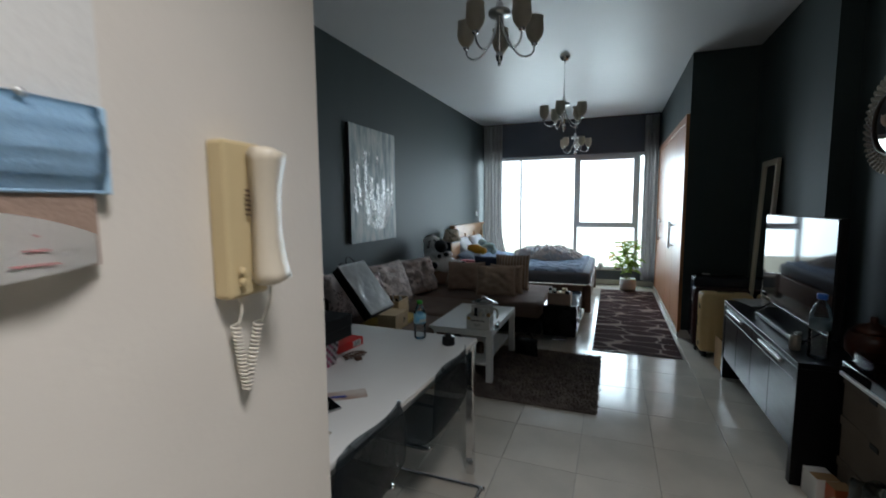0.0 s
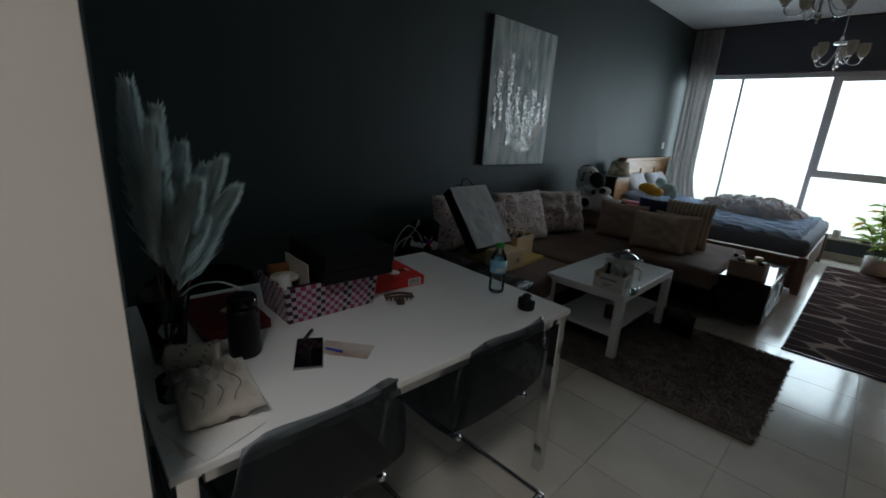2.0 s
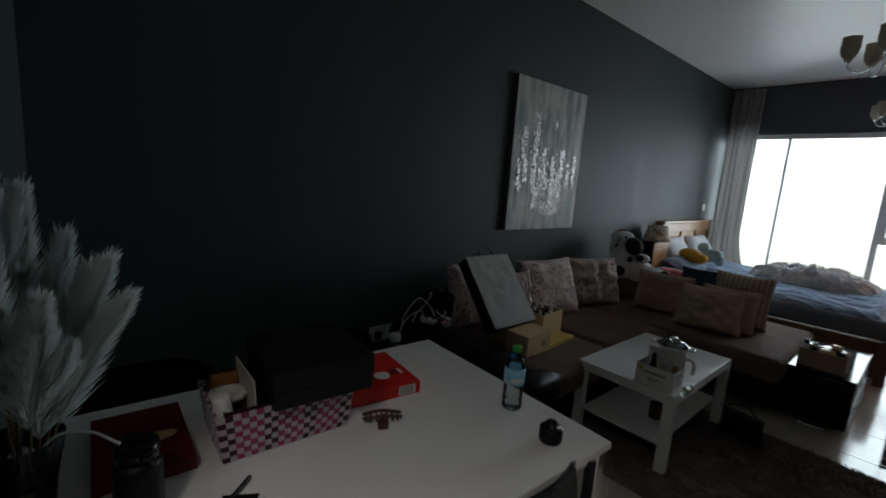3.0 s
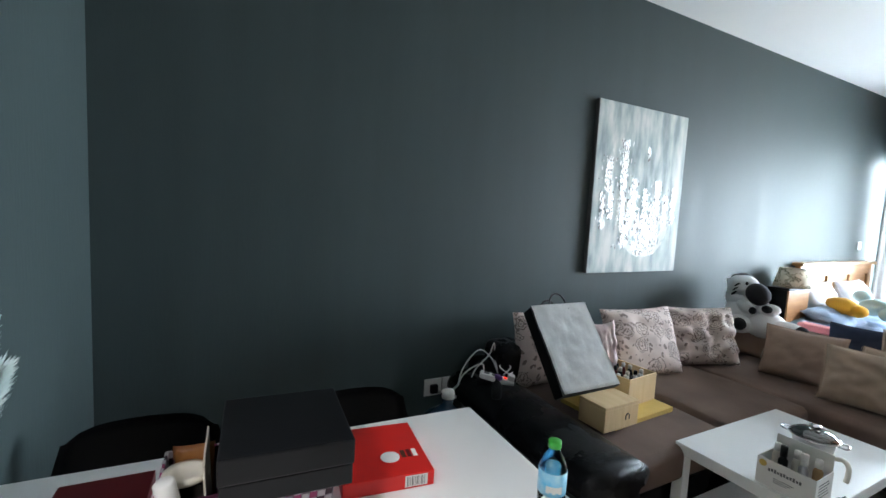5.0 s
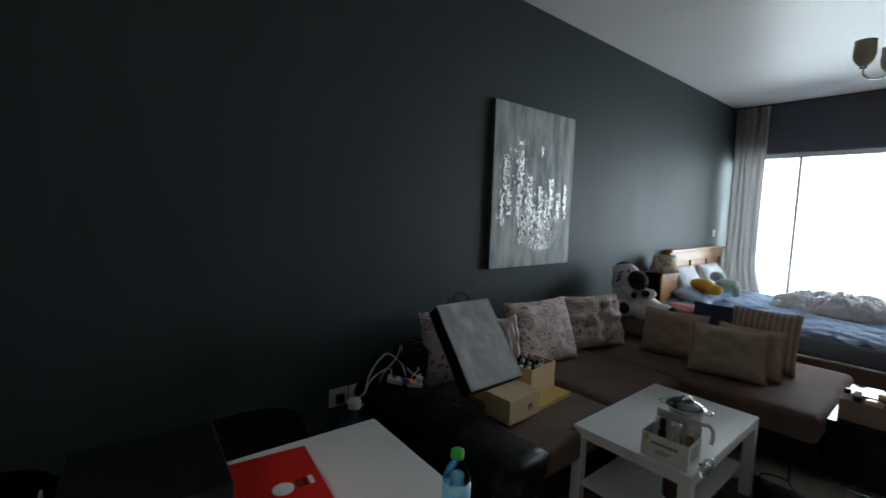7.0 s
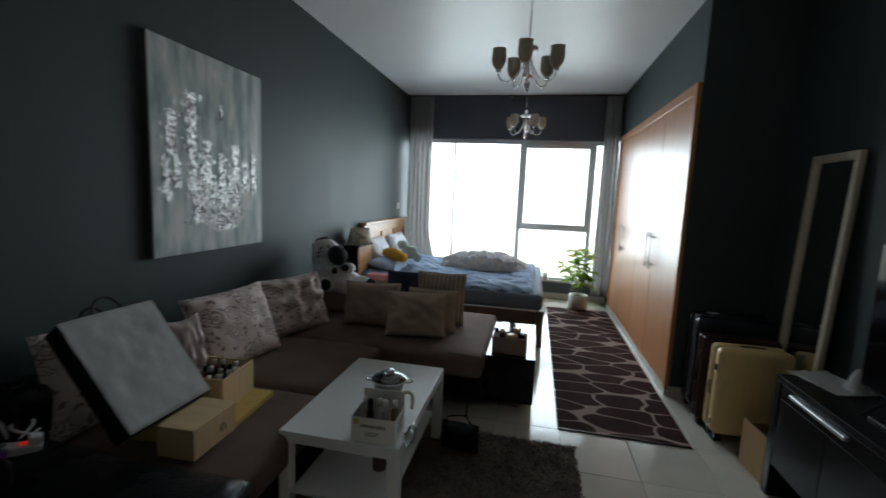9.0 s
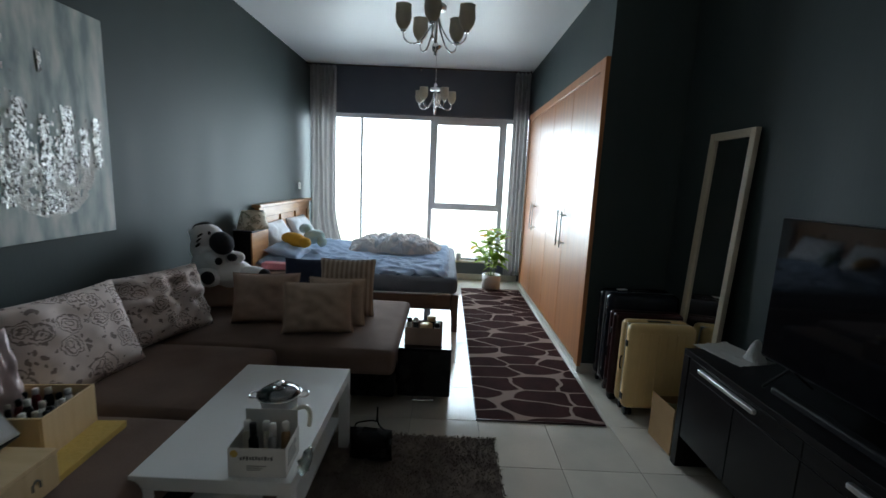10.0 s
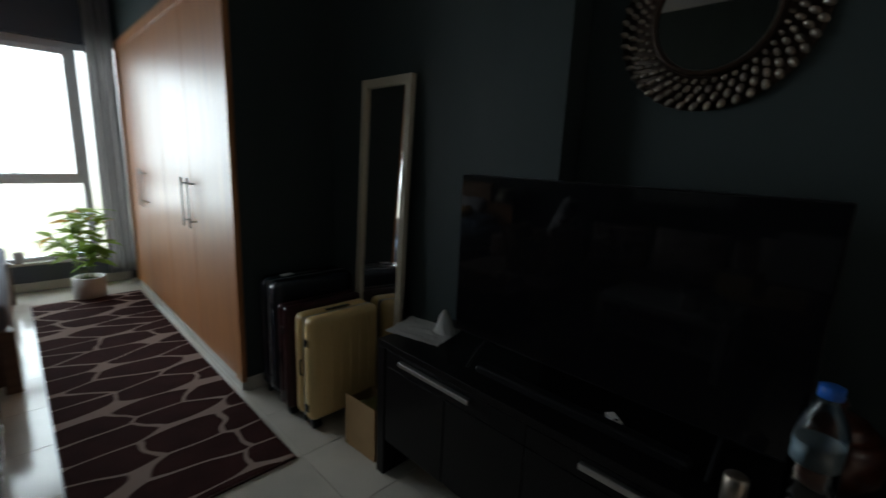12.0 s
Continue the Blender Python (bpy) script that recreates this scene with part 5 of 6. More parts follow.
M_lidglass = clear("clear domed lid glass", (0.85, 0.88, 0.88), 0.30)
pot = thing("glass_lid_pot", pose(-1.095, 5.965, CTZ, 0, 0, 8), "cream jug with a steel pot and glass lid", "pot")
part("jug", ring_shell(0.066, 0.062, 0, 0.125), M_whiteplastic, pot, "cream jug body", True)
part("handle", tube(smooth_path([(0.062, 0, 0.108), (0.095, 0, 0.115), (0.112, 0, 0.095), (0.113, 0, 0.06), (0.110, 0, 0.035)], 5), 0.009, 10), M_whiteplastic, pot, "cream jug handle", True)
part("pan", lathe([(0.060, 0.126), (0.066, 0.13), (0.072, 0.165), (0.080, 0.168), (0.080, 0.172), (0.070, 0.172)], 28), M_steel, pot, "steel steamer pan", True)
for s in (1, -1):
    part("lug", tube(smooth_path([(s * 0.078, -0.022, 0.168), (s * 0.104, -0.018, 0.170), (s * 0.104, 0.018, 0.170), (s * 0.078, 0.022, 0.168)], 4), 0.004, 7), M_chrome, pot, "", True)
lid = part("lid", lathe([(0.080, 0.1725), (0.078, 0.18), (0.060, 0.192), (0.030, 0.199), (0.008, 0.201), (0.008, 0.199), (0.030, 0.197), (0.060, 0.190), (0.076, 0.178)], 28), M_lidglass, pot, "clear glass lid", True)
part("pan_floor", lathe([(0.058, 0.140), (0.058, 0.1415), (0.001, 0.1415)], 24), M_steel, pot, "", True)
part("rim", tube([(0.080 * math.cos(a), 0.080 * math.sin(a), 0.175) for a in (k * math.pi / 14 for k in range(28))], 0.003, 6, None, True), M_chrome, lid, "", True)
part("knob", lathe([(0.008, 0.2015), (0.008, 0.206), (0.020, 0.209), (0.021, 0.216), (0.014, 0.220)], 18), M_chrome, lid, "", True)

crt = thing("carton_caddy", pose(-1.081, 5.795, CTZ, 0, 0, 2), "printed white carton caddy holding small bottles", "carton")
cw, cd = 0.095, 0.072
bm = box(-cw, cw, -cd, cd, 0, 0.003)
for b6 in ((-cw, -cw + 0.0025, -cd, cd, 0.0031, 0.105), (cw - 0.0025, cw, -cd, cd, 0.0031, 0.105), (-cw + 0.0026, cw - 0.0026, -cd, -cd + 0.0025, 0.0031, 0.105), (-cw + 0.0026, cw - 0.0026, cd - 0.0025, cd, 0.0031, 0.165)):
    add_box(bm, *b6)
part("body", bm, M_paper, crt, "white printed carton")
bm = bmesh.new()
for k in range(11):
    add_box(bm, -0.055 + k * 0.010, -0.048 + k * 0.010, -cd - 0.0011, -cd - 0.0002, 0.062 + (k % 2) * 0.002, 0.073 + (k % 3) * 0.002)
for k in range(3):
    add_box(bm, -0.035, 0.03 - k * 0.01, -cd - 0.001, -cd - 0.0002, 0.040 - k * 0.007, 0.0425 - k * 0.007)
for k in range(5):
    add_box(bm, cw + 0.0002, cw + 0.001, -0.05, 0.04 - 0.008 * (k % 3), 0.03 + k * 0.012, 0.034 + k * 0.012)
tagged(part("print", bm, M_printgrey, crt, "grey illegible print"), kind="stuff")
part("sticker", lathe([(0.013, 0), (0.013, 0.0012)], 18, None, pose(-0.074, -cd - 0.0002, 0.085, 90, 0, 0)), M_yelcard, crt, "round yellow sticker")
for k, (mm, lab) in enumerate(((M_whiteplastic, "cream"), (M_black, "black"), (M_whiteplastic, "cream"), (M_steel, "silver"), (M_card, "brown"))):
    jar = thing("small_bottle", crt.matrix_world @ pose(-0.065 + 0.033 * k, 0.016 * (-1) ** k, 0.0035), lab + " small bottle standing in the carton caddy", "bottle", "bottles in the carton")
    part("body", lathe([(0.014, 0), (0.016, 0.01), (0.016, 0.100), (0.008, 0.115)], 14), mm, jar, "", True)
    part("cap", lathe([(0.012, 0.1155), (0.012, 0.145 + 0.012 * (k % 2))], 12), M_black if k in (1,) else M_paper, jar, "", True)
gb = thing("film_wrap", pose(-0.935, 5.78, CTZ, 0, 0, 2), "clear plastic wrap beside the carton", "wrapping")
part("wrap", cushion_bm(0.11, 0.05, 0.03, 33, 0.012, 12, 0.1, None, pose(0, 0, 0.028, 0, 0, 90)), M_film, gb, "", True)
cup = thing("cup", (-1.13, 5.96, 0.1755), "brown glass cup on the lower shelf", "cup")
part("body", ring_shell(0.034, 0.031, 0, 0.085, 20), M_tort, cup, "", True)

hb_ = thing("small_handbag", pose(-0.82, 6.44, 0.03, 0, 0, -4), "small black handbag standing on the shag rug", "handbag")
part("body", cushion_bm(0.22, 0.17, 0.10, 35, 0.008, 16, 0.03, None, pose(0, 0, 0.083)), M_leather, hb_, "", True)
part("strap", tube(smooth_path([(-0.085, 0, 0.15), (-0.075, 0.01, 0.185), (0.0, 0.02, 0.20), (0.022, 0.02, 0.20), (0.030, 0.01, 0.28), (0.036, 0.0, 0.20), (0.085, 0, 0.15)], 5), 0.004, 6), M_leather, hb_, "thin black strap", True)

# ---- on the end table ----
tray = thing("desk_caddy", pose(-0.60, 7.18, 0.3885, 0, 0, -2), "brown card caddy of cosmetics on the end table", "box")
bm = box(-0.12, 0.12, -0.08, 0.08, 0, 0.004)
for b6 in ((-0.12, -0.116, -0.08, 0.08, 0.0041, 0.115), (0.116, 0.12, -0.08, 0.08, 0.0041, 0.115), (-0.1159, 0.1159, -0.08, -0.076, 0.0041, 0.115), (-0.1159, 0.1159, 0.076, 0.08, 0.0041, 0.115)):
    add_box(bm, *b6)
part("body", bm, M_brown2, tray)
for k, (mm, lab, x, y, w, h) in enumerate(((M_paper, "white", -0.095, -0.03, 0.016, 0.16), (M_black, "black", -0.06, 0.03, 0.018, 0.14), (M_pinewood, "cream", 0.015, -0.02, 0.042, 0.12), (M_paper, "white", 0.085, -0.03, 0.018, 0.13), (M_black, "black", 0.045, 0.045, 0.03, 0.15), (M_printgrey, "grey", 0.09, 0.04, 0.016, 0.12))):
    jar = thing("cosmetic_jar", tray.matrix_world @ pose(x, y, 0.0045), lab + " cosmetic jar standing in the card caddy", "jar", "cosmetics in the caddy")
    part("body", lathe([(w * 0.9, 0), (w, 0.006), (w, h - 0.025)], 16), mm, jar, "", True)
    part("lid", lathe([(w * 0.97, h - 0.0245), (w * 0.97, h)], 16), M_black if mm is M_paper else M_paper if k % 2 else M_pinewood, jar, "", True)

# ---- on the dining table ----
DZ = TZ + 0.0003
bk = thing("woven_basket", pose(-1.338, 3.885, DZ, 0, 0, -2), "magenta, white and plum woven strap basket", "basket")
bw, bl, bh = 0.10, 0.157, 0.125
bm = box(-bw + 0.004, bw - 0.004, -bl + 0.004, bl - 0.004, 0.0, 0.004)
for b6 in ((-bw + 0.004, -bw + 0.006, -bl + 0.004, bl - 0.004, 0.0041, bh), (bw - 0.006, bw - 0.004, -bl + 0.004, bl - 0.004, 0.0041, bh), (-bw + 0.0061, bw - 0.0061, -bl + 0.004, -bl + 0.006, 0.0041, bh), (-bw + 0.0061, bw - 0.0061, bl - 0.006, bl - 0.004, 0.0041, bh)):
    add_box(bm, *b6)
part("lining", bm, M_strapdark, bk)
bm = bmesh.new()
cell = 0.01537
nrow = 8
for wall, half in (("x", bl), ("-x", bl), ("y", bw), ("-y", bw)):
    ncol = int(2 * half / cell)
    cw = 2 * half / ncol
    for r in range(nrow):
        for c in range(ncol):
            kind = 1 if (r + c) % 2 else (2 if c % 3 == r % 2 else 0)
            out = 0.0022 if kind == 1 else 0.0008
            a0, a1 = -half + c * cw + 0.0006, -half + (c + 1) * cw - 0.0006
            z0, z1 = r * cell + 0.0006, (r + 1) * cell - 0.0006
            d0, d1 = -0.0038, out
            if wall == "x":
                add_box(bm, bw + d0, bw + d1, a0, a1, z0, z1, 0, 1, None, kind)
            elif wall == "-x":
                add_box(bm, -bw - d1, -bw - d0, a0, a1, z0, z1, 0, 1, None, kind)
            elif wall == "y":
                add_box(bm, a0, a1, bl + d0, bl + d1, z0, z1, 0, 1, None, kind)
            else:
                add_box(bm, a0, a1, -bl - d1, -bl - d0, z0, z1, 0, 1, None, kind)
for v in bm.verts:
    k = 1 + 0.10 * (v.co.z / bh)
    v.co.x *= k
    v.co.y *= k
weave = part("weave", bm, [M_magenta, M_strapwhite, M_strapdark], bk, "checked woven straps")
tagged(weave, kind="stuff")
blk = thing("black_box", pose(-1.31, 3.958, DZ + bh + 0.002, 0, 0, -4), "large matte black box resting on the woven basket", "box")
part("body", box(-0.135, 0.133, -0.127, 0.127, 0, 0.045, 0.003), M_black, blk)
part("lid", box(-0.138, 0.136, -0.13, 0.13, 0.0455, 0.10, 0.004), M_black, blk)
rollp = thing("paper_roll", pose(-1.285, 3.752, DZ + 0.03, 12, 0, 20), "rolled white paper standing in the basket", "paper")
part("roll", lathe([(0.018, 0), (0.02, 0.004), (0.02, 0.125), (0.016, 0.128)], 16), M_paper, rollp, "", True)
crd = thing("card_sheet", pose(-1.335, 3.808, DZ + 0.02, 3, 0, -2), "pale card standing upright in the basket", "card")
part("card", box(-0.085, 0.085, -0.002, 0.002, 0, 0.165), M_stripcloth, crd)
gold = thing("gold_packet", pose(-1.405, 3.775, DZ + 0.006, 0, 0, 86), "orange and gold printed packet standing in the basket", "packet")
part("packet", cushion_bm(0.085, 0.15, 0.02, 65, 0.006, 12, 0.04, None, pose(0, 0, 0.076)), M_amberprint, gold, "", True)
glass = thing("round_glass_tub", (-1.345, 3.762, DZ + 0.006), "round clear glass tub in the basket", "tub")
part("body", lathe([(0.036, 0), (0.040, 0.004), (0.042, 0.105), (0.044, 0.112), (0.040, 0.112), (0.038, 0.008), (0.001, 0.006)], 24), M_vaseglass, glass, "", True)
part("lid", lathe([(0.046, 0.1125), (0.046, 0.122), (0.030, 0.124), (0.028, 0.120), (0.001, 0.120)], 24), M_whiteplastic, glass, "pale translucent lid", True)

rb = thing("red_box", pose(-1.41, 4.222, DZ, 0, 0, -7), "flat red printed gadget box", "box")
part("body", box(-0.13, 0.13, -0.118, 0.118, 0, 0.04, 0.002), M_red, rb)
part("picture", lathe([(0.026, 0.0402), (0.026, 0.0412)], 24, None, pose(0.045, 0.02, 0)), M_paper, rb, "round white picture")
for k, mm in enumerate((M_tort, M_darkred, M_paper)):
    part("print", box(0.02 + 0.0, 0.055, 0.052 + k * 0.016, 0.064 + k * 0.016, 0.0402, 0.0408), mm, rb, "small printed panel")
bm = bmesh.new()
for k in range(12):
    add_box(bm, 0.1305, 0.1309, 0.045 + k * 0.0042, 0.045 + k * 0.0042 + (0.0012 if k % 3 else 0.0026), 0.008, 0.032)
part("label", box(0.1301, 0.1304, 0.04, 0.10, 0.005, 0.035), M_paper, rb, "white label")
part("barcode", bm, M_printgrey, rb, "black bars")
bk2 = thing("red_book", pose(-1.41, 3.585, DZ, 0, 0, -2), "dark red book with a pale oval on its cover", "book")
part("cover", box(-0.145, 0.145, -0.095, 0.095, 0, 0.03, 0.002), M_darkred, bk2)
part("oval", lathe([(0.03, 0.0301), (0.03, 0.0307)], 24, None, pose(0.01, 0.03, 0) @ Matrix.Diagonal((0.75, 1.4, 1, 1))), M_pinewood, bk2, "pale gold oval")
fl = thing("black_flask", pose(-1.155, 3.555, DZ), "black insulated flask with a ribbed cap", "flask")
part("body", lathe([(0.038, 0), (0.041, 0.006), (0.041, 0.125), (0.036, 0.14)], 28), M_black, fl, "", True)
part("cap", lathe([(0.037, 0.1405), (0.037, 0.165), (0.033, 0.172), (0.012, 0.173)], 24), M_screen, fl, "glossy black cap", True)
part("strap", tube(smooth_path([(0.037, 0.0, 0.150), (0.052, 0.012, 0.155), (0.052, 0.02, 0.14), (0.036, 0.022, 0.135)], 4), 0.003, 6), M_black, fl, "", True)
ph = thing("smartphone", pose(-1.043, 3.686, DZ, 0, 0, -30), "black smartphone lying face up", "phone")
part("body", box(-0.082, 0.082, -0.038, 0.038, 0, 0.0075, 0.003), M_steel, ph)
part("screen", box(-0.079, 0.079, -0.0355, 0.0355, 0.0076, 0.0086), M_screen, ph, "glossy black screen")
pc = thing("photo_card", pose(-1.003, 3.779, DZ, 0, 0, 38), "glossy photo print lying on the table", "photo")
part("card", box(-0.075, 0.075, -0.038, 0.038, 0, 0.0008), M_photo, pc)
pn = thing("pen", pose(-1.013, 3.746, DZ + 0.006, 0, 90, 30), "blue ballpoint pen lying by the phone", "pen")
part("barrel", lathe([(0.001, -0.03), (0.0035, -0.022), (0.0035, 0.024), (0.002, 0.028)], 10), M_pen, pn, "", True)
ts = thing("black_stick", pose(-1.133, 3.729, DZ + 0.006, 0, 90, -48), "short black stick beside the phone", "stick")
part("stick", lathe([(0.004, -0.04), (0.0055, -0.035), (0.0055, 0.035), (0.004, 0.04)], 10), M_black, ts, "", True)
hc = thing("hair_clip", pose(-1.192, 4.128, DZ, 0, 0, 62), "brown tortoise claw hair clip", "hair clip")
bm = bmesh.new()
for s in (1, -1):
    tube(smooth_path([(-0.055, s * 0.012, 0.018), (0, s * 0.016, 0.024), (0.055, s * 0.012, 0.018)], 4), 0.005, 6, bm)
    for k in range(7):
        x = -0.045 + 0.015 * k
        tube([(x, s * 0.014, 0.018), (x, s * 0.012, 0.008), (x, -s * 0.004, 0.002)], 0.0025, 5, bm)
part("jaw", bm, M_tort, hc, "", True)
part("grip", box(-0.014, 0.014, -0.045, -0.018, 0.0, 0.018, 0.003), M_tort, hc)


def water_bottle(loc, r, h, cap_m, label, film_m=None):
    t = thing("water_bottle", loc, label, "bottle")
    prof = [(r * 0.7, 0), (r * 0.97, 0.008), (r, 0.02)]
    k = int(h * 0.6 / 0.03)
    for i in range(k):
        z = 0.03 + i * 0.03
        prof += [(r * 0.95, z), (r, z + 0.012)]
    prof += [(r * 0.98, h * 0.70), (r * 0.75, h * 0.80), (r * 0.42, h * 0.88), (r * 0.40, h * 0.92)]
    part("body", lathe(prof, 24), M_pet, t, "clear plastic bottle", True)
    part("cap", lathe([(r * 0.47, h * 0.921), (r * 0.47, h * 0.995), (r * 0.40, h)], 20), cap_m, t, "", True)
    if film_m:
        part("label", lathe([(r * 1.01, h * 0.42), (r * 1.01, h * 0.68), (r * 1.004, h * 0.68), (r * 1.004, h * 0.42)], 24), film_m, t, "blue paper label", True)
        bm = bmesh.new()
        for k in range(5):
            a = radians(-60 + k * 13)
            add_box(bm, -0.0035, 0.0035, -0.0006, 0.0006, -0.008 + 0.003 * (k % 2), 0.008, 0, 1, pose(r * 1.016 * math.cos(a), r * 1.016 * math.sin(a), h * 0.50, 0, 0, -60 + k * 13 + 90))
        part("print", bm, M_paper, t, "white bars of print")
    return t


water_bottle((-1.03, 4.505, DZ), 0.032, 0.205, M_capgreen, "small water bottle with a green cap and blue label", M_labelblue)
bc = thing("black_candle_holder", (-0.853, 4.463, DZ), "small black fluted candle holder on the table corner", "candle holder")
part("body", lathe([(0.030, 0), (0.032, 0.004), (0.032, 0.038), (0.028, 0.042), (0.016, 0.043), (0.016, 0.055), (0.012, 0.058)], 24), M_black, bc, "", True)

cl = thing("cloth_pouch", pose(-0.985, 3.425, DZ, 0, 0, -8), "folded cream cloth pouch with wavy dark lines", "cloth")
part("cloth", cushion_bm(0.235, 0.165, 0.045, 61, 0.018, 20, 0.03, None, pose(0, 0, 0.029, 90, 0, 0)), M_stripcloth, cl, "", True)
bm = bmesh.new()
for k in range(3):
    pts = []
    for i in range(22):
        u = i / 21
        x = -0.10 + 0.2 * u
        y = -0.045 + 0.04 * k + 0.012 * math.sin(u * 9 + k)
        t4 = ((1 - (x / 0.14) ** 4) * (1 - (y / 0.08) ** 4)) ** 0.55
        pts.append((x * 0.95, y, 0.031 + t4 * 0.0225 + 0.002))
    tube(pts, 0.0011, 5, bm)
part("print", bm, M_printgrey, cl, "dark wavy printed lines")
pp = thing("paper_pile", pose(-0.935, 3.375, DZ, 0, 0, -2), "loose papers and leaflets by the wall", "paper")
for k, mm in enumerate((M_paper, M_stripcloth, M_paper)):
    part("sheet", box(-0.09, 0.08, -0.065, 0.07, k * 0.0012, k * 0.0012 + 0.001, 0, 1, pose(0.02 * k, 0.006 * k, 0, 0, 0, 14 * k - 10)), mm, pp)
roll = thing("cloth_roll", pose(-1.145, 3.425, DZ + 0.036, 0, 90, 62), "cream rolled cloth with small printed marks by the vase", "cloth")
part("roll", lathe([(0.012, -0.06), (0.034, -0.06), (0.036, -0.05), (0.036, 0.05), (0.034, 0.06), (0.012, 0.06)], 22), M_stripcloth, roll, "", True)
bm = bmesh.new()
for k in range(60):
    a, zz = k * 2.399, -0.05 + 0.1 * ((k * 7) % 60) / 60
    add_box(bm, -0.002, 0.002, -0.0005, 0.0005, -0.0025, 0.0025, 0, 1, pose(0.0364 * math.cos(a), 0.0364 * math.sin(a), zz, 0, 0, math.degrees(a) + 90))
tagged(part("print", bm, M_printgrey, roll, "small grey printed marks"), kind="stuff")
leaflet = thing("printed_leaflet", pose(-1.215, 3.475, DZ, 0, 0, 8), "cream printed leaflet lying before the red book", "leaflet")
part("sheet", box(-0.04, 0.04, -0.05, 0.05, 0, 0.012, 0.001), M_stripcloth, leaflet)
cnd = thing("glass_jar", (-1.06, 3.36, DZ), "small ribbed glass jar beside the vase", "jar")
part("body", ring_shell(0.035, 0.031, 0, 0.05, 20), M_vaseglass, cnd, "", True)

vase = thing("glass_vase", (-1.24, 3.395, DZ), "clear glass vase with dried pampas plumes", "vase")
part("glass", lathe([(0.035, 0), (0.040, 0.004), (0.046, 0.10), (0.062, 0.19), (0.059, 0.19), (0.043, 0.10), (0.036, 0.012), (0.001, 0.010)], 28), M_vaseglass, vase, "clear flared glass", True)
rng = random.Random(21)
tips = [(-1.15, 3.52, 1.25), (-1.18, 3.35, 1.41), (-1.22, 3.42, 1.36), (-1.13, 3.54, 1.19), (-1.20, 3.50, 1.23), (-1.08, 3.38, 1.33), (-1.30, 3.38, 1.38), (-1.25, 3.47, 1.28), (-1.05, 3.44, 1.22), (-1.12, 3.46, 1.12)]
for k, tip in enumerate(tips):
    a = Vector((rng.uniform(-0.015, 0.015), rng.uniform(-0.012, 0.012), 0.02))
    b = Vector(tip) - Vector((-1.24, 3.395, DZ))
    b.y = max(b.y, -0.03)
    mid = a.lerp(b, 0.5) + Vector((0, 0, 0.06))
    path = smooth_path([a, mid, b], 10)
    part("stalk", tube(path[:14], 0.0022, 5), M_pampasdark, vase, "dried brown stalk")
    verts, faces = [], []
    for n in range(2600):
        s = rng.random() ** 0.8
        i = 7 + s * (len(path) - 8.01)
        p = path[int(i)].lerp(path[min(int(i) + 1, len(path) - 1)], i % 1)
        d = (path[min(int(i) + 1, len(path) - 1)] - path[int(i) - 1]).normalized()
        side = Vector((rng.gauss(0, 1), rng.gauss(0, 1), rng.gauss(0, 0.4))).normalized()
        length = rng.uniform(0.03, 0.085) * (1.15 - s * 0.75)
        q = p + side * length * 0.55 + d * length * 1.1 + Vector((0, 0, -0.006 * length * 20 * rng.random()))
        w = side.cross(d).normalized() * 0.0015
        c = len(verts)
        verts += [tuple(p - w), tuple(p + w), tuple(p.lerp(q, 0.6) + w + side * 0.002), tuple(q)]
        faces += [(c, c + 1, c + 2), (c, c + 2, c + 3)]
    me = bpy.data.meshes.new("plume")
    me.from_pydata(verts, [], faces)
    me.materials.append(M_pampas)
    pl = new("plume", me)
    pl.parent = vase
    tagged(pl, "feathery pale plume", kind="stuff")
part("sprig", tube(smooth_path([(0.0, 0.0, 0.1), (0.05, 0.04, 0.2), (0.12, 0.09, 0.235), (0.17, 0.13, 0.225)], 5), 0.0022, 5), M_pampas, vase, "pale bent grass blade", True)

# ---- intercom and papers on the entry wall ----
ic = thing("intercom", pose(entry_x(2.985), 2.985, 1.306, 0, 0, 5) @ Matrix.Diagonal((1.0, 1.03, 1.06, 1)), "yellowed wall intercom handset with a coiled cord", "intercom")
bm = box(0.0005, 0.034, -0.043, 0.040, -0.004, 0.222, 0.006)
part("body", bm, M_beigeplastic, ic, "yellowed cream base")
bm = bmesh.new()
rows = []
for j in range(21):
    v = j / 20
    z = 0.010 + 0.206 * v
    d = 0.030 + 0.016 * (abs(2 * v - 1) ** 2.2)
    hw = 0.019 + 0.006 * abs(2 * v - 1) ** 2
    e = 0.5 if j in (0, 20) else 1.0
    rows.append([bm.verts.new((0.039 + (d if abs(u) < 0.8 else d * 0.45) * e * (1.0 if c < 5 else 0.0), 0.019 + u * hw * e, z)) for c, u in enumerate((-1, -0.75, 0, 0.75, 1, 1, -1))])
for a, b in zip(rows, rows[1:]):
    for i in range(7):
        j = (i + 1) % 7
        bm.faces.new((a[i], a[j], b[j], b[i]))
bm.faces.new(rows[0][::-1])
bm.faces.new(rows[-1])
part("handset", bm, M_handset, ic, "off-white curved handset", True)
for k in range(2):
    part("button", lathe([(0.006, 0), (0.006, 0.003), (0.004, 0.004)], 14, None, pose(0.0382, -0.024 + 0.0, 0.020 + k * 0.016, 0, 90, 0)), M_beigeplastic, ic, "round door button", True)
# No openings here: brown bars carry the shade of the slots in their colour.
bm = bmesh.new()
for k in range(6):
    add_box(bm, 0.0382, 0.0392, -0.010, 0.002, 0.115 + k * 0.007, 0.118 + k * 0.007)
part("grille", bm, M_tort, ic, "speaker slots as raised bars, coloured dark for shade")
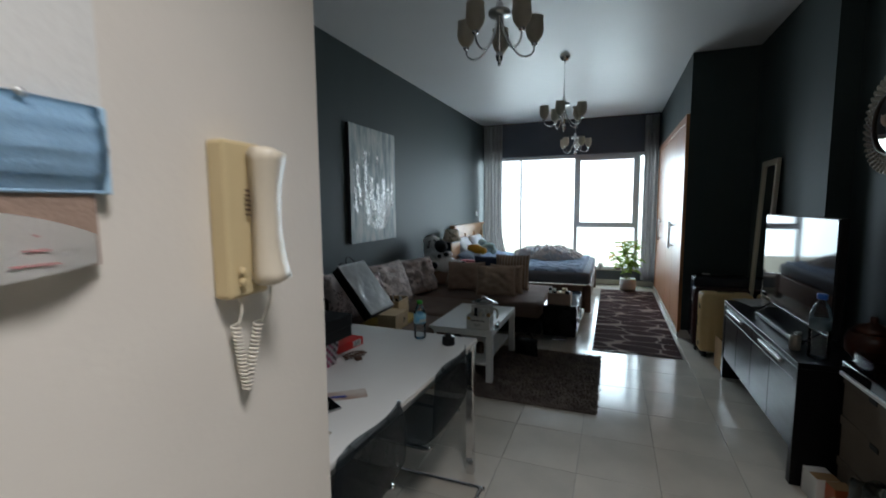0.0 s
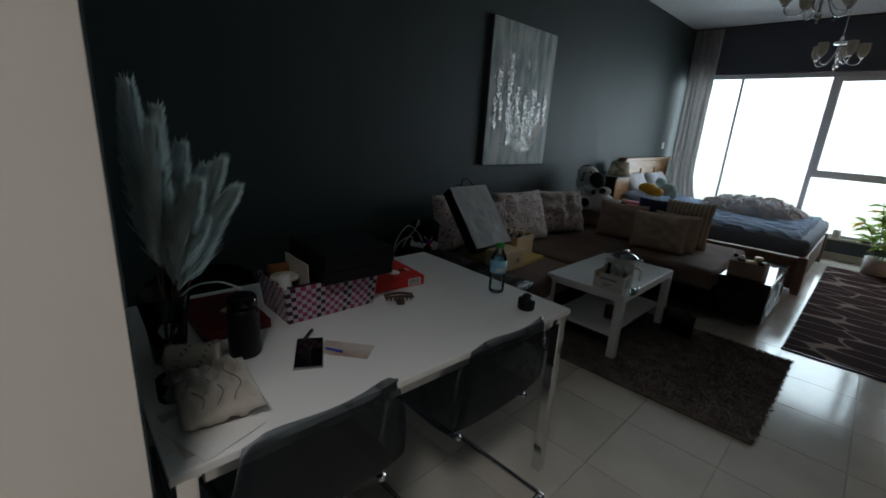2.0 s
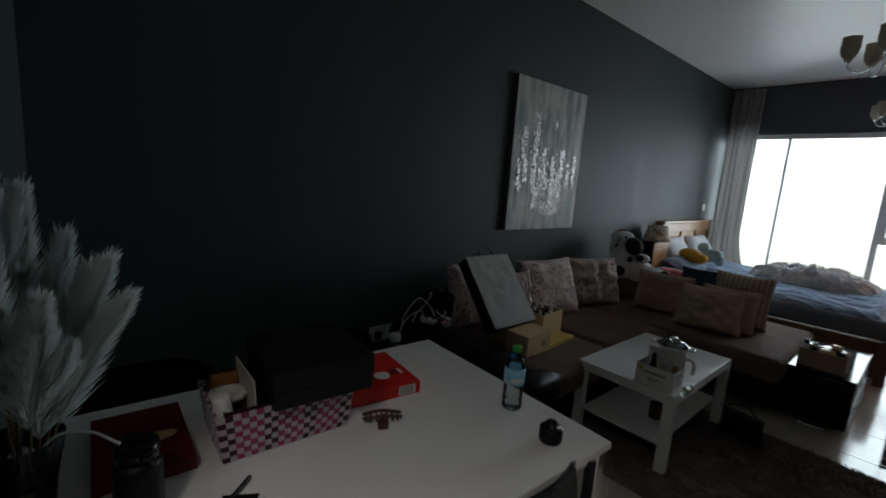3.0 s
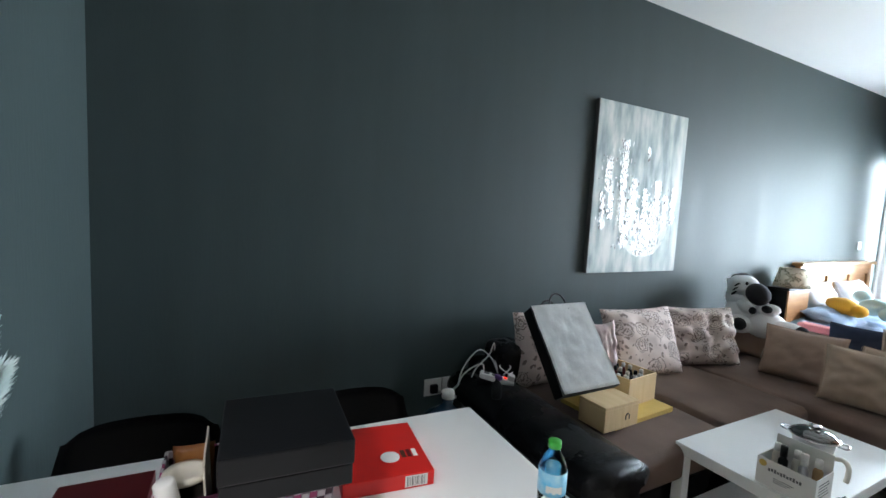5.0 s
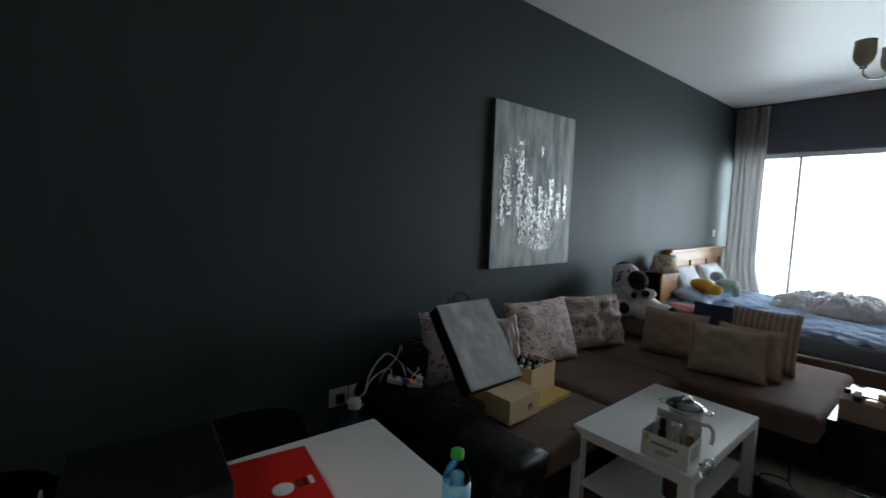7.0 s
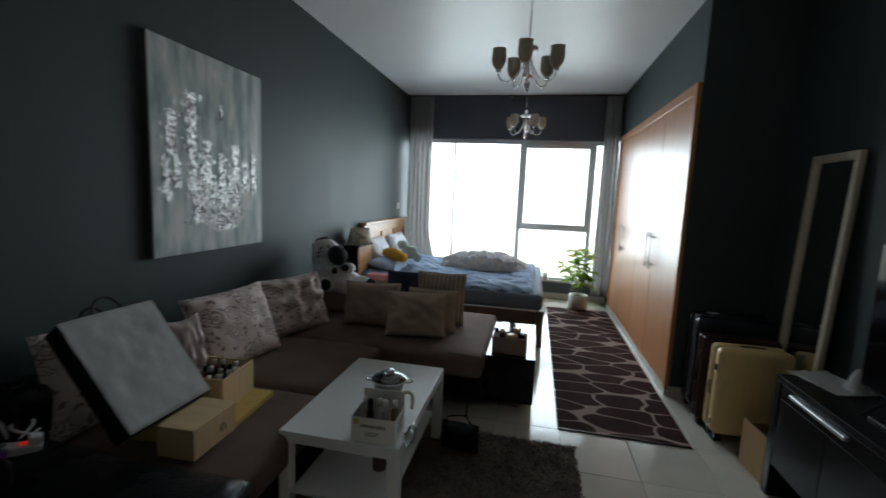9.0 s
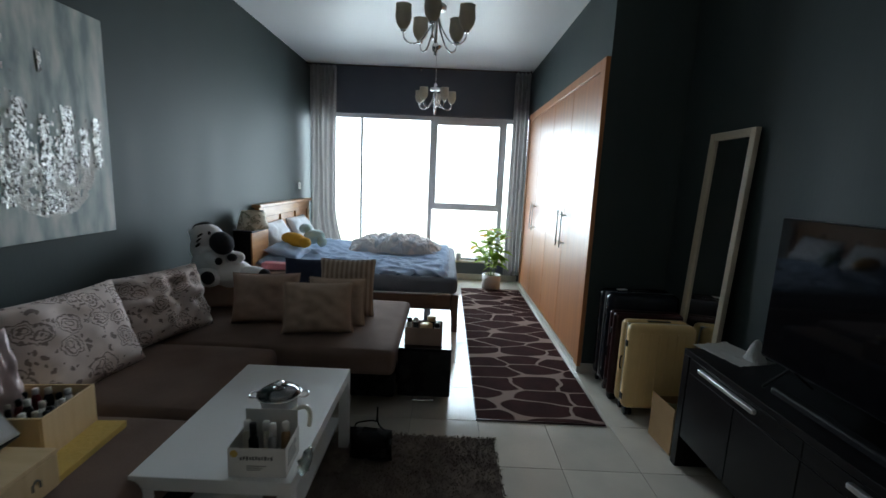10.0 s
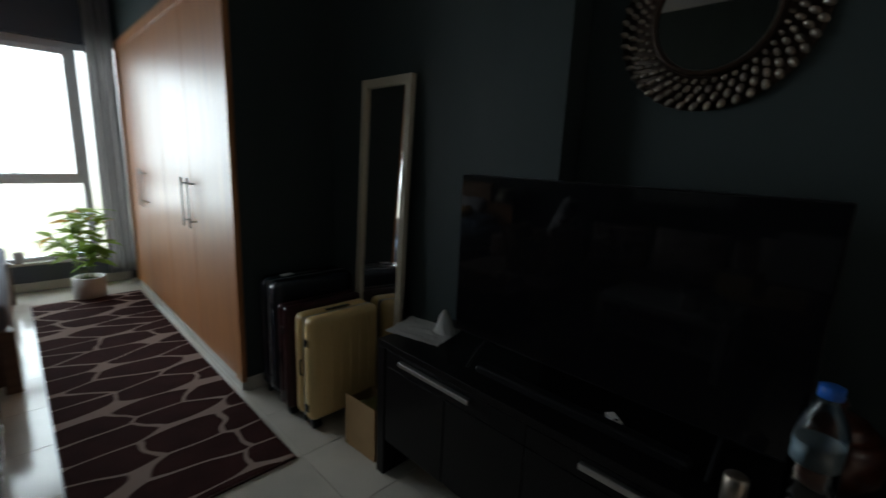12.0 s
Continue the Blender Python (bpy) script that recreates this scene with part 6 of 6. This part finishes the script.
for ends in (((0.02, -0.014, -0.002), (0.016, -0.02, -0.045), 0.0), ((0.045, 0.030, 0.006), (0.022, 0.024, -0.05), 1.0)):
    pts = []
    a, b = Vector(ends[1]), Vector((0.016, -0.002, -0.150))
    turns = 17
    for i in range(turns * 8 + 1):
        u = i / (turns * 8)
        p = a.lerp(b, u)
        ang = u * turns * 2 * math.pi
        pts.append((p.x + 0.0065 * math.cos(ang), p.y + 0.0065 * math.sin(ang), p.z))
    part("cord", tube(smooth_path([ends[0], tuple(Vector(ends[0]).lerp(Vector(ends[1]), 0.5) + Vector((0.006, 0.004, 0))), pts[0]], 4)[:-1] + pts, 0.0019, 5), M_whiteplastic, ic, "coiled cream cord", True)

lh = thing("letter_holder", (entry_x(2.715), 2.715, 1.367, 0, 0, 5), "card letter holder with papers on the entry wall", "letter holder")
part("card", box(0.0005, 0.012, -0.08, 0.062, 0.012, 0.095, 0.002), M_brown2, lh, "brown card backing")
bm = bmesh.new()
low, up = [], []
for k in range(15):
    u = k / 14
    y = -0.085 + 0.142 * u
    for row, zz in ((low, 0.002 + 0.012 * u), (up, 0.076 - 0.030 * u ** 1.8)):
        row.append(bm.verts.new((0.014 + 0.014 * math.sin(u * 3.14), y, zz)))
for k in range(14):
    bm.faces.new((low[k], low[k + 1], up[k + 1], up[k]))
bmesh.ops.solidify(bm, geom=bm.faces[:], thickness=0.002)
part("leaflet", bm, M_paper, lh, "white leaflet with faint pink lines")
part("notice", box(0.0005, 0.003, -0.085, 0.082, 0.098, 0.42, 0.0006, 1), M_paper, lh, "large white sheet above the holder")
bm = bmesh.new()
for k in range(3):
    add_box(bm, 0.0285, 0.0295, -0.03 + 0.01 * k, 0.01 - 0.008 * k, 0.02 + k * 0.014, 0.0212 + k * 0.014)
part("print", bm, M_pink, lh, "thin pink lines")
mk = thing("face_mask", (entry_x(2.712), 2.712, 1.457, 0, 0, 5), "pale blue pleated face mask hung on the wall", "face mask")
bm = bmesh.new()
rows = []
for j in range(17):
    rows.append([bm.verts.new((0.012 + 0.003 * (j % 4 == 0) + 0.012 * math.sin(j / 16 * math.pi), -0.085 + 0.157 * i / 12, 0.0 + 0.095 * j / 16)) for i in range(13)])
for a, b in zip(rows, rows[1:]):
    for i in range(12):
        bm.faces.new((a[i], a[i + 1], b[i + 1], b[i]))
bmesh.ops.solidify(bm, geom=bm.faces[:], thickness=0.0015)
part("cloth", bm, M_maskblue, mk, "", True)
part("hem", tube([(0.014, -0.085, 0.002), (0.014, 0.072, 0.002)], 0.0018, 6), M_maskblue, mk)
part("side_hem", box(0.010, 0.0165, 0.0725, 0.080, 0.0, 0.095, 0.001, 1), M_maskblue, mk, "stitched blue side hem")
bm = lathe([(0.004, 0), (0.004, 0.02)], 8, None, pose(0.0005, 0.0, 0.094, 0, 90, 0))
part("hook", bm, M_steel, mk, "", True)


# ---- window corner ----
plant = thing("potted_plant", (0.17, 10.24, 0.0), "leafy yellow-green plant in a light grey pot", "plant")
part("pot", ring_shell(0.125, 0.112, 0, 0.20, 30, 0.15), M_pot, plant, "light grey ceramic pot", True)
part("soil", lathe([(0.110, 0.151), (0.111, 0.165), (0.001, 0.168)], 24), M_soil, plant, "", True)
rng = random.Random(8)
me_leaf = {}
for nm, mm in (("leaf", M_leaf), ("old_leaf", M_leafyellow)):
    verts, faces = [], []
    n = 8
    for i in range(n + 1):
        u = i / n
        w = 0.30 * math.sin(math.pi * min(1, u ** 0.8)) ** 0.9 * (1 - 0.25 * u)
        droop = -0.28 * u * u
        verts += [(u, -w, droop + 0.05 * w), (u, 0, droop - 0.03), (u, w, droop + 0.05 * w)]
    for i in range(n):
        k = 3 * i
        faces += [(k, k + 3, k + 4, k + 1), (k + 1, k + 4, k + 5, k + 2)]
    me = bpy.data.meshes.new(nm)
    me.from_pydata(verts, [], faces)
    me.materials.append(mm)
    me.shade_smooth()
    me_leaf[nm] = me
for s in range(5):
    a = 2 * math.pi * s / 5 + 0.4
    top = Vector((0.20 * math.cos(a) * rng.uniform(0.6, 1.2), 0.15 * math.sin(a), rng.uniform(0.58, 0.86)))
    path = smooth_path([(0.03 * math.cos(a), 0.03 * math.sin(a), 0.166), tuple(top * 0.5 + Vector((0, 0, 0.12))), tuple(top)], 8)
    stem = part("stem", tube(path, 0.005, 7), M_stem, plant, "", True)
    for k in range(27):
        u = 0.30 + 0.70 * rng.random()
        p = path[min(len(path) - 1, int(u * (len(path) - 1)))]
        old = rng.random() < 0.04
        lf = new("leaf", me_leaf["old_leaf" if old else "leaf"])
        L = rng.uniform(0.12, 0.20)
        lf.matrix_world = Matrix.Translation(p) @ Euler((rng.uniform(-0.4, 0.4), rng.uniform(-0.75, 0.35), rng.uniform(0, 6.283))).to_matrix().to_4x4() @ Matrix.Diagonal((L, L * 0.72, L, 1))
        mw = lf.matrix_world.copy()
        lf.parent = stem
        lf.matrix_basis = mw
candle = thing("candle_jar", (-0.275, 10.79, 0.2755), "small pale candle jar on the window sill", "candle")
part("jar", ring_shell(0.042, 0.037, 0, 0.10, 22), M_pot, candle, "", True)
part("wax", lathe([(0.036, 0.005), (0.036, 0.07), (0.001, 0.07)], 20), M_paper, candle, "", True)
dish = thing("sill_dish", (0.02, 10.79, 0.2755), "low brown dish on the window sill", "dish")
part("dish", ring_shell(0.05, 0.045, 0, 0.025, 20), M_tort, dish, "", True)

# ---- suitcases ----


def suitcase(loc, w, d, h, material, label, trim, ribs, turn=0.0):
    t = thing("suitcase", pose(loc[0], loc[1], 0, 0, 0, turn), label, "suitcase", "suitcases")
    z0 = 0.055
    for y0, y1 in ((-d / 2, -0.004), (0.004, d / 2)):
        part("shell", box(-w / 2, w / 2, y0, y1, z0, h, min(0.045, (y1 - y0) * 0.45), 4), material, t, "", True)
    part("zip", box(-w / 2 + 0.01, w / 2 - 0.01, -0.0038, 0.0038, z0 + 0.01, h - 0.01, 0.002), trim, t)
    bm = bmesh.new()
    for k in range(ribs):
        x = -w / 2 + 0.07 + k * (w - 0.14) / max(1, ribs - 1)
        add_box(bm, x - 0.008, x + 0.008, -d / 2 - 0.003, -d / 2 + 0.001, z0 + 0.05, h - 0.05, 0.001, 1)
    part("rib", bm, material, t, "raised shell ribs")
    for x in (-w / 2 + 0.05, w / 2 - 0.05):
        for y in (-d / 2 + 0.045, d / 2 - 0.045):
            part("wheel_fork", box(x - 0.014, x + 0.014, y - 0.014, y + 0.014, 0.034, z0 + 0.004, 0.003), M_black, t)
            for s in (-1, 1):
                part("wheel", lathe([(0.010, -0.007), (0.025, -0.007), (0.025, 0.007), (0.010, 0.007)], 16, None, Matrix.Translation((x + s * 0.012, y, 0.0252)) @ pose(0, 0, 0, 0, 90, 0)), M_black, t, "", True)
    part("top_handle", box(-0.07, 0.07, -0.012, 0.012, h + 0.0005, h + 0.006, 0.002), M_black, t)
    part("side_handle", tube(smooth_path([(-w / 2 + 0.001, 0, h * 0.48), (-w / 2 - 0.009, 0, h * 0.50), (-w / 2 - 0.009, 0, h * 0.60), (-w / 2 + 0.001, 0, h * 0.62)], 4), 0.005, 8), M_black, t, "", True)
    for z in (0.13, h - 0.13):
        part("latch", box(-w / 2 - 0.004, -w / 2 + 0.004, -d / 2 + 0.03, -d / 2 + 0.06, z - 0.02, z + 0.02, 0.002), M_black, t)
    return t


suitcase((0.90, 7.095), 0.42, 0.18, 0.615, M_yellowcase, "cream yellow hard shell suitcase beside the television cabinet", M_steel, 6)
suitcase((0.893, 7.255), 0.46, 0.11, 0.63, M_redcase, "thin dark red suitcase between two others", M_black, 5)
suitcase((0.928, 7.475), 0.50, 0.24, 0.72, M_navycase, "large black suitcase against the dark wall", M_steel, 6)
lt = thing("luggage_tag", pose(0.80, 7.47, 0.7275, 0, 0, 15), "white airline tag lying on the black suitcase", "tag")
part("tag", box(-0.035, 0.035, -0.02, 0.02, 0, 0.004, 0.001), M_paper, lt)

cb_ = thing("carton_box", pose(0.875, 6.735, 0, 0, 0, 4), "open brown cardboard box between suitcase and cabinet", "box")
bm = box(-0.08, 0.09, -0.105, 0.115, 0, 0.005)
for b6 in ((-0.08, -0.076, -0.105, 0.115, 0.0051, 0.27), (0.086, 0.09, -0.105, 0.115, 0.0051, 0.24), (-0.0759, 0.0859, -0.105, -0.101, 0.0051, 0.26), (-0.0759, 0.0859, 0.111, 0.115, 0.0051, 0.24)):
    add_box(bm, *b6)
part("body", bm, M_card, cb_)
fd = thing("folded_bag", pose(0.88, 6.74, 0.0055, 0, 0, 0), "crumpled olive bag inside the cardboard box", "bag")
M_olive = mat("olive crumpled film", (0.16, 0.15, 0.04), 0.4, vary=0.4, bump=0.5, bump_scale=20)
part("bag", cushion_bm(0.13, 0.235, 0.17, 71, 0.03, 14, 0.05, None, pose(0, 0, 0.118)), M_olive, fd, "", True)

# leaning mirror
mr_ = thing("standing_mirror", pose(1.125, 7.055, 0.0, 0, 2.1, -1), "tall cream-framed mirror leaning on the dark wall", "mirror")
bm = bmesh.new()
W2, H = 0.212, 1.81
for b6 in ((-0.03, 0.0, -W2, -W2 + 0.045, 0, H), (-0.03, 0.0, W2 - 0.045, W2, 0, H), (-0.03, 0.0, -W2 + 0.0451, W2 - 0.0451, 0, 0.045), (-0.03, 0.0, -W2 + 0.0451, W2 - 0.0451, H - 0.045, H)):
    add_box(bm, *b6, 0.004, 2)
part("frame", bm, M_cream_frame, mr_, "cream wooden frame")
part("glass", box(-0.014, -0.008, -W2 + 0.0452, W2 - 0.0452, 0.0452, H - 0.0452), M_mirror, mr_)

# ---- television cabinet ----
cab = thing("tv_cabinet", (1.03, 5.82, 0), "black-brown low television cabinet with steel handles", "cabinet")
cx0, cx1, cy0, cy1 = -0.245, 0.24, -0.765, 0.765
part("top", box(cx0, cx1, cy0, cy1, 0.615, 0.645, 0.002, 1), M_espresso, cab)
for y0, y1 in ((cy0, cy0 + 0.05), (cy1 - 0.05, cy1)):
    part("side", box(cx0, cx1, y0, y1, 0.0, 0.6148, 0.002, 1), M_espresso, cab)
part("body", box(cx0 + 0.022, cx1, cy0 + 0.051, cy1 - 0.051, 0.175, 0.6145), M_espresso, cab)
wd = (cy1 - cy0 - 0.104) / 4
for k in range(4):
    y0 = cy0 + 0.052 + k * wd
    part("door", box(cx0 + 0.003, cx0 + 0.021, y0 + 0.002, y0 + wd - 0.002, 0.18, 0.535, 0.0015, 1), M_espresso, cab)
for k in range(2):
    y0 = cy0 + 0.052 + k * 2 * wd
    dr = part("drawer", box(cx0 + 0.003, cx0 + 0.021, y0 + 0.002, y0 + 2 * wd - 0.002, 0.539, 0.611, 0.0015, 1), M_espresso, cab)
    yc = y0 + wd + (-0.02 if k == 0 else 0.06)
    part("handle", box(cx0 - 0.018, cx0 + 0.0028, yc - 0.19, yc + 0.19, 0.578, 0.598, 0.004), M_steel, dr, "wide brushed steel handle")

tv = thing("television", (0.975, 5.75, 0.6455), "large black flat television on the cabinet, switched off", "television")
part("back", box(-0.012, 0.03, -0.55, 0.55, 0.088, 0.712, 0.006), M_black, tv)
part("screen", box(-0.0165, -0.0125, -0.546, 0.546, 0.098, 0.708, 0.001, 1), M_screen, tv, "glossy black screen")
for y in (-0.40, 0.40):
    part("foot", tube([(-0.10, y, 0.006), (0.005, y, 0.088), (0.11, y, 0.006)], 0.006, 8), M_black, tv)
sb = thing("soundbar", (0.90, 5.75, 0.6455), "slim dark grey soundbar before the television", "soundbar")
part("body", box(-0.025, 0.025, -0.36, 0.36, 0, 0.030, 0.010), M_black, sb)
part("grille", box(-0.0275, -0.0251, -0.34, 0.34, 0.006, 0.024), M_black, sb)
rm = thing("remote_control", pose(0.965, 5.625, 0.6455, 0, 0, 50), "small white remote lying under the television", "remote")
part("body", box(-0.03, 0.03, -0.015, 0.015, 0, 0.014, 0.004), M_socket, rm)
part("key", box(-0.02, -0.012, -0.005, 0.005, 0.0141, 0.016), M_black, rm)
tp = thing("plastic_packet", pose(0.985, 6.51, 0.6455, 0, 0, 14), "crumpled white plastic packet on the cabinet end", "packet")
bm = bmesh.new()
rows = []
for j in range(25):
    rows.append([bm.verts.new((-0.11 + 0.22 * i / 20, -0.14 + 0.28 * j / 24, 0.005 + 0.012 * max(0, noise.noise(Vector((i * 0.25, j * 0.22, 5)))) + 0.004 * abs(noise.noise(Vector((i * 0.7, j * 0.6, 2)))) + (0.105 * max(0, 1 - ((i - 14) / 4) ** 2 - ((j - 5) / 4) ** 2)))) for i in range(21)])
for a, b in zip(rows, rows[1:]):
    for i in range(20):
        bm.faces.new((a[i], a[i + 1], b[i + 1], b[i]))
bmesh.ops.solidify(bm, geom=bm.faces[:], thickness=0.002)
part("wrap", bm, M_paper, tp)
big = water_bottle((0.905, 5.17, 0.6455), 0.047, 0.335, M_capblue, "large clear water bottle with a blue cap")
lab = lathe([(0.0445, 0.155), (0.0445, 0.205), (0.0442, 0.205), (0.0442, 0.155)], 24)
M_paleLabel = mat("pale blue-grey bottle label", (0.20, 0.26, 0.29), 0.4, vary=0.12, scale=30)
part("label", lab, M_paleLabel, big, "pale printed label", True)
can = thing("metal_can", (0.845, 5.29, 0.6455), "small champagne metal tin by the water bottle", "tin")
part("body", lathe([(0.024, 0), (0.026, 0.004), (0.026, 0.075), (0.022, 0.08), (0.001, 0.08)], 20), M_champagne, can, "", True)

# ---- stack beside the cabinet ----
z = 0.0
for k, (h, dx, tw) in enumerate(((0.22, 0.0, 0), (0.21, 0.008, 2), (0.20, -0.004, -1))):
    st = thing("storage_box", pose(1.13 + dx, 4.74, z, 0, 0, tw), "taupe card storage box in a stack beside the cabinet", "box", "stacked storage boxes")
    part("body", box(-0.175, 0.175, -0.27, 0.27, 0, h - 0.046, 0.004), M_taupecard, st)
    part("lid", box(-0.18, 0.18, -0.275, 0.275, h - 0.0455, h - 0.0005, 0.004), M_taupecard, st)
    part("tab", box(-0.184, -0.1802, -0.03, 0.03, h - 0.035, h - 0.012, 0.001), M_black, st, "black pull tab")
    z += h
bt = thing("black_tray", pose(1.12, 4.72, z, 0, 0, 0), "glossy black tray with a white rim on the box stack", "tray")
part("tray", box(-0.19, 0.19, -0.27, 0.27, 0.018, 0.07, 0.006), M_screen, bt)
part("rim", box(-0.195, 0.195, -0.275, 0.275, 0.0, 0.0178, 0.003), M_socket, bt, "white lower rim")
gt = thing("glass_dish", (1.02, 4.86, z + 0.0705), "rectangular clear glass dish on the black tray", "dish")
bm = box(-0.07, 0.07, -0.08, 0.08, 0, 0.006)
for b6 in ((-0.07, -0.066, -0.08, 0.08, 0.0061, 0.06), (0.066, 0.07, -0.08, 0.08, 0.0061, 0.06), (-0.0659, 0.0659, -0.08, -0.076, 0.0061, 0.06), (-0.0659, 0.0659, 0.076, 0.08, 0.0061, 0.06)):
    add_box(bm, *b6)
part("dish", bm, M_vaseglass, gt)
og = thing("orange_bowl", (1.105, 5.15, 0.6455), "orange amber glass bowl with a lid on the television cabinet", "bowl")
part("bowl", lathe([(0.05, 0), (0.055, 0.006), (0.10, 0.06), (0.105, 0.12), (0.09, 0.16), (0.086, 0.16)], 28), M_orange, og, "", True)
part("lid", lathe([(0.088, 0.1605), (0.06, 0.19), (0.02, 0.205), (0.012, 0.215), (0.018, 0.225), (0.012, 0.238)], 24), M_orange, og, "", True)
ob_ = thing("orange_box", pose(0.925, 4.885, 0, 0, 0, 8), "small orange box on the floor between carton and stack", "box")
part("body", box(-0.045, 0.035, -0.035, 0.035, 0, 0.13, 0.003), M_orangebox, ob_)
part("flap", box(-0.045, 0.035, -0.035, 0.035, 0.1301, 0.132), M_card, ob_)
for dx, dy, lab in ((0.93, 4.85, "brown"), (0.915, 5.10, "white")):
    sbx = thing("small_carton", pose(dx - 0.03, dy - 0.12, 0, 0, 0, 8), lab + " small carton on the floor by the stack", "carton")
    part("body", box(-0.05, 0.045, -0.06, 0.06, 0, 0.13, 0.002), M_card if lab == "brown" else M_paper, sbx)
    part("flap", box(-0.05, 0.045, -0.06, 0.0, 0.1301, 0.133), M_card, sbx)
pbg = thing("plastic_bag", pose(0.885, 4.585, 0.0, 0, 0, 0), "knotted clear plastic bag of bottles on the floor", "bag")
part("film", cushion_bm(0.17, 0.21, 0.16, 81, 0.03, 18, 0.08, None, pose(0, 0, 0.155) @ Matrix.Diagonal((0.72, 0.75, 1.8, 1))), M_film, pbg, "", True)
part("knot", tube(smooth_path([(-0.02, 0, 0.29), (0.0, 0.01, 0.325), (0.03, 0.0, 0.34), (0.04, -0.01, 0.325)], 4), 0.006, 6), M_film, pbg, "", True)
for k in range(3):
    part("bottle", lathe([(0.026, 0.012), (0.028, 0.02), (0.028, 0.11), (0.012, 0.14), (0.012, 0.155)], 14, None, Matrix.Translation((-0.04 + 0.04 * k, 0.02 * (-1) ** k, 0))), M_pet, pbg, "", True)

# ---- refrigerator in the hall ----
fridge = thing("refrigerator", (0.66, 3.50, 0), "dark steel refrigerator with long bar handles beside the hall", "refrigerator")
part("body", box(0.045, 0.70, -0.36, 0.36, 0.02, 1.78, 0.012), M_printgrey, fridge, "dark grey cabinet")
for z0, z1, h0, h1 in ((0.06, 1.118, 0.72, 1.105), (1.13, 1.775, 1.145, 1.53)):
    door = part("door", box(-0.02, 0.044, -0.358, 0.358, z0, z1, 0.010), M_steel, fridge, "brushed steel door")
    bm = tube(smooth_path([(-0.024, 0.322, h0), (-0.066, 0.322, h0 + 0.006), (-0.070, 0.322, h0 + 0.05), (-0.070, 0.322, h1 - 0.05), (-0.066, 0.322, h1 - 0.006), (-0.024, 0.322, h1)], 4), 0.013, 10)
    part("handle", bm, M_chrome, door, "long polished bar handle", True)
for y in (-0.3, 0.3):
    part("foot", lathe([(0.02, 0), (0.02, 0.02)], 12, None, Matrix.Translation((0.08, y, 0))), M_black, fridge)
    part("foot", lathe([(0.02, 0), (0.02, 0.02)], 12, None, Matrix.Translation((0.62, y, 0))), M_black, fridge)

# ---- round mirror ----
rmir = thing("round_mirror", (XR + 0.13, 5.62, 1.877), "round mirror in a beaded dark bronze frame", "mirror")
R = pose(0, 0, 0, 0, -90, 0)
part("glass", lathe([(0.165, 0.0), (0.165, 0.003)], 48, None, pose(-0.016, 0, 0, 0, -91, 0)), M_dimmirror, rmir, "mirror glass, dim reflection put into its tint")
part("backing", lathe([(0.279, 0.0005), (0.283, 0.006), (0.279, 0.0115), (0.17, 0.0118)], 56, None, R), M_bronze, rmir, "dark bronze ring", True)
part("inner_ring", tube([(-0.022, 0.172 * math.cos(a), 0.172 * math.sin(a)) for a in (k * math.pi / 32 for k in range(64))], 0.010, 8, None, True), M_bronze, rmir, "", True)
me_bead = bpy.data.meshes.new("bead")
bm = bmesh.new()
blob(bm, (0, 0, 0), (1, 1, 1), 10, (0, 0, 0), 0.0)
bm.to_mesh(me_bead)
bm.free()
me_bead.materials.append(M_champagne)
me_bead.shade_smooth()
for rr, n, sz, off in ((0.195, 44, (0.007, 0.006, 0.009), 0), (0.219, 44, (0.009, 0.008, 0.013), 0.5), (0.245, 44, (0.010, 0.009, 0.015), 0), (0.271, 44, (0.010, 0.010, 0.016), 0.5)):
    for k in range(n):
        a = 2 * math.pi * (k + off) / n
        b = new("bead", me_bead)
        b.matrix_basis = Matrix.Translation((-0.017, rr * math.cos(a), rr * math.sin(a))) @ pose(0, 0, 0, math.degrees(a) - 90 + 25, 0, 0) @ Matrix.Diagonal((*sz, 1))
        b.parent = rmir


# ---- floor tiles, last ----
sx, sy, gap = 0.41, 0.424, 0.003
bm = bmesh.new()
add_box(bm, -sx / 2 + gap / 2, sx / 2 - gap / 2, -sy / 2 + gap / 2, sy / 2 - gap / 2, -0.0055, 0.0)
for e in [e for e in bm.edges if all(abs(v.co.z) < 1e-6 for v in e.verts)]:
    e.tag = True
bmesh.ops.bevel(bm, geom=[e for e in bm.edges if all(abs(v.co.z) < 1e-6 for v in e.verts)], offset=0.0005, segments=1, affect="EDGES")
me_tile = bpy.data.meshes.new("tile")
bm.to_mesh(me_tile)
bm.free()
me_tile.materials.append(M_tile)
for i in range(-6, 4):
    for j in range(-16, 10):
        x, y = 0.17 + (i - 0.5) * sx, 6.89 + (j - 0.5) * sy
        if y < 3.0 and x < X_EDGE - 0.3 or x > XR + 0.2 or y > YF + 0.1:
            continue
        t = new("tile", me_tile)
        t.location = (x, y, 0.0)
        t.parent = floor
